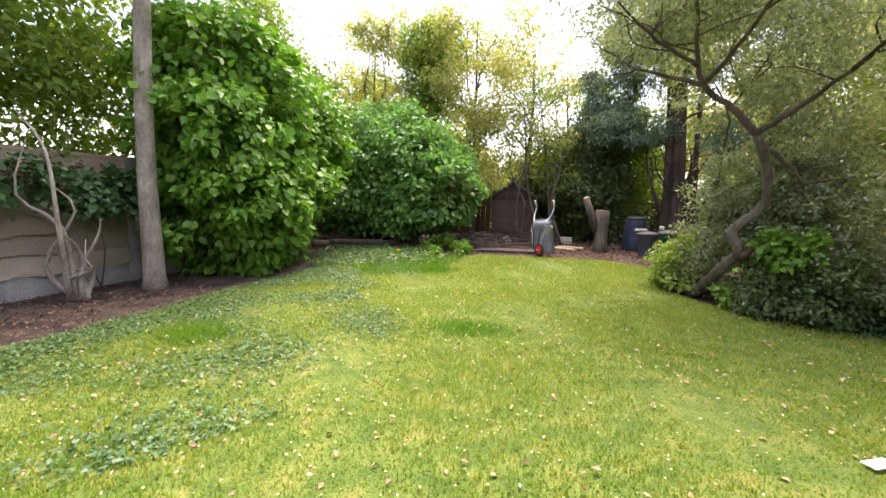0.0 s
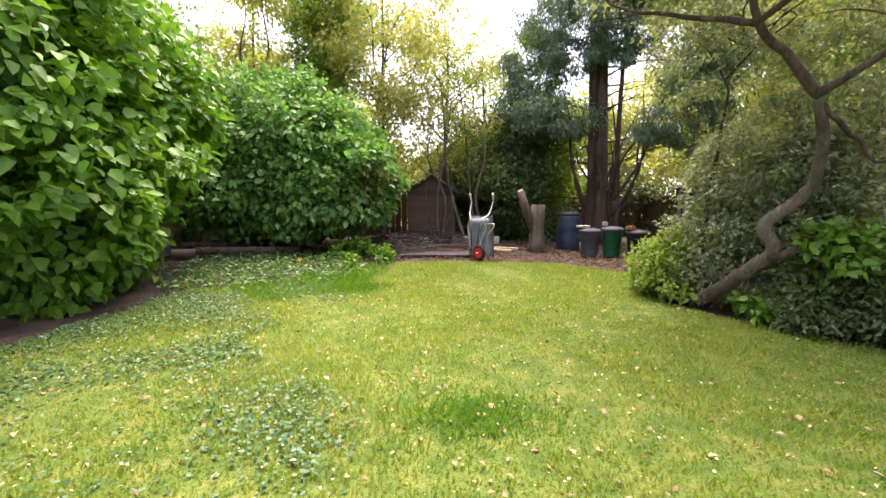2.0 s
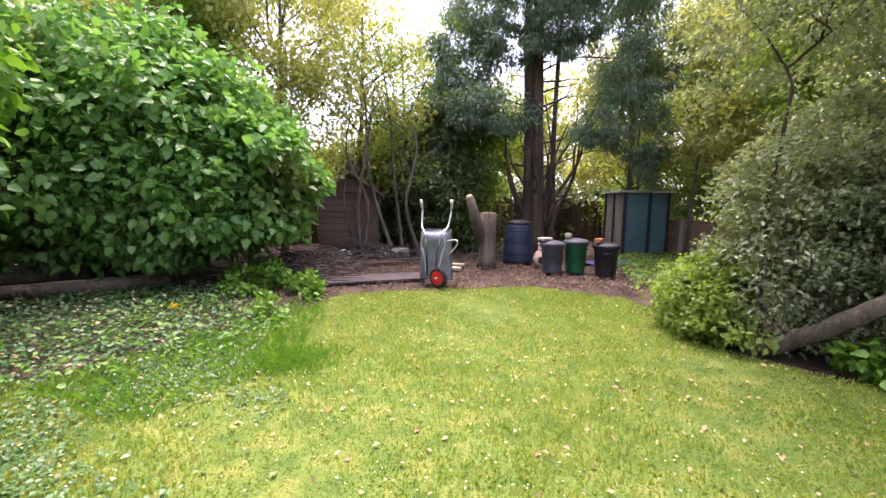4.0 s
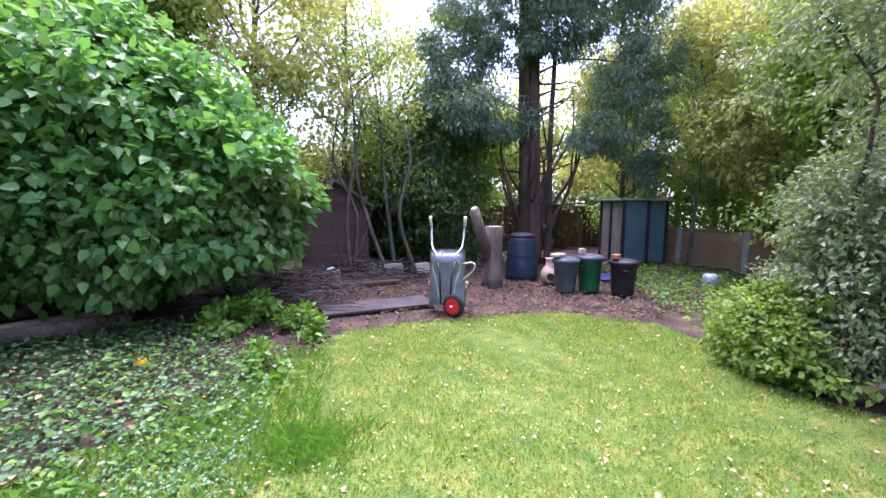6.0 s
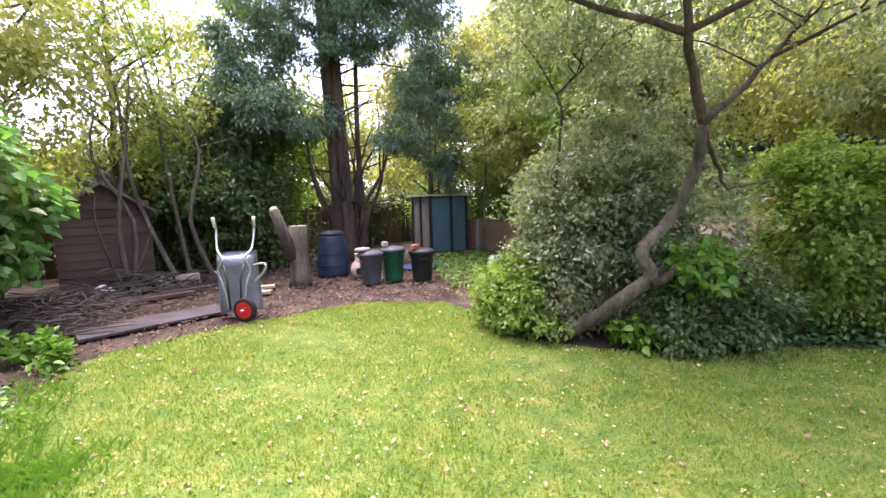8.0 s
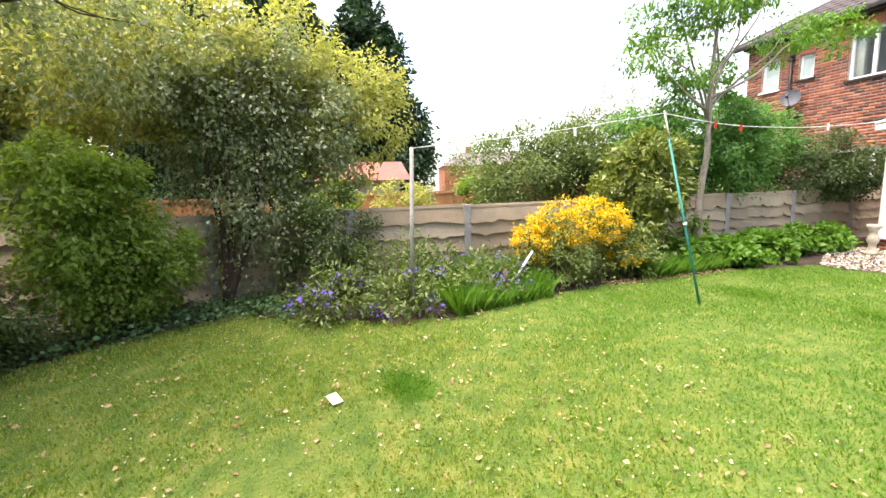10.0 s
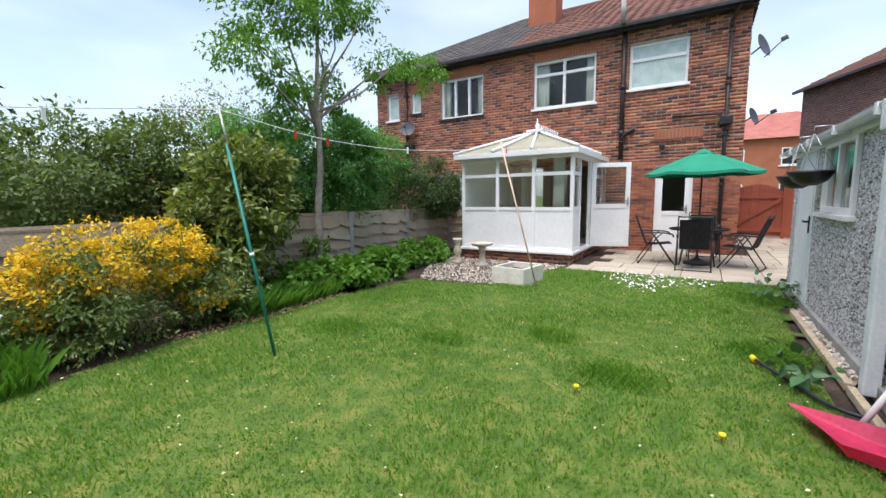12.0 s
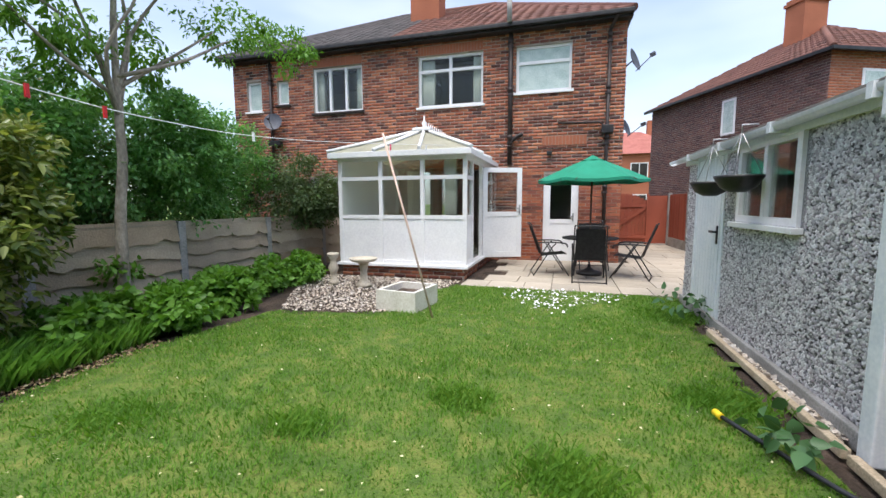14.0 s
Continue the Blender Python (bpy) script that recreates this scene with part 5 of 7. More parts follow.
TX, TY = 0.74, 9.95
ch = patio_chair(pose(TX - 0.05, TY - 0.68, 0, 0, 0, 180), "black metal folding chair with mesh seat")
copy_thing(ch, pose(TX - 0.72, TY - 0.1, 0, 0, 0, 100))
copy_thing(ch, pose(TX + 0.7, TY - 0.2, 0, 0, 0, -105))
copy_thing(ch, pose(TX + 0.1, TY + 0.75, 0, 0, 0, 5))
tb = thing("patio_table", "round black metal patio table with glass top", "table", (TX, TY, 0))
part("tabletop", lathe([(0.02, 0.69), (0.5, 0.69), (0.52, 0.7), (0.52, 0.72), (0.5, 0.725), (0.02, 0.725)], 32, (TX, TY, 0)), M["sling"], tb)
for k in range(4):
    t = math.pi / 4 + k * math.pi / 2
    part("leg", T([(TX + 0.42 * math.cos(t), TY + 0.42 * math.sin(t), 0), (TX + 0.3 * math.cos(t), TY + 0.3 * math.sin(t), 0.69)], 0.014, 6), M["metal"], tb)


def parasol(x, y, top, r):
    p = thing("parasol", "open green cloth parasol over the patio table", "parasol", (x, y, 0))
    part("pole", T([(x, y, 0.06), (x, y, top)], 0.018, 10), M["oldwood"], p, "dark wooden pole")
    part("base", lathe([(0.24, 0.0), (0.24, 0.05), (0.1, 0.09), (0.03, 0.14), (0.03, 0.2)], 20, (x, y, 0)), M["black"], p)
    bm = bmesh.new()
    n, rings = 48, []
    for i, f in enumerate((0.0, 0.14, 0.5, 1.0, 1.005)):
        row = []
        for k in range(n):
            t = 2 * math.pi * k / n + 0.2
            seg = 2 * math.pi / 6
            ph = (t % seg) / seg
            rr = r * f * (math.cos(seg / 2) / math.cos((ph - 0.5) * seg))
            sag = 0.035 * f * math.sin(ph * math.pi)
            z = top - 0.42 * f ** 1.1 - sag - (0.05 if i == 4 else 0)
            row.append(bm.verts.new((x + rr * math.cos(t), y + rr * math.sin(t), z)))
        rings.append(row)
    for a, b in zip(rings, rings[1:]):
        for k in range(n):
            if a is rings[0]:
                f = bm.faces.new((a[k], b[k], b[(k + 1) % n]))
            else:
                f = bm.faces.new((a[k], b[k], b[(k + 1) % n], a[(k + 1) % n]))
    cn = part("canopy", bm, M["parasol"], p, "green cloth canopy")
    part("vent", lathe([(0.2, top - 0.07), (0.1, top - 0.02), (0.01, top + 0.03)], 18, (x, y, 0), False), M["parasol"], cn)
    part("finial", lathe([(0.02, top), (0.025, top + 0.04), (0.005, top + 0.07)], 10, (x, y, 0)), M["oldwood"], p)
    for k in range(6):
        t = 2 * math.pi * k / 6 + 0.2
        part("rib", T([(x, y, top - 0.06), (x + r * math.cos(t) * 0.98, y + r * math.sin(t) * 0.98, top - 0.47)], 0.008, 5), M["oldwood"], p)


parasol(TX, TY, 2.25, 1.04)


def belfast_sink():
    s = thing("sink", "old white glazed sink used as a planter", "planter", (-1.72, 6.6, 0))
    x0, x1, y0, y1, h = -2.05, -1.48, 6.35, 6.95, 0.26
    m = pose(-1.76, 6.65, 0, 0, 0, -8)
    bm = B((-0.29, 0.29, -0.33, -0.28, 0, h), (-0.29, 0.29, 0.28, 0.33, 0, h), (-0.29, -0.24, -0.28, 0.28, 0, h), (0.24, 0.29, -0.28, 0.28, 0, h), (-0.24, 0.24, -0.28, 0.28, 0, 0.08), m=m)
    part("basin", bm, M["ceramic"], s)
    part("soil", B((-0.24, 0.24, -0.28, 0.28, 0.08, 0.17), m=m), M["soil"], s)


belfast_sink()


def birdbath(x, y):
    b = thing("bird_bath", "small cast stone bird bath on gravel", "bird bath", (x, y, 0))
    part("pedestal", lathe([(0.13, 0), (0.13, 0.05), (0.07, 0.1), (0.055, 0.25), (0.08, 0.38), (0.1, 0.4)], 18, (x, y, 0)), M["stone"], b)
    part("bowl", lathe([(0.08, 0.4), (0.2, 0.43), (0.24, 0.48), (0.235, 0.48), (0.18, 0.45), (0.02, 0.44)], 22, (x, y, 0)), M["stone"], b)


birdbath(-2.95, 7.7)
u = thing("urn", "narrow cast stone urn ornament", "urn", (-3.55, 7.75, 0))
part("body", lathe([(0.09, 0), (0.09, 0.06), (0.05, 0.1), (0.06, 0.2), (0.09, 0.28), (0.06, 0.36), (0.05, 0.42), (0.1, 0.5), (0.1, 0.54)], 16, (-3.55, 7.75, 0)), M["stone"], u)

pr = thing("line_prop", "thin wooden clothes-line prop leaning", "prop", (-1.25, 6.15, 0))
part("pole", T([(-1.25, 6.15, 0), (-1.88, 6.2, 2.22)], 0.014, 6), M["terracotta"], pr)
gp = thing("clothes_post", "leaning green-coated washing line post", "clothes post", (-2.38, 2.46, 0))
part("pole", T([(-2.38, 2.46, 0), (-2.95, 2.5, 1.9)], 0.014, 10), M["greenpole"], gp)
part("upper_pole", T([(-2.93, 2.5, 1.85), (-3.05, 2.51, 2.25)], 0.01, 8), M["steel"], gp, "bare grey steel tip")
part("joint", T([(-2.64, 2.478, 0.88), (-2.65, 2.479, 0.91)], 0.02, 8), M["paper"], gp)
sp = thing("clothes_post", "grey steel washing line post", "clothes post", (-3.28, -0.67, 0))
part("pole", T([(-3.28, -0.67, 0), (-3.3, -0.6, 1.84)], 0.022, 10), M["concrete"], sp)
cl = thing("clothes_line", "thin pale washing line with pegs", "clothes line", (-3.05, 2.5, 2.2))
part("line", T(smooth_line([(-3.3, -0.6, 1.83), (-3.2, 0.9, 1.99), (-3.05, 2.5, 2.22)], 5), 0.005, 4), M["paper"], cl)
part("line", T(smooth_line([(-3.05, 2.5, 2.22), (-3.15, 4.2, 2.1), (-2.6, 6.2, 2.15), (-1.0, FY - 0.05, 2.75)], 6), 0.005, 4), M["paper"], cl)
for px, py, pz, mm in ((-3.12, 1.3, 2.02, "paper"), (-3.14, 3.9, 2.1, "red"), (-3.1, 3.4, 2.13, "red"), (-2.9, 5.2, 2.1, "paper"), (-2.3, 7.4, 2.25, "pink"), (-2.0, 8.2, 2.33, "paper")):
    part("peg", B((px - 0.008, px + 0.008, py - 0.012, py + 0.012, pz - 0.07, pz + 0.02)), M[mm], cl)

# things beside the garage
kt = thing("toy_wheelbarrow", "bright pink plastic tray lying beside the garage", "toy", (1.55, 3.15, 0))
bm = bmesh.new()
r0 = [bm.verts.new(p) for p in [(1.42, 3.4, 0.05), (1.5, 3.08, 0.015), (1.76, 2.95, 0.015), (1.78, 3.2, 0.02)]]
r1 = [bm.verts.new(p) for p in [(1.3, 3.5, 0.08), (1.46, 3.02, 0.1), (1.8, 2.9, 0.12), (1.81, 3.26, 0.12)]]
bm.faces.new(r0)
for i in range(4):
    bm.faces.new((r0[i], r0[(i + 1) % 4], r1[(i + 1) % 4], r1[i]))
bmesh.ops.solidify(bm, geom=bm.faces[:], thickness=0.012)
part("tray", bm, M["pink"], kt)
part("handle", T([(1.6, 3.38, 0.03), (1.76, 3.36, 0.42)], 0.018, 8), M["paper"], kt, "white handle")
pt = thing("compost_bag", "green and white bag with pink top against the wall", "bag", (1.78, 3.2, 0))
part("bag", lathe([(0.07, 0.0), (0.09, 0.1), (0.09, 0.3), (0.1, 0.42), (0.08, 0.45)], 16, (1.78, 3.2, 0.28)), M["ceramic"], pt)
part("top", lathe([(0.1, 0.73), (0.12, 0.8), (0.06, 0.9), (0.01, 0.92)], 14, (1.78, 3.2, 0)), M["pink"], pt, "pink top")
part("stand", B((1.7, 1.84, 3.12, 3.28, 0.0, 0.28), bevel=0.02), M["oldwood"], pt)
hs = thing("garden_hose", "dark hose pipe lying in the grass", "hose", (1.4, 4.0, 0))
part("pipe", T(smooth_line([(1.22, 4.35, 0.04), (1.4, 4.0, 0.03), (1.55, 3.7, 0.03), (1.7, 3.6, 0.03)], 4), 0.014, 6), M["binblack"], hs)
part("nozzle", T([(1.2, 4.4, 0.045), (1.22, 4.34, 0.04)], 0.022, 8), M["yellow"], hs, "yellow nozzle")
for i, (yy, ll) in enumerate(((5.2, 2.2), (3.75, 0.6))):
    tagged(part("timber_edging", B((1.7, 1.75, yy - ll / 2, yy + ll / 2, 0, 0.06), bevel=0.008), M["palewood"]), "pale timber edging strip along the garage wall", "edging")
stuff("gravel", flecks("gravel", 1600, [(1.76, 4.3), (1.84, 4.3), (1.84, 6.5), (1.76, 6.5)], 0.04, 15, 0.02, 0.9), M["gravel"], "pale stones along the garage footing", "gravel")
tagged(part("paper_scrap", B((-0.06, 0.06, -0.035, 0.035, 0.03, 0.036), m=pose(-1.57, -1.6, 0, 4, 6, 20)), M["paper"]), "scrap of white paper on the lawn", "litter")
for x, y, nm in ((0.95, 2.9, "a"), (0.1, 3.1, "b")):
    tagged(part("dandelion", T([(x, y, 0), (x, y, 0.05), (x, y, 0.052), (x, y, 0.065)], [0.003, 0.003, 0.022, 0.018], 8), M["yellow"]), "yellow dandelion in the lawn", "flower", "dandelions in the lawn")


# ---- the far end: barrow, bins, shed, hut ----
GZ = 0.1


def wheelbarrow():
    w = thing("wheelbarrow", "galvanised wheelbarrow stood upright on its nose", "wheelbarrow", (0, 0, 0))
    bm = bmesh.new()
    # tray: an open rounded pan whose outside faces -y
    nu, nv = 16, 14
    grid = []
    for i in range(nu + 1):
        row = []
        for j in range(nv + 1):
            uu, vv = -1 + 2 * i / nu, j / nv
            hw = 0.25 - 0.02 * vv
            depth = 0.2 * (1 - abs(uu) ** 9) * (1 - abs(2 * vv - 1) ** 9)
            row.append(bm.verts.new((uu * hw, -depth + 0.08 * (1 - vv), 0.04 + 0.78 * vv)))
        grid.append(row)
    for i in range(nu):
        for j in range(nv):
            f = bm.faces.new((grid[i][j], grid[i + 1][j], grid[i + 1][j + 1], grid[i][j + 1]))
            f.smooth = True
    bmesh.ops.solidify(bm, geom=bm.faces[:], thickness=0.006)
    part("tray", bm, M["galv"], w, "dented grey galvanised pan")
    for s in (-1, 1):
        x = 0.16 * s
        part("handle", T(smooth_line([(x * 0.5, -0.33, 0.2), (x * 0.8, -0.28, 0.45), (x * 1.1, -0.24, 0.62), (x * 0.7, -0.26, 0.75), (x * 1.2, -0.1, 0.86), (x * 1.35, 0.05, 1.1), (x * 1.4, 0.0, 1.18)], 4), 0.014, 8), M["steel"], w, "bent steel tube handle")
        part("grip", T([(x * 1.38, 0.03, 1.12), (x * 1.42, -0.02, 1.24)], 0.019, 8), M["ceramic"], w, "pale grip")
        part("brace", T([(x * 0.7, -0.27, 0.7), (x * 0.45, -0.33, 0.5), (x * 0.35, -0.36, 0.17)], 0.012, 8), M["black"], w)
    part("leg", T(smooth_line([(0.2, -0.24, 0.66), (0.34, -0.3, 0.68), (0.34, -0.32, 0.6), (0.2, -0.28, 0.45)], 4), 0.013, 8), M["steel"], w)
    wh = part("wheel", T([(-0.035, 0, 0), (0.035, 0, 0)], 0.1, 20), M["red"], w, "red wheel hub")
    wh.data.transform(pose(0.1, -0.36, 0.15, 0, 0, 62))
    tb_ = bmesh.new()
    pts = [pose(0.1, -0.36, 0.15, 0, 0, 62) @ Vector((0, 0.115 * math.cos(t), 0.115 * math.sin(t))) for t in np.linspace(0, 2 * math.pi, 25)]
    tube(tb_, pts, 0.036, 8)
    part("tyre", tb_, M["rubber"], wh)
    part("axle", T([(0.06, -0.43, 0.15), (0.14, -0.29, 0.15)], 0.012, 8), M["steel"], wh)
    w.matrix_basis = pose(0.17, -8.95, GZ, 0, 0, 155)
    return w


wheelbarrow()


def dustbin(x, y, mat, label, h=0.5, r=0.24, lidm="binblack", scale=1.0, rz=0):
    b = thing("dustbin", label, "bin", (0, 0, 0), "dustbins")
    part("body", lathe([(r * 0.78, 0), (r * 0.8, 0.02), (r * 0.95, h * 0.9), (r * 1.04, h * 0.92), (r * 1.04, h), (r * 0.97, h), (r * 0.9, h * 0.9)], 28), M[mat], b)
    part("lid", lathe([(r * 1.1, h - 0.02), (r * 1.12, h + 0.02), (r * 0.9, h + 0.05), (r * 0.4, h + 0.07), (0.02, h + 0.07)], 28), M[lidm], b, "round plastic lid")
    for s in (-1, 1):
        part("handle", T([(s * r * 0.95, -0.06, h * 0.78), (s * r * 1.12, -0.05, h * 0.8), (s * r * 1.12, 0.05, h * 0.8), (s * r * 0.95, 0.06, h * 0.78)], 0.01, 6), M[mat], b)
    b.matrix_basis = pose(x, y, GZ, 0, 0, rz)
    return b


dustbin(-2.1, -9.46, "bingrey", "grey plastic dustbin with a stone on its lid", 0.5, 0.2, "bingrey")
dustbin(-2.52, -9.38, "bingreen", "green plastic dustbin with grey lid", 0.54, 0.2, "bingrey")
b3 = dustbin(-2.86, -9.0, "binblack", "black plastic dustbin with a brick on its lid", 0.5, 0.21, "binblack", rz=60)
part("label_plate", B((-0.07, 0.07, -0.215, -0.205, 0.32, 0.42), m=pose(0, 0, 0, 0, 0, 150)), M["bingrey"], b3, "square grey moulded plate")


def loose(name, bm, mat, label, cat):
    return tagged(part(name, bm, M[mat]), label, cat)


loose("brick", B((-0.107, 0.107, -0.05, 0.05, 0, 0.065), bevel=0.006, m=pose(-2.72, -9.02, GZ + 0.572, 0, 0, 35)), "brickorange", "worn red brick lying on the black bin lid", "brick")
loose("stone", B((-0.12, 0.12, -0.08, 0.08, 0, 0.05), bevel=0.02, m=pose(-1.97, -9.5, GZ + 0.572, 0, 0, 20)), "stone", "flat pale stone on the grey bin lid", "stone")
loose("stone", B((-0.05, 0.05, -0.05, 0.05, 0, 0.09), bevel=0.03, m=pose(-2.38, -9.42, GZ + 0.612)), "stone", "pale round stone on the green bin lid", "stone")


def compost_bin(x, y):
    c = thing("compost_bin", "dark blue-black ribbed plastic compost bin", "compost bin", (x, y, GZ))
    prof = []
    for k in range(13):
        f = k / 12
        prof.append((0.31 - 0.08 * f ** 2 + (0.008 if k % 4 == 0 else 0), 0.78 * f))
    part("body", lathe(prof + [(0.2, 0.8)], 28, (x, y, GZ)), M["binblue"], c)
    part("lid", lathe([(0.24, 0.78), (0.24, 0.83), (0.18, 0.86), (0.05, 0.88), (0.02, 0.88)], 28, (x, y, GZ)), M["binblack"], c, "black lid")
    for z in (0.22, 0.45, 0.66):
        part("rib", lathe([(0.318 - 0.08 * (z / 0.78) ** 2, z - 0.012), (0.326 - 0.08 * (z / 0.78) ** 2, z), (0.318 - 0.08 * (z / 0.78) ** 2, z + 0.012)], 28, (x, y, GZ), False), M["binblue"], c)


compost_bin(-2.1, -10.8)
cm = thing("chiminea", "pale terracotta chiminea tipped beside the bins", "chiminea", (-2.3, -10.15, GZ))
part("body", lathe([(0.1, 0), (0.15, 0.06), (0.17, 0.16), (0.14, 0.26), (0.085, 0.32), (0.08, 0.42), (0.1, 0.45), (0.085, 0.45), (0.07, 0.4)], 22, (-2.3, -10.15, GZ)), M["terracotta"], cm)
part("mouth", T([(-2.24, -10.04, GZ + 0.14), (-2.18, -9.97, GZ + 0.14)], [0.08, 0.085], 16), M["terracotta"], cm)
# Solid dark disc that stands for the shade inside the hollow mouth.
part("opening", T([(-2.195, -9.985, GZ + 0.14), (-2.175, -9.962, GZ + 0.14)], [0.065, 0.065], 16), M["dark"], cm)

st = thing("tree_stump", "sawn tree stump with a forked cut limb", "tree stump", (-1.21, -10.3, GZ))
part("trunk", T([(-1.2, -10.3, GZ - 0.05), (-1.21, -10.3, GZ + 0.15), (-1.22, -10.3, GZ + 0.6), (-1.22, -10.3, GZ + 1.02)], [0.2, 0.165, 0.15, 0.155], 14), M["bark"], st)
part("cut_face", T([(-1.22, -10.3, GZ + 1.02), (-1.22, -10.3, GZ + 1.028)], 0.14, 14), M["palewood"], st, "pale sawn face")
part("limb", T([(-1.12, -10.3, GZ + 0.5), (-0.98, -10.28, GZ + 0.85), (-0.82, -10.25, GZ + 1.3)], [0.11, 0.095, 0.08], 10), M["bark"], st)
part("cut_face", T([(-0.82, -10.25, GZ + 1.3), (-0.80, -10.245, GZ + 1.345)], [0.078, 0.05], 10), M["palewood"], st)


def metal_shed():
    s = thing("storage_shed", "dark green metal storage shed with flat roof", "shed", (-5.3, -11.7, GZ))
    m = pose(-5.43, -11.71, GZ, 0, 0, 166)
    h = 1.52
    part("body", B((0, 1.12, 0.0, 1.05, 0.02, h), m=m), M["shedgrey"], s, "weathered grey-green side")
    for a, b in ((0.06, 0.6), (0.68, 1.12)):
        part("panel", B((a, b, -0.02, 0.005, 0.05, h - 0.05), bevel=0.004, m=m), M["shed"], s, "dark green panel")
    part("post", B((-0.03, 0.055, -0.04, 0.005, 0, h), (0.6, 0.68, -0.045, 0.005, 0, h), (1.08, 1.15, -0.04, 0.01, 0, h), m=m), M["binblack"], s, "black trim")
    part("side_post", B((-0.035, 0.0, 0.5, 0.56, 0, h), (-0.035, 0.0, 1.0, 1.06, 0, h), m=m), M["binblack"], s)
    part("roof", B((-0.09, 1.22, -0.09, 1.12, h, h + 0.05), bevel=0.01, m=m), M["concrete"], s, "pale weathered roof edge")


metal_shed()


def hut():
    h = thing("garden_hut", "small old brown timber hut with pitched roof", "hut", (1.15, -13.0, GZ))
    w, d, eh, rh = 1.3, 1.9, 1.4, 1.84
    m = pose(1.2, -12.5, 0.0)
    rng = random.Random(2)
    for i in range(11):
        z = GZ + i * 0.14
        half = w / 2
        part("board", B((-half, half, 0.0, 0.02, 0, 0.15), m=m @ pose(0, 0, z, 8)), M["oldwood"], h)
    for i in range(4):
        z = GZ + 1.5 + i * 0.12
        half = max(0.05, (w / 2) * (1 - (z + 0.08 - eh - GZ) / (rh - eh)))
        part("gable_board", B((-half, half, -0.02, 0.01, z, z + 0.12), m=m), M["oldwood"], h)
    part("body", B((-w / 2 + 0.02, w / 2 - 0.02, -d, -0.03, GZ - 0.05, GZ + eh), m=m), M["oldwood"], h)
    bm = bmesh.new()
    for s in (-1, 1):
        poly(bm, [m @ Vector((0, 0.12, GZ + rh + 0.03)), m @ Vector((0, -d, GZ + rh + 0.03)), m @ Vector((s * (w / 2 + 0.12), -d, GZ + eh - 0.05)), m @ Vector((s * (w / 2 + 0.12), 0.12, GZ + eh - 0.05))])
    bmesh.ops.solidify(bm, geom=bm.faces[:], thickness=0.03)
    part("roof", bm, M["shedgrey"], h, "felted pitched roof")
    for s in (-1, 1):
        part("bargeboard", T([m @ Vector((0, 0.13, GZ + rh)), m @ Vector((s * (w / 2 + 0.1), 0.13, GZ + eh - 0.08))], 0.035, 4), M["shedgrey"], h)


hut()
bd = loose("board", B((-0.75, 0.75, -0.28, 0.28, 0, 0.03), bevel=0.006, m=pose(1.0, -9.45, GZ + 0.005, 0, 0, 4)), "tarp", "dark weatherproof board lying on the earth", "board")
for i, (x, y, rz, ln, mm) in enumerate(((0.6, -11.3, 8, 1.6, "tarp"), (1.0, -11.0, 4, 1.5, "oldwood"), (-0.5, -10.6, -25, 0.7, "palewood"), (-0.35, -10.2, -35, 0.6, "palewood"), (-2.2, -10.9, 10, 0.6, "concrete"))):
    loose("plank", B((-ln / 2, ln / 2, -0.08, 0.08, 0, 0.05), bevel=0.008, m=pose(x, y, GZ, 0, 0, rz)), mm, "loose old plank lying on the ground", "plank")
for x, y, rz in ((0.45, -12.1, 10), (0.15, -12.0, -5), (-0.4, -11.9, 12)):
    loose("concrete_block", B((-0.19, 0.19, -0.06, 0.06, 0, 0.2), bevel=0.01, m=pose(x, y, GZ, 0, 0, rz)), "stone", "pale concrete block standing on edge", "block")
loose("plastic_sack", lathe([(0.16, 0), (0.2, 0.05), (0.14, 0.14), (0.03, 0.2)], 9, (1.35, -11.9, GZ)), "paper", "crumpled white plastic sack on the rubbish heap", "sack")
loose("watering_can", lathe([(0.1, 0), (0.12, 0.02), (0.12, 0.2), (0.08, 0.24)], 16, (-4.7, -8.9, GZ)), "galv", "pale grey bucket in the weeds", "bucket")
loose("tarpaulin", sheet("tarpaulin", -4.3, -3.3, -10.6, -9.9, 0.08, 0.03, M["bluecloth"], None, 0.02), "bluecloth", "crumpled blue sheet on the ground", "sheet")


def stick_heap(x, y, rx, ry, h, n, seed, label):
    rng = random.Random(seed)
    bm = bmesh.new()
    for i in range(n):
        a, r = rng.uniform(0, 6.28), math.sqrt(rng.random())
        px, py = x + rx * r * math.cos(a), y + ry * r * math.sin(a)
        pz = GZ + h * (1 - r) * rng.uniform(0.3, 1.0)
        t, ln = rng.uniform(0, 6.28), rng.uniform(0.25, 0.8)
        dz = rng.uniform(-0.18, 0.25) * ln
        d = Vector((math.cos(t) * ln, math.sin(t) * ln, dz))
        p = Vector((px, py, max(pz, GZ + 0.02)))
        q = p + d
        q.z = max(q.z, GZ + 0.01)
        tube(bm, [p, p.lerp(q, 0.5) + Vector((rng.uniform(-.05, .05), rng.uniform(-.05, .05), rng.uniform(0, 0.05))), q], [0.012, 0.009, 0.004], 4, False)
    tagged(part("stick_heap", bm, M["twig"]), label, "stick heap", kind="stuff")


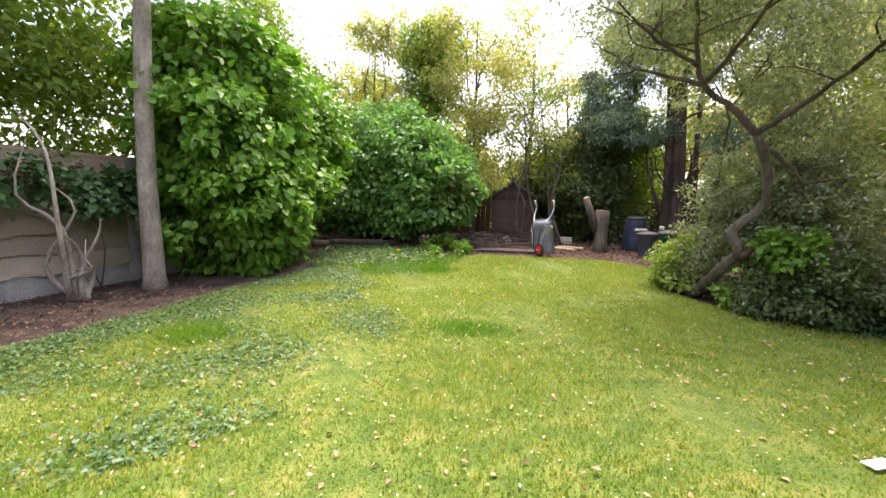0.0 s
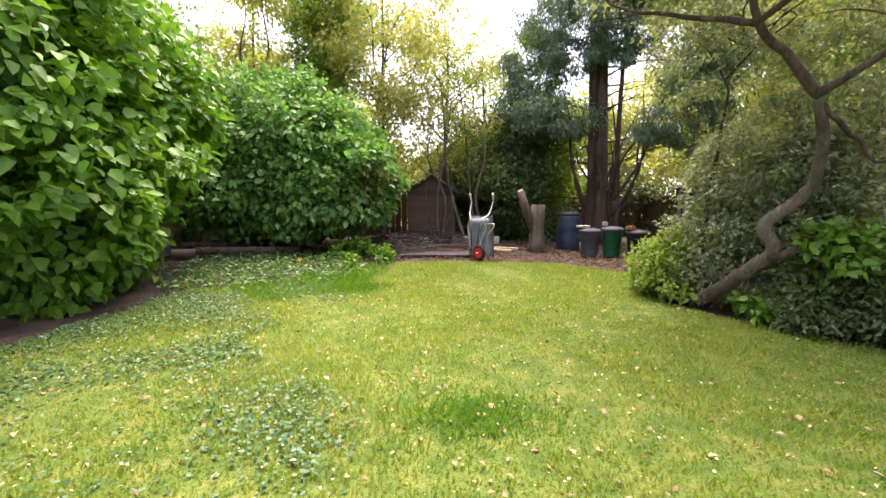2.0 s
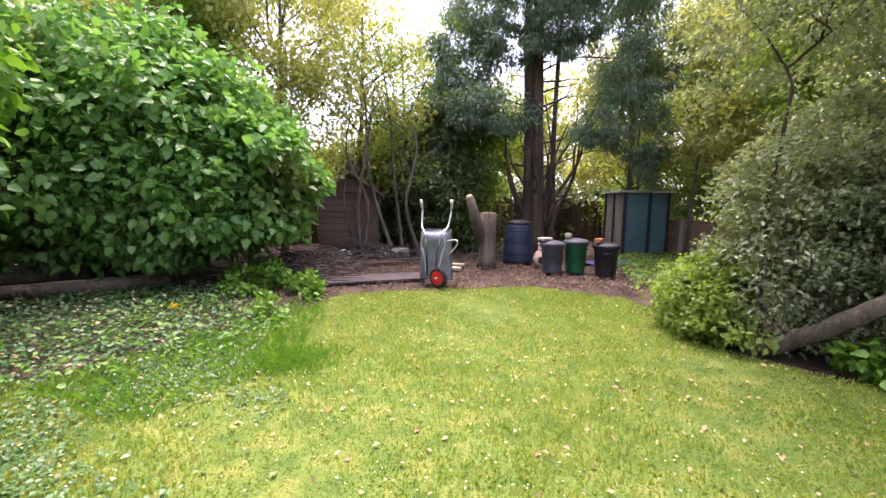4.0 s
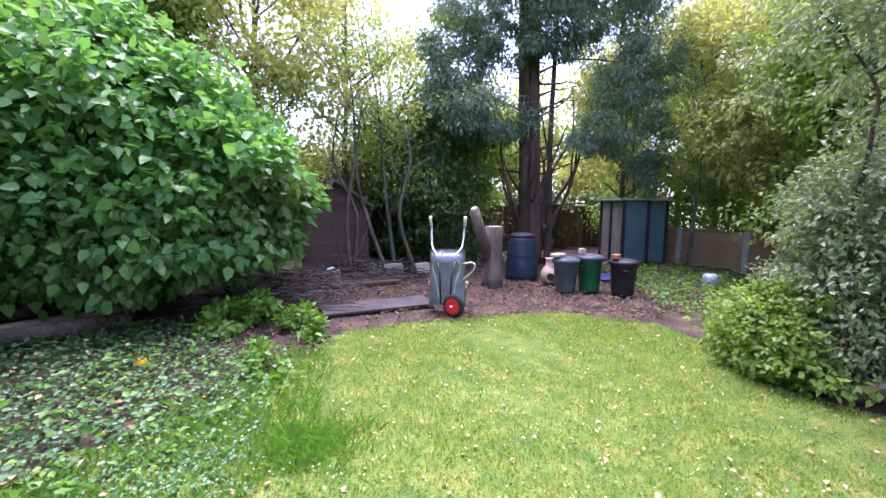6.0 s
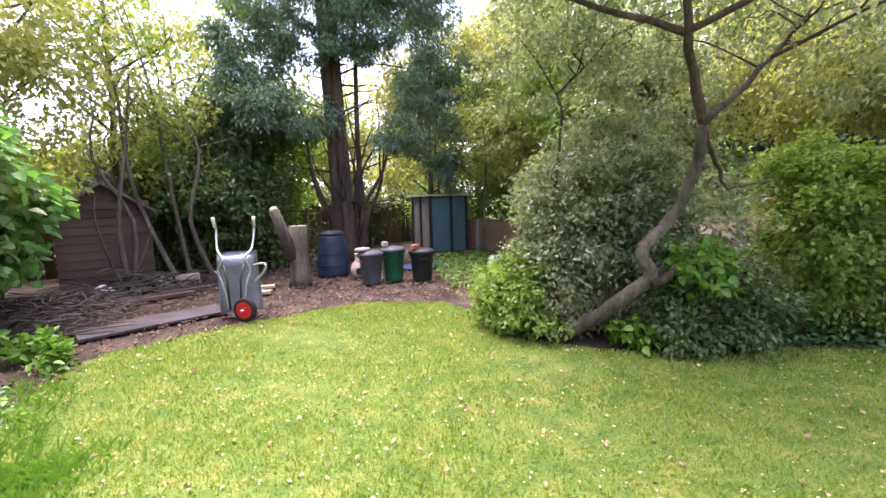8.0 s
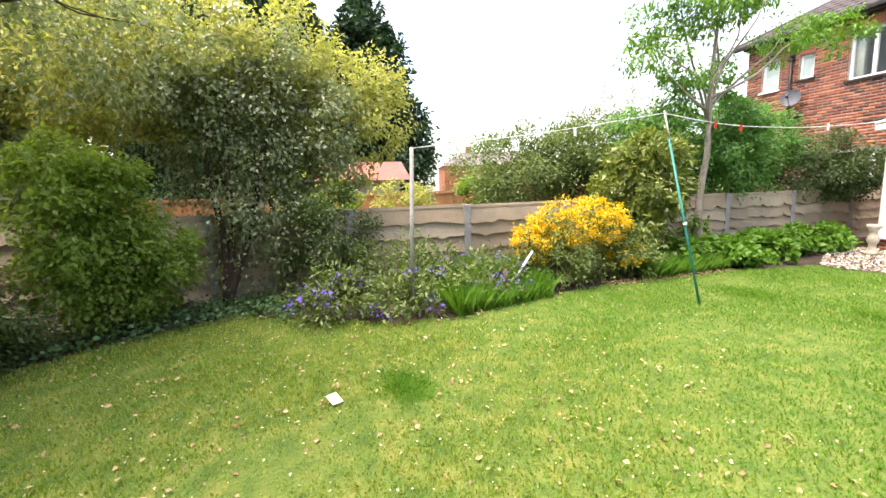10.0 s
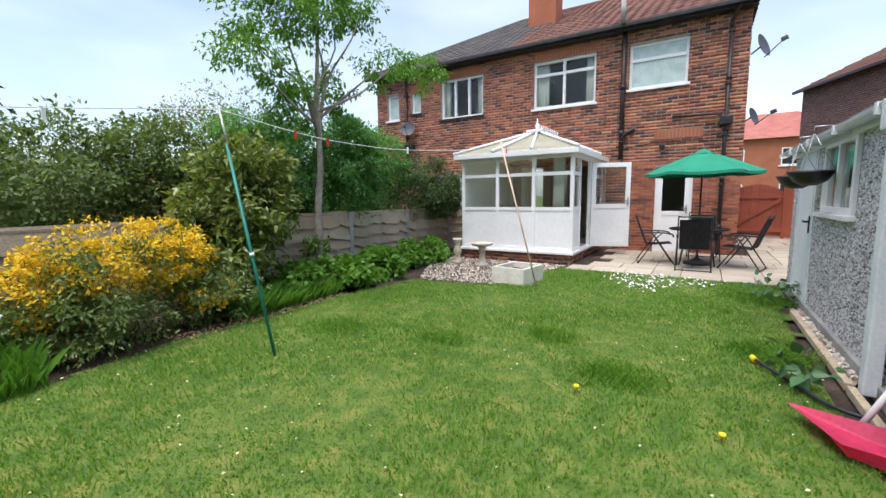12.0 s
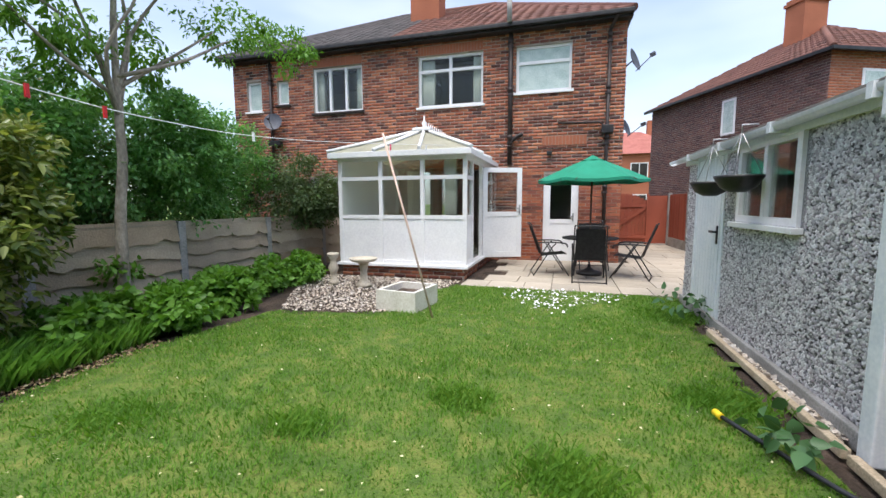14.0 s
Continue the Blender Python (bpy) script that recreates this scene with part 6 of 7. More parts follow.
stick_heap(2.1, -10.6, 1.0, 1.1, 0.45, 420, 4, "heap of dry twigs and prunings")
stick_heap(0.9, -11.9, 1.1, 0.6, 0.5, 260, 5, "tangled dead branches before the hut")
for i, (x, y, rz, ln) in enumerate(((5.0, -9.3, 35, 2.2), (4.6, -9.0, 28, 1.8), (5.2, -9.7, 40, 2.0))):
    a = radians(rz)
    loose("log", T([(x - math.cos(a) * ln / 2, y - math.sin(a) * ln / 2, 0.14 + 0.05 * i), (x + math.cos(a) * ln / 2, y + math.sin(a) * ln / 2, 0.2 + 0.05 * i)], [0.09, 0.07], 10), "bark" if i else "palewood", "long weathered log lying under the shrub", "log")


# ---- trees and shrubs ----
def plant(name, label, category, at, leaves, leafm, stems=(), barkm="bark", group=""):
    p = thing(name, label, category, at, group)
    for nm, bm in stems:
        part(nm, bm, M[barkm], p)
    for i, me in enumerate(leaves):
        part("crown" if name.endswith("tree") or name == "conifer" else "foliage", me, M[leafm] if isinstance(leafm, str) else M[leafm[i]], p)
    return p


def stems_of(base, tips, r, seed, name="stem", bend=0.2):
    return [(name, b) for b in limbs(base, tips, r, seed, bend)]


# broad-leaved shrub by the fence, hanging over the lawn
blobs = [(5.35, -5.3, 1.1, 1.0, 1.1, 1.15), (5.3, -5.2, 2.4, 1.05, 1.2, 1.0), (5.65, -6.5, 1.7, 1.1, 1.2, 1.5), (5.6, -5.6, 3.4, 1.2, 1.4, 0.9), (5.6, -7.4, 2.6, 1.0, 1.0, 1.3)]
plant("shrub", "tall bright green broad-leaved shrub against the fence", "shrub", (5.3, -5.8, 0),
      [crown("leaves", blobs, 26000, 0.135, 101, 110, 0.2, True, 0.55, 0.3, slim=0.8), crown("inner", [(b[0] + 0.15, b[1], b[2], b[3] * 0.72, b[4] * 0.72, b[5] * 0.72) for b in blobs], 9000, 0.12, 102, 60, 0.3, True, 0.4, 0.8, slim=0.8)],
      ["lf_big", "lf_mid"], stems_of((5.5, -5.9, 0), [(5.2, -5.2, 2.6), (5.3, -6.6, 2.8), (5.0, -5.5, 1.6), (5.4, -7.3, 2.4)], 0.05, 1), "bark")
# big rounded dark shrub at the back corner
blobs = [(3.9, -10.3, 1.35, 1.35, 1.3, 1.0), (4.1, -10.5, 2.3, 1.6, 1.5, 1.15), (5.4, -10.2, 1.8, 1.5, 1.4, 1.4), (3.2, -10.6, 1.9, 1.1, 1.1, 1.0), (4.9, -10.8, 3.1, 1.5, 1.4, 0.9), (2.7, -9.7, 1.6, 0.85, 0.85, 0.85), (3.6, -9.5, 1.2, 0.8, 0.7, 0.75)]
plant("shrub", "large rounded dark green shrub with big leaves", "shrub", (4.2, -10.5, 0),
      [crown("leaves", blobs, 34000, 0.13, 111, 130, 0.19, True, 0.5, 0.25, zmin=0.35, slim=0.75), crown("inner", [(b[0], b[1] - 0.1, b[2], b[3] * 0.75, b[4] * 0.75, b[5] * 0.75) for b in blobs], 10000, 0.13, 112, 70, 0.3, True, 0.4, 0.8, zmin=0.3, slim=0.75)],
      ["lf_mid", "lf_hedge"], stems_of((4.2, -10.5, 0), [(3.4, -10.2, 1.9), (4.4, -10.3, 2.6), (5.3, -10.2, 2.4), (3.9, -9.8, 1.5), (4.8, -10.9, 3.0)], 0.06, 2), "barkdark")
for x, y, z, r in ((2.8, -8.9, 0.22, 0.22), (2.5, -9.2, 0.25, 0.2)):
    plant("shrub", "low seedling shrub with fresh green leaves", "shrub", (x, y, 0), [crown("leaves", [(x, y, z, r, r, r * 0.8)], 420, 0.09, int(x * 100), 14, 0.3, True, 0.3, 0.4)], "lf_fresh", stems_of((x, y, 0), [(x + 0.1, y, z + 0.1), (x - 0.1, y + 0.1, z)], 0.01, 3))

# slim tree by the fence
tl = thing("tree", "slender grey-barked tree beside the fence", "tree", (5.43, -3.85, 0))
part("trunk", T([(5.43, -3.86, -0.05), (5.43, -3.85, 0.15), (5.42, -3.83, 0.8), (5.4, -3.8, 1.6), (5.37, -3.8, 2.6), (5.33, -3.82, 3.7), (5.3, -3.9, 5.2), (5.4, -3.8, 7.0)], [0.18, 0.14, 0.125, 0.115, 0.108, 0.1, 0.08, 0.03], 14), M["barkpale"], tl)
for b in limbs((5.32, -3.85, 4.0), [(6.3, -2.9, 5.6), (4.5, -4.4, 5.9), (5.9, -5.1, 6.0)], 0.05, 5):
    part("limb", b, M["barkpale"], tl)
part("crown", crown("leaves", [(5.4, -3.9, 6.2, 1.9, 1.9, 1.5), (6.2, -2.9, 5.2, 1.2, 1.2, 0.9)], 7000, 0.1, 121, 50, 0.2, True, 0.3, 0.5, slim=0.7), M["lf_lime"], tl)

# hedge-like growth over the fence behind it
blobs = [(7.2, -3.2, 2.3, 1.1, 1.3, 1.2), (7.3, -1.6, 2.6, 1.2, 1.4, 1.5), (7.3, -5.0, 2.6, 1.1, 1.4, 1.5), (7.2, 0.4, 2.5, 1.2, 1.5, 1.4), (7.6, -3.4, 4.0, 1.5, 2.2, 1.3), (7.4, -7.5, 2.9, 1.2, 1.8, 1.6), (7.4, -10.5, 2.9, 1.2, 2.0, 1.8)]
plant("hedge", "overgrown mixed hedge behind the fence", "hedge", (7.3, -2.5, 0), [crown("leaves", blobs, 34000, 0.12, 131, 90, 0.22, False, 0.3, 0.4, zmin=0.05)], "lf_lime", stems_of((7.3, -2.5, 0), [(7.2, -1, 2.6), (7.2, -4, 2.6), (7.4, -3, 4)], 0.07, 6, "stem"), "barkdark")
iv = [(6.05, -3.6, 1.35, 0.3, 0.9, 0.32), (6.0, -2.6, 1.45, 0.25, 0.5, 0.25)]
plant("ivy", "pale variegated ivy hanging over the fence top", "ivy", (6.05, -3.6, 0), [crown("leaves", iv, 1600, 0.08, 133, 30, 0.3, True, 0.6, 0.5, slim=0.9)], "lf_ivy", stems_of((6.1, -3.6, 0), [(6.02, -3.4, 1.4), (6.0, -2.8, 1.4)], 0.012, 7))
dd = thing("dead_shrub", "bare dead shrub with pale broken stems", "shrub", (5.5, -2.95, 0))
for i, tip in enumerate(((5.5, -2.75, 0.85), (5.45, -3.0, 0.75), (5.4, -3.15, 1.0), (5.65, -2.8, 1.4), (5.7, -2.65, 1.9), (5.4, -2.9, 0.55), (5.75, -2.6, 2.2))):
    part("stem", limbs((5.48 + 0.02 * i, -3.0 + 0.02 * i, 0), [tip], 0.035, 140 + i, 0.3)[0], M["barkpale"], dd)

# leaning evergreen at the side of the lawn
TR = [(-1.98, -5.85, -0.03), (-2.0, -5.5, 0.17), (-2.1, -5.1, 0.5), (-2.17, -4.9, 0.72), (-2.1, -4.96, 0.95), (-2.24, -4.86, 1.13), (-2.33, -4.75, 1.32), (-2.25, -4.6, 1.66), (-2.08, -4.49, 2.02)]
rt = thing("tree", "leaning evergreen tree with twisted trunk and grey-green leaves", "tree", (-1.98, -5.85, 0))
ln = smooth_line(TR, 4, 0.008)
part("trunk", T(ln, [0.074 - 0.034 * i / (len(ln) - 1) for i in range(len(ln))], 12), M["bark"], rt)
BOUGHS = [([(-2.08, -4.49, 2.02), (-1.85, -4.5, 2.28), (-1.52, -4.46, 2.56), (-1.42, -4.4, 3.0), (-1.3, -4.1, 3.6)], 0.045),
         ([(-2.08, -4.49, 2.02), (-2.35, -4.35, 2.25), (-2.7, -4.2, 2.55), (-3.1, -4.0, 3.0)], 0.035),
         ([(-2.16, -4.9, 0.66), (-2.22, -4.78, 0.72), (-2.24, -4.73, 0.8)], 0.055),
         ([(-2.12, -4.5, 1.95), (-2.42, -4.45, 1.65), (-2.52, -4.42, 1.5), (-2.8, -4.15, 1.55)], 0.024),
         ([(-1.52, -4.46, 2.56), (-1.25, -4.95, 2.8), (-0.95, -5.5, 3.1), (-0.8, -5.9, 3.4)], 0.028),
         ([(-1.52, -4.46, 2.56), (-1.62, -4.0, 2.72), (-1.7, -3.45, 2.95), (-1.85, -2.9, 3.25)], 0.028),
         ([(-1.45, -4.44, 2.75), (-1.0, -4.2, 2.95), (-0.55, -3.9, 3.25)], 0.026),
         ([(-2.7, -4.2, 2.55), (-2.75, -3.7, 2.75), (-3.0, -3.1, 3.0)], 0.02),
         ([(-2.0, -5.75, 0.1), (-2.2, -5.95, 1.2), (-2.25, -5.9, 2.0), (-2.29, -5.95, 2.55), (-2.1, -6.3, 3.2)], 0.026),
         ([(-2.29, -5.95, 2.55), (-2.4, -5.7, 2.8), (-2.5, -5.4, 3.1)], 0.015)]
rngt = random.Random(55)
for pts, r0 in BOUGHS:
    q = smooth_line(pts, 4, 0.012)
    part("limb", T(q, [r0 * (1 - 0.7 * k / (len(q) - 1)) for k in range(len(q))], 8), M["barkdark"], rt)
for i in range(46):
    pts, r0 = BOUGHS[(0, 1, 4, 5, 6, 7, 9)[i % 7]]
    a, b = Vector(pts[-2]), Vector(pts[-1])
    p = a.lerp(b, rngt.uniform(-0.3, 1.0))
    tip = p + Vector((rngt.uniform(-0.9, 0.9), rngt.uniform(-0.9, 0.9), rngt.uniform(-0.15, 0.8)))
    part("twig", limbs(tuple(p), [tuple(tip)], 0.011, 800 + i, 0.35, 5)[0], M["barkdark"], rt)
blobs = [(-1.7, -5.2, 3.55, 1.4, 1.3, 0.6), (-1.2, -4.5, 3.6, 1.3, 1.3, 0.6), (-2.8, -4.1, 3.4, 1.3, 1.3, 0.7), (-2.2, -5.8, 3.0, 0.8, 0.7, 0.6), (-2.0, -4.9, 4.4, 1.8, 1.7, 0.7), (-2.9, -5.2, 2.5, 0.8, 0.8, 0.7), (-1.8, -3.3, 3.4, 1.0, 0.9, 0.5), (-2.3, -6.5, 3.1, 0.75, 0.65, 0.7)]
part("crown", crown("leaves", blobs + [(-3.4, -5.4, 3.2, 1.1, 1.1, 0.9), (-3.8, -3.6, 3.0, 0.9, 1.0, 0.7)], 27000, 0.062, 151, 80, 0.15, False, 0.2, 0.5, slim=0.5), M["lf_holly"], rt)
# undergrowth below it
blobs = [(-2.5, -5.95, 0.8, 0.7, 0.65, 1.0), (-2.75, -5.7, 1.4, 0.7, 0.7, 0.85), (-3.2, -5.2, 0.9, 0.8, 0.8, 1.1), (-3.1, -4.95, 0.5, 0.6, 0.45, 0.5)]
plant("shrub", "dense glossy holly-like shrub under the leaning tree", "shrub", (-2.7, -5.8, 0), [crown("leaves", blobs + [(-2.75, -5.2, 1.2, 0.4, 0.45, 0.75), (-2.75, -6.2, 1.5, 0.5, 0.45, 0.7)], 30000, 0.062, 161, 110, 0.19, False, 0.2, 0.4, slim=0.5)], "lf_holly", stems_of((-2.7, -5.9, 0), [(-2.4, -6.1, 1.3), (-3.0, -5.4, 1.5), (-2.6, -6, 1.8)], 0.03, 8))
blobs = [(-1.95, -6.3, 0.3, 0.4, 0.42, 0.36), (-2.2, -6.65, 0.32, 0.38, 0.36, 0.36), (-1.85, -5.95, 0.2, 0.3, 0.32, 0.24), (-2.15, -6.3, 0.62, 0.3, 0.3, 0.25)]
plant("shrub", "low fresh green undergrowth at the lawn edge", "shrub", (-2.0, -6.4, 0), [crown("leaves", blobs, 6200, 0.06, 162, 60, 0.25, False, 0.2, 0.4, slim=0.65)], "lf_lime", stems_of((-2.0, -6.4, 0), [(-1.9, -6.2, 0.4), (-2.1, -6.7, 0.5)], 0.012, 9))
blobs = [(-2.55, -4.75, 0.3, 0.45, 0.32, 0.35), (-3.0, -4.35, 0.35, 0.5, 0.35, 0.42)]
plant("shrub", "dark low evergreen in shade beneath the tree", "shrub", (-3.0, -4.4, 0), [crown("leaves", blobs, 6000, 0.06, 163, 70, 0.25, False, 0.3, 0.5, slim=0.5)], "lf_dark", stems_of((-3.0, -4.4, 0), [(-2.6, -4.7, 0.5), (-3.3, -4, 0.7)], 0.015, 10))
plant("shrub", "fresh green leaves sprouting beside the twisted trunk", "shrub", (-2.55, -4.65, 0), [crown("leaves", [(-2.55, -4.62, 0.75, 0.28, 0.25, 0.3), (-2.2, -5.05, 0.16, 0.2, 0.2, 0.12)], 620, 0.085, 164, 26, 0.3, True, 0.35, 0.4, slim=0.7)], "lf_fresh", stems_of((-2.55, -4.65, 0), [(-2.5, -4.6, 0.8), (-2.6, -4.5, 0.9)], 0.012, 20))
# climbers and shrubs along the side fence
blobs = [(-3.95, -3.85, 0.95, 0.6, 0.62, 0.85), (-4.1, -3.5, 0.7, 0.55, 0.5, 0.6), (-4.0, -3.9, 1.6, 0.5, 0.55, 0.45)]
plant("shrub", "yellow-green rounded shrub by the fence", "shrub", (-4.0, -3.8, 0), [crown("leaves", blobs, 13000, 0.06, 171, 90, 0.2, False, 0.3, 0.4, slim=0.6)], "lf_lime", stems_of((-4.0, -3.8, 0), [(-3.9, -3.6, 1.2), (-4.1, -4.1, 1.6)], 0.02, 11))
blobs = [(-5.0, -2.4, 1.7, 0.5, 0.85, 1.7), (-5.1, -1.7, 2.2, 0.6, 0.7, 1.3), (-5.1, -2.9, 2.6, 0.6, 0.8, 0.9)]
plant("climber", "trailing ivy curtain over a dark trunk", "climber", (-5.0, -2.3, 0), [crown("leaves", blobs, 17000, 0.06, 172, 110, 0.18, False, 0.6, 0.4, slim=0.7)], "lf_holly", stems_of((-4.75, -2.8, 0), [(-4.8, -2.8, 2.4), (-4.9, -2.0, 2.6), (-4.8, -2.4, 2.9)], 0.06, 12, "stem", 0.08), "barkdark")
blobs = [(-5.6, -2.6, 3.3, 1.1, 1.3, 0.9), (-5.6, -1.2, 2.6, 0.9, 1.0, 1.0), (-5.5, -3.9, 3.1, 1.0, 1.0, 1.0), (-6.3, -4.9, 3.5, 1.2, 1.2, 1.2)]
plant("tree", "pale yellow-green bushy tree over the side fence", "tree", (-5.7, -2.2, 0), [crown("leaves", blobs, 28000, 0.08, 173, 110, 0.18, False, 0.3, 0.4, slim=0.55)], "lf_yellow", stems_of((-5.7, -2.2, 0), [(-5.6, -2.7, 3.2), (-5.4, -1.2, 2.8), (-5.7, -3.9, 3.2), (-6.1, -4.8, 3.6)], 0.06, 13, "limb"), "bark")
blobs = [(-4.6, -1.35, 0.75, 0.45, 0.6, 0.65)]
plant("shrub", "small dark rounded shrub by the fence", "shrub", (-4.6, -1.3, 0), [crown("leaves", blobs, 4500, 0.05, 174, 60, 0.22, False, 0.2, 0.4, slim=0.5)], "lf_dark", stems_of((-4.6, -1.3, 0), [(-4.5, -1.2, 0.9)], 0.02, 14))
blobs = [(-3.5, -1.5, 0.25, 0.4, 0.5, 0.3), (-3.3, -0.7, 0.25, 0.35, 0.45, 0.3), (-3.7, 0.3, 0.25, 0.5, 0.6, 0.3), (-4.2, -0.6, 0.35, 0.5, 0.8, 0.4)]
plant("border_plants", "green border plants with violet flowers", "plants", (-3.6, -0.8, 0), [crown("leaves", blobs, 5200, 0.07, 175, 60, 0.28, False, -0.1, 0.5, slim=0.4), crown("flowers", blobs[:3], 420, 0.04, 176, 22, 0.2, False, 0, 0.1, slim=0.9)], ["lf_hedge", "purple"])
stuff("grass_tuft", blades("grass_tuft", 9000, (-4.9, -3.0, -0.4, 1.3), 0.32, 61, [(-4.9, -0.4), (-3.0, -0.2), (-3.35, 1.2), (-4.8, 1.3)], 0.6, 0.008), M["tuft"], "long unmown grass along the fence border", "grass")
tagged(part("stake", T([(-3.3, 0.5, 0), (-3.32, 0.5, 0.42)], 0.018, 6), M["oldwood"]), "dark garden stake in the border", "stake")
tagged(part("plastic_cane", T([(-3.75, 0.75, 0.05), (-3.65, 1.05, 0.55)], 0.016, 6), M["paper"]), "white leaning plastic cane in the border", "cane")

# golden bush and the shrubs on the house side
blobs = [(-4.0, 1.85, 0.82, 0.45, 0.6, 0.36), (-4.15, 2.4, 0.8, 0.45, 0.45, 0.34), (-4.1, 1.4, 0.62, 0.4, 0.36, 0.28), (-3.85, 2.75, 0.3, 0.25, 0.3, 0.18)]
plant("shrub", "golden yellow flowering shrub at the border edge", "shrub", (-4.1, 2.0, 0), [crown("leaves", blobs, 6800, 0.042, 181, 70, 0.15, False, 0.0, 0.15, zmin=0.2, slim=0.6), crown("green", [(-4.05, 2.0, 0.5, 0.5, 0.9, 0.5), (-3.9, 2.8, 0.3, 0.45, 0.5, 0.3), (-3.85, 1.6, 0.35, 0.4, 0.5, 0.35)], 9500, 0.055, 182, 70, 0.22, False, 0.2, 0.4, slim=0.4)], ["lf_gold", "lf_hedge"], stems_of((-4.1, 2.0, 0), [(-3.9, 1.7, 0.9), (-4.2, 2.4, 0.9), (-4.0, 2.1, 1.0)], 0.015, 15))
blobs = [(-4.5, 3.5, 1.2, 0.62, 0.7, 0.85), (-4.5, 3.7, 1.7, 0.5, 0.6, 0.5), (-4.4, 3.2, 0.7, 0.5, 0.5, 0.5)]
plant("shrub", "variegated laurel shrub with spotted yellow leaves", "shrub", (-4.5, 3.5, 0), [crown("leaves", blobs, 8500, 0.095, 183, 90, 0.18, True, 0.2, 0.3, slim=0.45)], "lf_spot", stems_of((-4.5, 3.5, 0), [(-4.4, 3.3, 1.4), (-4.6, 3.8, 1.6)], 0.025, 16))
blobs = [(-6.1, 2.2, 1.6, 0.7, 0.9, 0.85), (-6.1, 3.4, 1.7, 0.7, 0.9, 0.9), (-6.1, 4.6, 1.75, 0.7, 0.9, 0.95), (-6.0, 5.8, 1.8, 0.6, 0.8, 0.95)]
plant("hedge", "dark green privet hedge behind the fence", "hedge", (-6.1, 3.8, 0), [crown("leaves", blobs, 26000, 0.075, 184, 100, 0.2, False, 0.1, 0.4, slim=0.5, zmin=0.6)], "lf_hedge", [("stem", T([(-6.1 + 0.1 * math.sin(k), 1.6 + k * 0.4, 0), (-6.1, 1.7 + k * 0.4, 1.5)], [0.03, 0.015], 6)) for k in range(11)], "barkdark")
blobs = [(-5.5, 6.6, 2.0, 0.7, 0.9, 1.0), (-5.6, 7.5, 1.9, 0.7, 0.8, 0.9), (-5.0, 6.1, 2.2, 0.5, 0.6, 0.7), (-5.5, 5.4, 1.9, 0.6, 0.7, 0.9), (-5.5, 4.5, 2.1, 0.6, 0.7, 0.7)]
plant("hedge", "dense green shrubs beyond the fence", "hedge", (-5.6, 7.0, 0), [crown("leaves", blobs, 22000, 0.08, 185, 90, 0.2, False, 0.2, 0.4, slim=0.5, zmin=0.9)], "lf_mid", stems_of((-5.6, 7.0, 0), [(-5.5, 6.6, 2), (-5.6, 7.5, 2)], 0.04, 17))
blobs = [(-5.15, 8.9, 1.6, 0.75, 1.0, 0.75), (-5.0, 9.4, 1.3, 0.6, 0.6, 0.5)]
plant("shrub", "dark rounded evergreen leaning over the fence", "shrub", (-5.3, 8.9, 0), [crown("leaves", blobs, 10000, 0.07, 186, 90, 0.2, False, 0.2, 0.4, slim=0.5, zmin=0.9)], "lf_dark", stems_of((-5.4, 8.9, 0), [(-5.2, 8.6, 1.7), (-5.0, 9.3, 1.6)], 0.03, 18))

# young ash-like tree in the border
ft = thing("tree", "slim young tree with airy fresh green leaves", "tree", (-4.75, 5.1, 0))
tr_pts = [(-4.75, 5.1, -0.03), (-4.74, 5.08, 0.5), (-4.76, 5.12, 1.2), (-4.7, 5.15, 1.9), (-4.72, 5.18, 2.5), (-4.74, 5.2, 3.2), (-4.7, 5.22, 3.9), (-4.72, 5.3, 4.9)]
part("trunk", T(smooth_line(tr_pts, 3, 0.006), [0.075 - 0.055 * k / 21 for k in range(22)], 10), M["barkpale"], ft)
TIPS = [(-4.9, 4.6, 4.7), (-5.2, 4.3, 4.1), (-4.4, 5.9, 4.6), (-4.6, 6.6, 3.9), (-4.55, 8.1, 4.1), (-4.2, 5.0, 4.3), (-5.2, 5.6, 5.0), (-4.7, 4.0, 3.5)]
for i, tip in enumerate(TIPS):
    part("limb", limbs((-4.72, 5.18, 2.35 + 0.12 * (i % 5)), [tip], 0.028, 190 + i, 0.2)[0], M["barkpale"], ft)
blobs = [(t[0], t[1], t[2], 0.42, 0.5, 0.36) for t in TIPS] + [(-4.7, 5.2, 5.2, 0.5, 0.6, 0.6), (-4.6, 7.4, 4.0, 0.35, 0.5, 0.25), (-4.7, 4.8, 4.2, 0.5, 0.5, 0.5), (-4.7, 4.6, 3.3, 0.4, 0.4, 0.35), (-4.85, 5.7, 3.3, 0.4, 0.45, 0.35), (-5.0, 4.9, 2.9, 0.4, 0.4, 0.3)]
part("crown", crown("leaves", blobs, 6800, 0.095, 191, 16, 0.32, False, 0.5, 0.6, slim=0.4), M["lf_fresh"], ft)
part("crown", crown("leaves", [(-4.75, 5.1, 0.6, 0.2, 0.2, 0.3)], 120, 0.08, 192, 10, 0.4, True, 0.4, 0.5), M["lf_fresh"], ft)
bl = [(-6.6, 5.0, 2.8, 0.7, 0.9, 0.6), (-6.8, 4.2, 2.6, 0.7, 0.7, 0.5)]
plant("tree", "small tree with pale blossom beyond the hedge", "tree", (-6.7, 4.6, 0), [crown("leaves", bl, 2600, 0.06, 193, 40, 0.2, False, 0.2, 0.5, slim=0.5)], "lf_pale", stems_of((-6.7, 4.6, 0), [(-6.5, 5.2, 3.0), (-6.9, 4.1, 2.8), (-6.6, 4.7, 3.1)], 0.03, 19, "limb"))
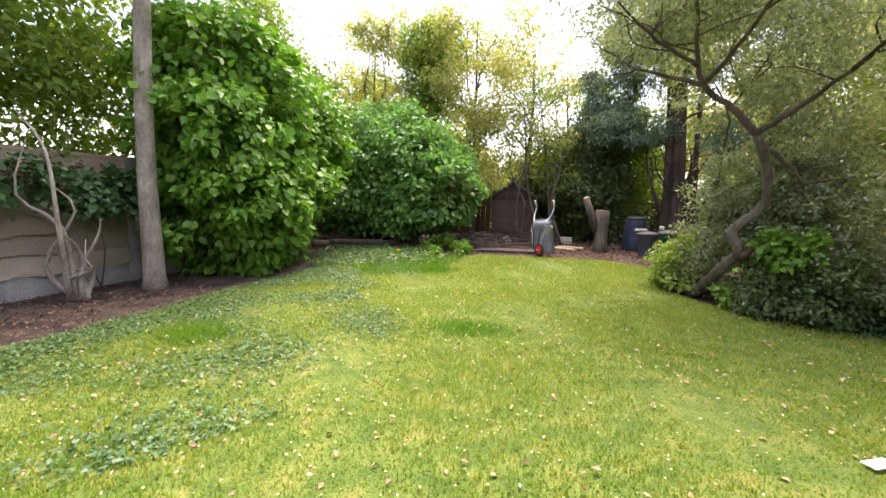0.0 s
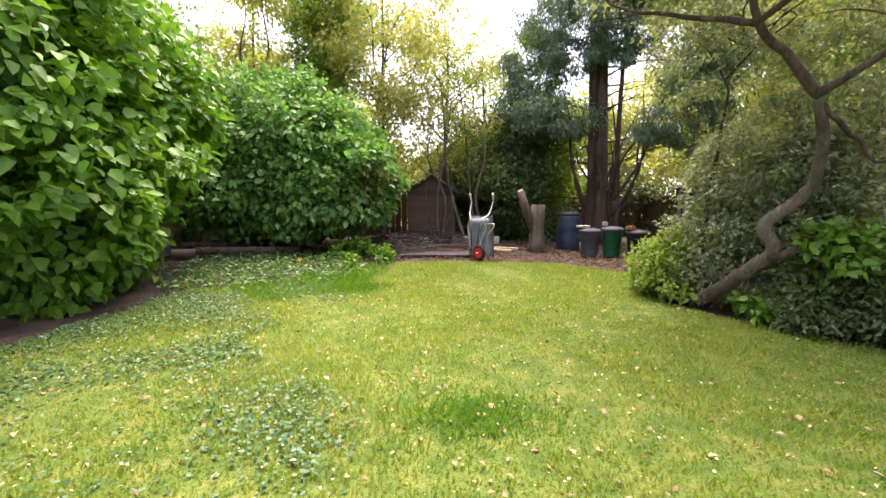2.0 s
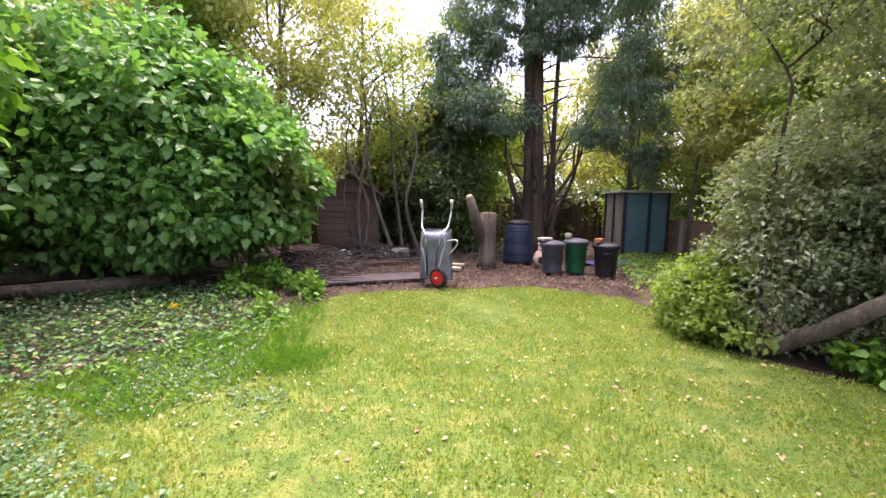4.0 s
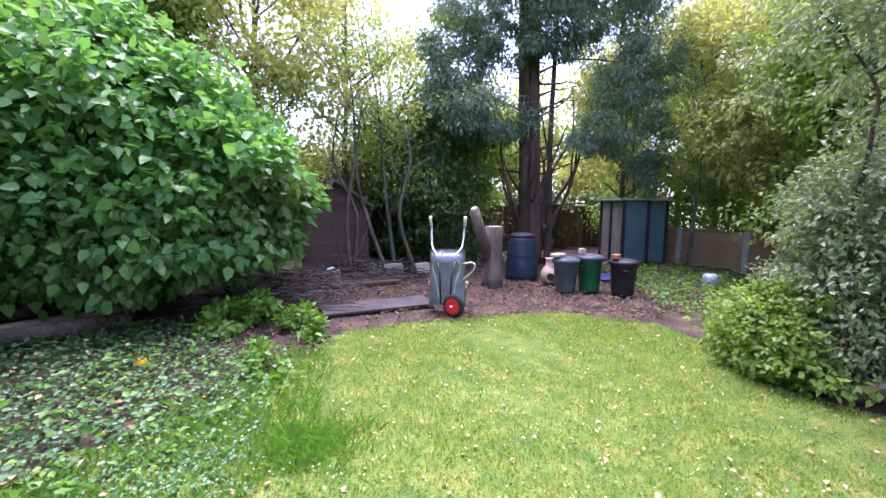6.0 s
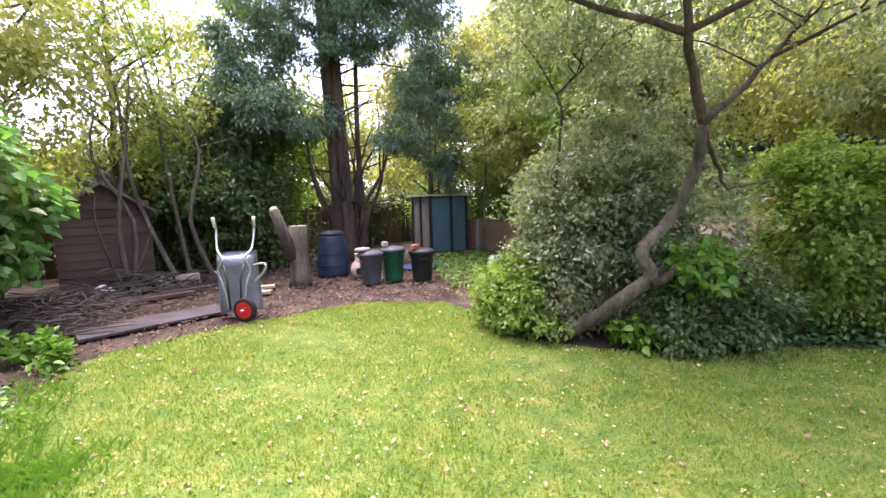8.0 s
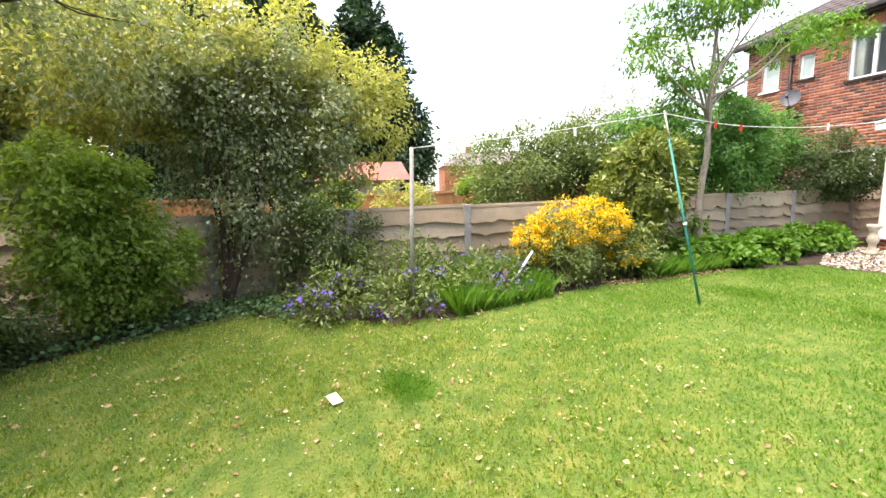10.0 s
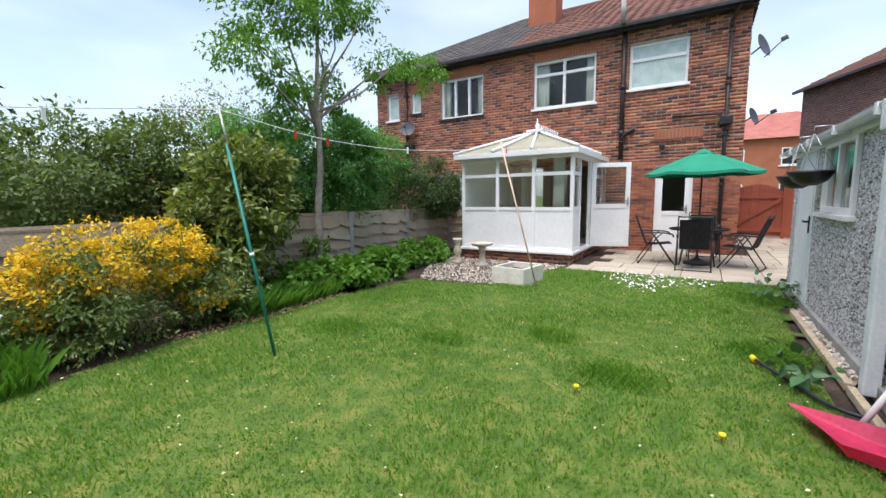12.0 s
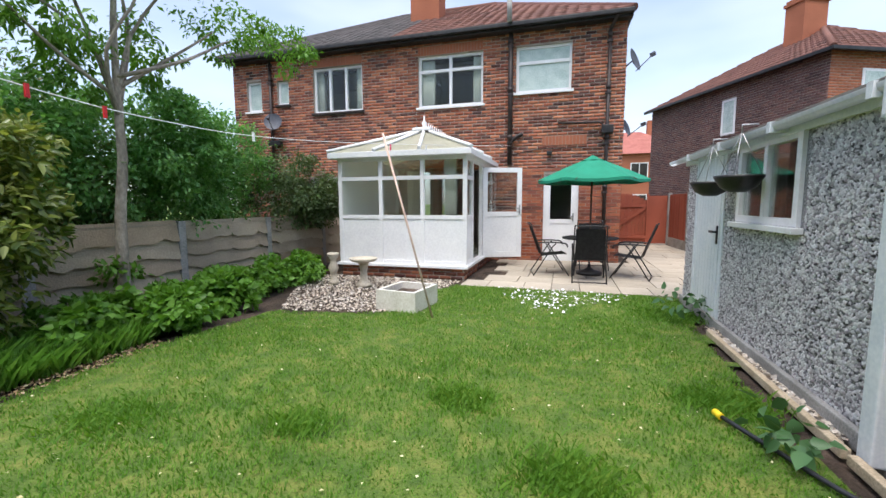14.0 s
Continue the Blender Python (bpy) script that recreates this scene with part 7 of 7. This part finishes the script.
# low border plants along the fence
rngp = random.Random(9)
for i in range(16):
    y = 4.0 + i * 0.29
    x = -4.35 + rngp.uniform(-0.35, 0.3) + (0.3 if y < 6 else 0.0)
    r = rngp.uniform(0.25, 0.4)
    plant("border_plant", "leafy bright green border plant", "plant", (x, y, 0), [crown("leaves", [(x, y, 0.2, r, r, 0.24)], 620, 0.085, 200 + i, 20, 0.28, True, 0.2, 0.4, slim=0.8)], "lf_fresh", group="border plants along the fence")
stuff("grass_tuft", blades("grass_tuft", 5000, (-4.6, -3.6, 3.0, 4.6), 0.25, 62, [(-4.6, 3), (-3.65, 3), (-3.7, 4.6), (-4.6, 4.6)], 0.8, 0.008), M["tuft"], "long grass in the border by the fence", "grass")
stuff("soil_edge", flecks("soil_edge", 900, [(-3.75, 2.2), (-3.5, 2.2), (-3.5, 4.6), (-3.75, 4.6)], 0.03, 16, 0.012), M["litter"], "strip of bare soil along the lawn edge", "soil")
bl = [(1.6, 6.9, 0.15, 0.2, 0.25, 0.18), (1.55, 4.15, 0.1, 0.2, 0.25, 0.12)]
plant("weed", "broad-leaved weeds at the foot of the garage", "weed", (1.6, 6.9, 0), [crown("leaves", bl, 60, 0.1, 230, 14, 0.4, True, 0.2, 0.3, slim=0.7)], "lf_ivy")

# ground cover at the shaded back edge
IVY = [(2.3, -7.7), (2.6, -7.0), (3.3, -6.6), (4.4, -6.3), (5.2, -7.5), (5.4, -9.2), (3.4, -9.4), (2.9, -8.4)]
rngi = np.random.default_rng(240)
xy = np.stack([rngi.uniform(1.7, 5.4, 15000), rngi.uniform(-9.5, -5.8, 15000)], 1)
edge = rngi.normal(size=(len(xy), 2)) * 0.16
xy = xy[in_poly(xy[:, 0] + edge[:, 0], xy[:, 1] + edge[:, 1], IVY)]
pos = np.column_stack([xy, ground_z(xy[:, 0], xy[:, 1]) + rngi.uniform(0.0, 0.11, len(xy))])
s = rngi.uniform(0.02, 0.055, len(xy))
stuff("ground_ivy", leaf_mesh("ground_ivy", pos, rngi.normal(size=(len(xy), 3)) * np.array([1, 1, 0.2]), rngi.normal(size=(len(xy), 3)) * 0.4 + np.array([0, 0, 1]), s, s * 0.8, True), M["lf_ivy"], "dark green ground ivy in the shade of the shrub", "ground cover")
stuff("dead_leaves", flecks("dead_leaves", 350, IVY, 0.045, 241, 0.1), M["litter"], "dry leaves caught in the ground ivy", "leaves")
stuff("weeds", flecks("weeds", 900, [(2.0, -7.4), (2.5, -6.6), (3.4, -6.2), (4.4, -6.0), (4.6, -7.4), (3.0, -8.6)], 0.06, 242, 0.12), M["lf_fresh"], "fresh green weeds among the ground ivy", "weeds")
stuff("grass_tuft", blades("grass_tuft", 4200, (1.7, 3.6, -8.2, -5.6), 0.11, 243, [(1.75, -7.7), (2.1, -6.4), (2.9, -5.7), (3.6, -6.3), (2.6, -7.6), (2.1, -8.2)], 0.9, 0.005), M["tuft"], "longer grass at the ragged edge of the lawn", "grass")
xy = np.stack([rngi.uniform(-4.9, -2.2, 9000), rngi.uniform(-5.1, -1.9, 9000)], 1)
edge = rngi.normal(size=(len(xy), 2)) * 0.07
xy = xy[in_poly(xy[:, 0] + edge[:, 0], xy[:, 1] + edge[:, 1], [(-2.3, -4.7), (-3.35, -3.75), (-3.95, -2.5), (-3.5, -1.9), (-4.8, -1.9), (-4.8, -4.2), (-3.2, -5.0)])]
pos = np.column_stack([xy, rngi.uniform(0.0, 0.13, len(xy))])
s = rngi.uniform(0.03, 0.06, len(xy))
stuff("ground_ivy", leaf_mesh("ground_ivy", pos, rngi.normal(size=(len(xy), 3)) * np.array([1, 1, 0.2]), rngi.normal(size=(len(xy), 3)) * 0.4 + np.array([0, 0, 1]), s, s * 0.8, True), M["lf_ivy"], "ground ivy along the shaded foot of the shrubs", "ground cover")
xy = np.stack([rngi.uniform(-6.5, -2.3, 6000), rngi.uniform(-11.3, -7.2, 6000)], 1)
xy = xy[in_poly(xy[:, 0], xy[:, 1], [(-3.2, -7.4), (-2.6, -8.0), (-3.6, -9.6), (-4.2, -11.2), (-6.4, -11.0), (-6, -7.6)])]
pos = np.column_stack([xy, ground_z(xy[:, 0], xy[:, 1]) + rngi.uniform(0.0, 0.12, len(xy))])
s = rngi.uniform(0.03, 0.07, len(xy))
stuff("ground_ivy", leaf_mesh("ground_ivy", pos, rngi.normal(size=(len(xy), 3)) * np.array([1, 1, 0.2]), rngi.normal(size=(len(xy), 3)) * 0.4 + np.array([0, 0, 1]), s, s * 0.7, True), M["lf_fresh"], "pale green weeds spreading over bare ground", "ground cover")
for x, y, z, r in ((2.0, -8.75, 0.22, 0.2), (1.9, -8.4, 0.15, 0.2), (2.35, -7.7, 0.15, 0.25)):
    plant("weed", "fresh green weed growing through the litter", "weed", (x, y, 0), [crown("leaves", [(x, y, z, r, r, 0.14)], 180, 0.08, int(-y * 100), 10, 0.35, True, 0.1, 0.4, slim=0.6)], "lf_fresh")
plant("dandelion", "yellow dandelion in the ground ivy", "flower", (3.3, -7.9, 0), [crown("leaves", [(3.3, -7.9, 0.2, 0.03, 0.03, 0.015)], 30, 0.03, 250, 4, 0.4)], "lf_gold")


# ---- the tall trees at the back ----
def conifer(x, y):
    t = thing("conifer", "tall grey-green cypress with several dark trunks", "tree", (x, y, GZ))
    for i, (dx, dy, r) in enumerate(((0, 0, 0.27), (0.24, 0.12, 0.15), (-0.4, 0.1, 0.09), (0.1, -0.25, 0.12))):
        part("trunk", T(smooth_line([(x + dx, y + dy, GZ - 0.05), (x + dx * 1.1, y + dy, 1.2), (x + dx * 1.1 + 0.05, y + dy, 3.0), (x + dx * 1.4 + 0.1, y + dy * 1.3, 6.0), (x + dx * 1.6, y + dy, 9)], 3), [r * 1.25] + [r * (1 - 0.06 * k) for k in range(12)], 12), M["barkdark"], t)
    rng = random.Random(7)
    for i in range(26):
        a, z = rng.uniform(0, 6.28), rng.uniform(1.0, 5)
        ln = rng.uniform(0.9, 2.0)
        part("limb", limbs((x, y, z), [(x + math.cos(a) * ln, y + math.sin(a) * ln, z + rng.uniform(-0.2, 0.7))], 0.03, 300 + i, 0.25, 5)[0], M["barkdark"], t)
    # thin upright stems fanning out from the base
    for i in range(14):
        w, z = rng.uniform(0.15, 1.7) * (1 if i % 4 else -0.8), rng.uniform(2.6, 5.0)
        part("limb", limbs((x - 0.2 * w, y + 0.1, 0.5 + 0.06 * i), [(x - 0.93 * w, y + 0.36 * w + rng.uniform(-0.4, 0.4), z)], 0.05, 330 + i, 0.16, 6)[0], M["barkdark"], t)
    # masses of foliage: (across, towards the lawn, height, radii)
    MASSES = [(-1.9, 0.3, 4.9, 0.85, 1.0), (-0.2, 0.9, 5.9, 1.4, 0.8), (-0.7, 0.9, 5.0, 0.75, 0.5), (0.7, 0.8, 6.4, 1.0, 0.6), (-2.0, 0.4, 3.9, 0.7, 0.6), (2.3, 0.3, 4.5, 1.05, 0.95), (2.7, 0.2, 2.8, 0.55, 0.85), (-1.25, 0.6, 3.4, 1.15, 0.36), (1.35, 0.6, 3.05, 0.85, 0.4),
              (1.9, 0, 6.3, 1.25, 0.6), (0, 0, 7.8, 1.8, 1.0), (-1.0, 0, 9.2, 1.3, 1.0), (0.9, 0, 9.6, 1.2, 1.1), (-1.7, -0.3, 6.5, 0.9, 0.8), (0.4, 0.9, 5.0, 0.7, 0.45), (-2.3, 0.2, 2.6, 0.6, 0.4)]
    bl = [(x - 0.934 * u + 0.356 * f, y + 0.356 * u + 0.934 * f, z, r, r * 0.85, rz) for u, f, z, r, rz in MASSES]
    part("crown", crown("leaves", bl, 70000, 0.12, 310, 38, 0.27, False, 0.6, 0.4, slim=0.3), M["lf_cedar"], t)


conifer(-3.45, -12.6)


def woodland(x, y, h, seed, leafm, label, n=9000, r=1.4, trunk=0.09, lean=0.3, z0=1.6):
    rng = random.Random(seed)
    t = thing("tree", label, "tree", (x, y, GZ if y < -8 else 0))
    lx, ly = rng.uniform(-lean, lean), rng.uniform(-lean, lean)
    pts = [(x, y, 0), (x + lx * 0.3, y + ly * 0.3, h * 0.3), (x + lx, y + ly, h * 0.6), (x + lx * 1.4, y + ly, h * 0.95)]
    q = smooth_line(pts, 3, 0.02, rng)
    part("trunk", T(q, [trunk * (1 - 0.8 * k / (len(q) - 1)) for k in range(len(q))], 8), M["bark"], t)
    bl = []
    for i in range(14):
        a, z = rng.uniform(0, 6.28), rng.uniform(z0, h)
        rr = rng.uniform(0.3, r)
        tip = (x + lx * z / h + math.cos(a) * rr, y + ly * z / h + math.sin(a) * rr, z)
        bl.append((*tip, 0.9, 0.9, 0.7))
        part("limb", limbs((x + lx * 0.7 * z / h, y + ly * 0.7 * z / h, z * 0.65), [tip], trunk * 0.4, seed * 10 + i, 0.3, 5)[0], M["bark"], t)
    part("crown", crown("leaves", bl, int(n * 1.6), 0.12, seed, 30, 0.3, False, 0.35, 0.6, slim=0.55), M[leafm], t)


WOODS = [(0.9, -13.6, 6.5, "lf_yellow", 2500), (2.6, -13.2, 7.5, "lf_yellow", 6000), (-0.6, -14.2, 6.0, "lf_lime", 2000), (0.1, -14.6, 3.2, "lf_dark", 6000), (-1.2, -13.6, 3.4, "lf_dark", 8000),
         (-2.0, -14.4, 4.0, "lf_lime", 6000), (-6.8, -13.2, 6.5, "lf_yellow", 6500), (-8.2, -11.4, 6.8, "lf_yellow", 7500), (-7.6, -9.4, 6.2, "lf_yellow", 7000), (-6.8, -7.8, 5.0, "lf_lime", 6000),
         (4.2, -13.6, 7.0, "lf_lime", 9000), (6.2, -12.6, 7.0, "lf_yellow", 9000), (-9.4, -13.6, 7.5, "lf_lime", 9000), (7.6, -9.2, 7.0, "lf_lime", 9000), (-6.4, -6.4, 4.6, "lf_holly", 9000)]
for i, (x, y, h, lm, n) in enumerate(WOODS):
    words = {"lf_yellow": "airy spring tree with yellow-green leaves", "lf_lime": "thin woodland tree with light green leaves", "lf_dark": "dark evergreen woodland shrub with small leaves", "lf_holly": "grey-green glossy evergreen tree"}[lm]
    woodland(x, y, h, 400 + i, lm, words, n, 1.5 if h > 5 else 0.9, 0.09 if h > 5 else 0.05, z0=2.2 if h > 5 else 0.5)
blobs = [(x, -16.0 + 0.4 * math.sin(x * 2), 1.0 + 0.25 * math.sin(x * 3), 1.1, 0.6, 1.1) for x in np.arange(-11, 9.5, 1.3)]
plant("hedge", "dark tangled hedge closing the back of the garden", "hedge", (0, -16, GZ), [crown("leaves", blobs, 26000, 0.16, 450, 40, 0.3, False, 0.2, 0.5)], "lf_dark", [("stem", T([(x, -16, 0), (x + 0.1, -16, 1.6)], [0.04, 0.02], 6)) for x in np.arange(-11, 9.5, 1.3)], "barkdark")
bf = thing("fence", "dark old plank fence at the back boundary", "fence", (-8.5, -15.2, GZ))
for i in range(70):
    part("slat", B((-8.5 + i * 0.2, -8.5 + i * 0.2 + 0.17, -15.22, -15.2, GZ, GZ + 1.35)), M["oldwood"], bf)
for x in np.arange(-8.5, 5.6, 2.33):
    part("post", B((x - 0.05, x + 0.05, -15.3, -15.23, GZ, GZ + 1.45)), M["oldwood"], bf)
part("rail", B((-8.5, 5.5, -15.26, -15.222, GZ + 1.1, GZ + 1.2)), M["oldwood"], bf)


def spire(x, y, h, r, seed, n, label):
    t = thing("conifer", label, "tree", (x, y, 0))
    part("trunk", T([(x, y, 0), (x, y, h * 0.9)], [0.3, 0.05], 8), M["barkdark"], t)
    bl = []
    for k in range(14):
        z = h * (0.04 + 0.94 * k / 13)
        rr = r * min(1.0, 1.35 * (1 - z / h) ** 0.6)
        for j in range(3):
            a = k * 2.4 + j * 2.1
            bl.append((x + math.cos(a) * rr * 0.5, y + math.sin(a) * rr * 0.5, z, rr * 0.6, rr * 0.6, h * 0.07))
    part("crown", crown("leaves", bl, n * 2, 0.34, seed, 34, 0.26, False, 0.2, 0.15, slim=0.5), M["lf_cypress"], t)


spire(-23, 1.5, 12, 3.2, 501, 16000, "tall dense dark green cypress")
spire(-22.5, -2.5, 13, 3.0, 502, 16000, "tall dense dark green cypress")
spire(-21.5, -7, 12, 3.0, 503, 12000, "tall dense dark green cypress")
for i, (x, y, r, z) in enumerate(((-8.6, 0.3, 0.7, 0.9), (-8.3, -1.6, 0.8, 1.0), (-8.2, 2.2, 0.6, 1.0), (-12, 4, 1.4, 1.6), (-13, 9, 1.8, 2.0), (-12, 13, 1.6, 2.0))):
    plant("shrub", "shrub in the neighbouring garden", "shrub", (x, y, 0), [crown("leaves", [(x, y, z, r, r, z * 0.8)], 3500, 0.09, 520 + i, 50, 0.25, False, 0.2, 0.4)], ("lf_yellow", "lf_lime", "lf_lime", "lf_hedge", "lf_lime", "lf_hedge")[i], stems_of((x, y, 0), [(x, y + 0.1, z)], 0.03, 30 + i))

# woods beyond the back boundary
for i, (x, y, h) in enumerate(((-11, -19, 7), (-7, -20, 8), (-3, -19.5, 4.5), (1, -20, 3.6), (5, -19, 6), (9, -18, 8), (-13, -14, 7), (-12.5, -9, 6.5), (11, -12, 7))):
    t = thing("tree", "broad woodland tree beyond the back boundary", "tree", (x, y, 0))
    part("trunk", T([(x, y, -0.05), (x, y, h * 0.7)], [0.16, 0.06], 8), M["bark"], t)
    part("crown", crown("leaves", [(x, y, h * 0.62, 2.1, 1.6, h * 0.3), (x + 0.8, y + 0.4, h * 0.42, 1.8, 1.4, h * 0.25), (x - 1.0, y + 0.2, h * 0.4, 1.6, 1.3, h * 0.24)], 7000, 0.2, 600 + i, 60, 0.22, False, 0.3, 0.4, slim=0.6), M[("lf_lime", "lf_yellow", "lf_lime")[i % 3]], t)

# rough boarding and undergrowth behind the shed
plank_fence("fence", "old brown waney-board fence behind the shed", -7.0, -13.0, -6.4, 0.8, M["fencebrown"], 1.6, 1, 0.0, 4, GZ, 8)
blobs = [(-7.9, y, 1.2 + 0.3 * math.sin(y * 2), 0.7, 0.9, 1.1) for y in np.arange(-14.5, -5.2, 1.2)]
plant("hedge", "light green hedge behind the rough fence", "hedge", (-7.9, -9.5, GZ), [crown("leaves", blobs, 14000, 0.1, 451, 50, 0.25, False, 0.2, 0.5)], "lf_lime", [("stem", T([(-7.9, y, 0), (-7.85, y + 0.1, 1.7)], [0.04, 0.02], 6)) for y in np.arange(-14.5, -5.2, 1.2)], "barkdark")
rngl = random.Random(91)
for k, (bx, by, tx, ty, tz) in enumerate(((0.25, -12.0, 1.0, -12.4, 4.6), (0.0, -12.4, 0.6, -12.6, 5.0), (-0.3, -11.8, 0.1, -12.2, 3.4), (-5.9, -12.4, -6.3, -12.2, 4.2), (-6.3, -10.6, -5.9, -10.4, 3.8))):
    sp = thing("sapling", "thin leaning sapling with few leaves", "sapling", (bx, by, GZ))
    part("stem", limbs((bx, by, GZ - 0.05), [(tx, ty, tz)], 0.05, 900 + k, 0.12, 7, 5)[0], M["bark"], sp)
    for j in range(7):
        f = rngl.uniform(0.35, 0.95)
        p = Vector((bx, by, GZ)).lerp(Vector((tx, ty, tz)), f)
        q = p + Vector((rngl.uniform(-0.8, 0.8), rngl.uniform(-0.5, 0.5), rngl.uniform(0.1, 0.9)))
        part("twig", limbs(tuple(p), [tuple(q)], 0.015, 910 + 10 * k + j, 0.3, 5)[0], M["bark"], sp)
    part("foliage", crown("leaves", [(tx, ty, tz - 0.3, 0.7, 0.6, 0.6), (tx * 0.6 + bx * 0.4, ty, tz * 0.6, 0.6, 0.5, 0.5)], 420, 0.075, 960 + k, 24, 0.3, False, 0.3, 0.5, slim=0.6), M["lf_lime"], sp)

# thin bare stems before the hut
sap = thing("sapling", "bare twisted sapling in front of the hut", "sapling", (0.95, -12.0, GZ))
for i, tip in enumerate(((1.15, -12.0, 3.2), (0.7, -11.9, 3.6), (1.3, -12.0, 1.7), (0.55, -11.9, 1.5))):
    part("stem", limbs((0.95 + 0.04 * i, -12.0, GZ - 0.03), [tip], 0.05 if i < 2 else 0.025, 700 + i, 0.18)[0], M["bark"], sap)
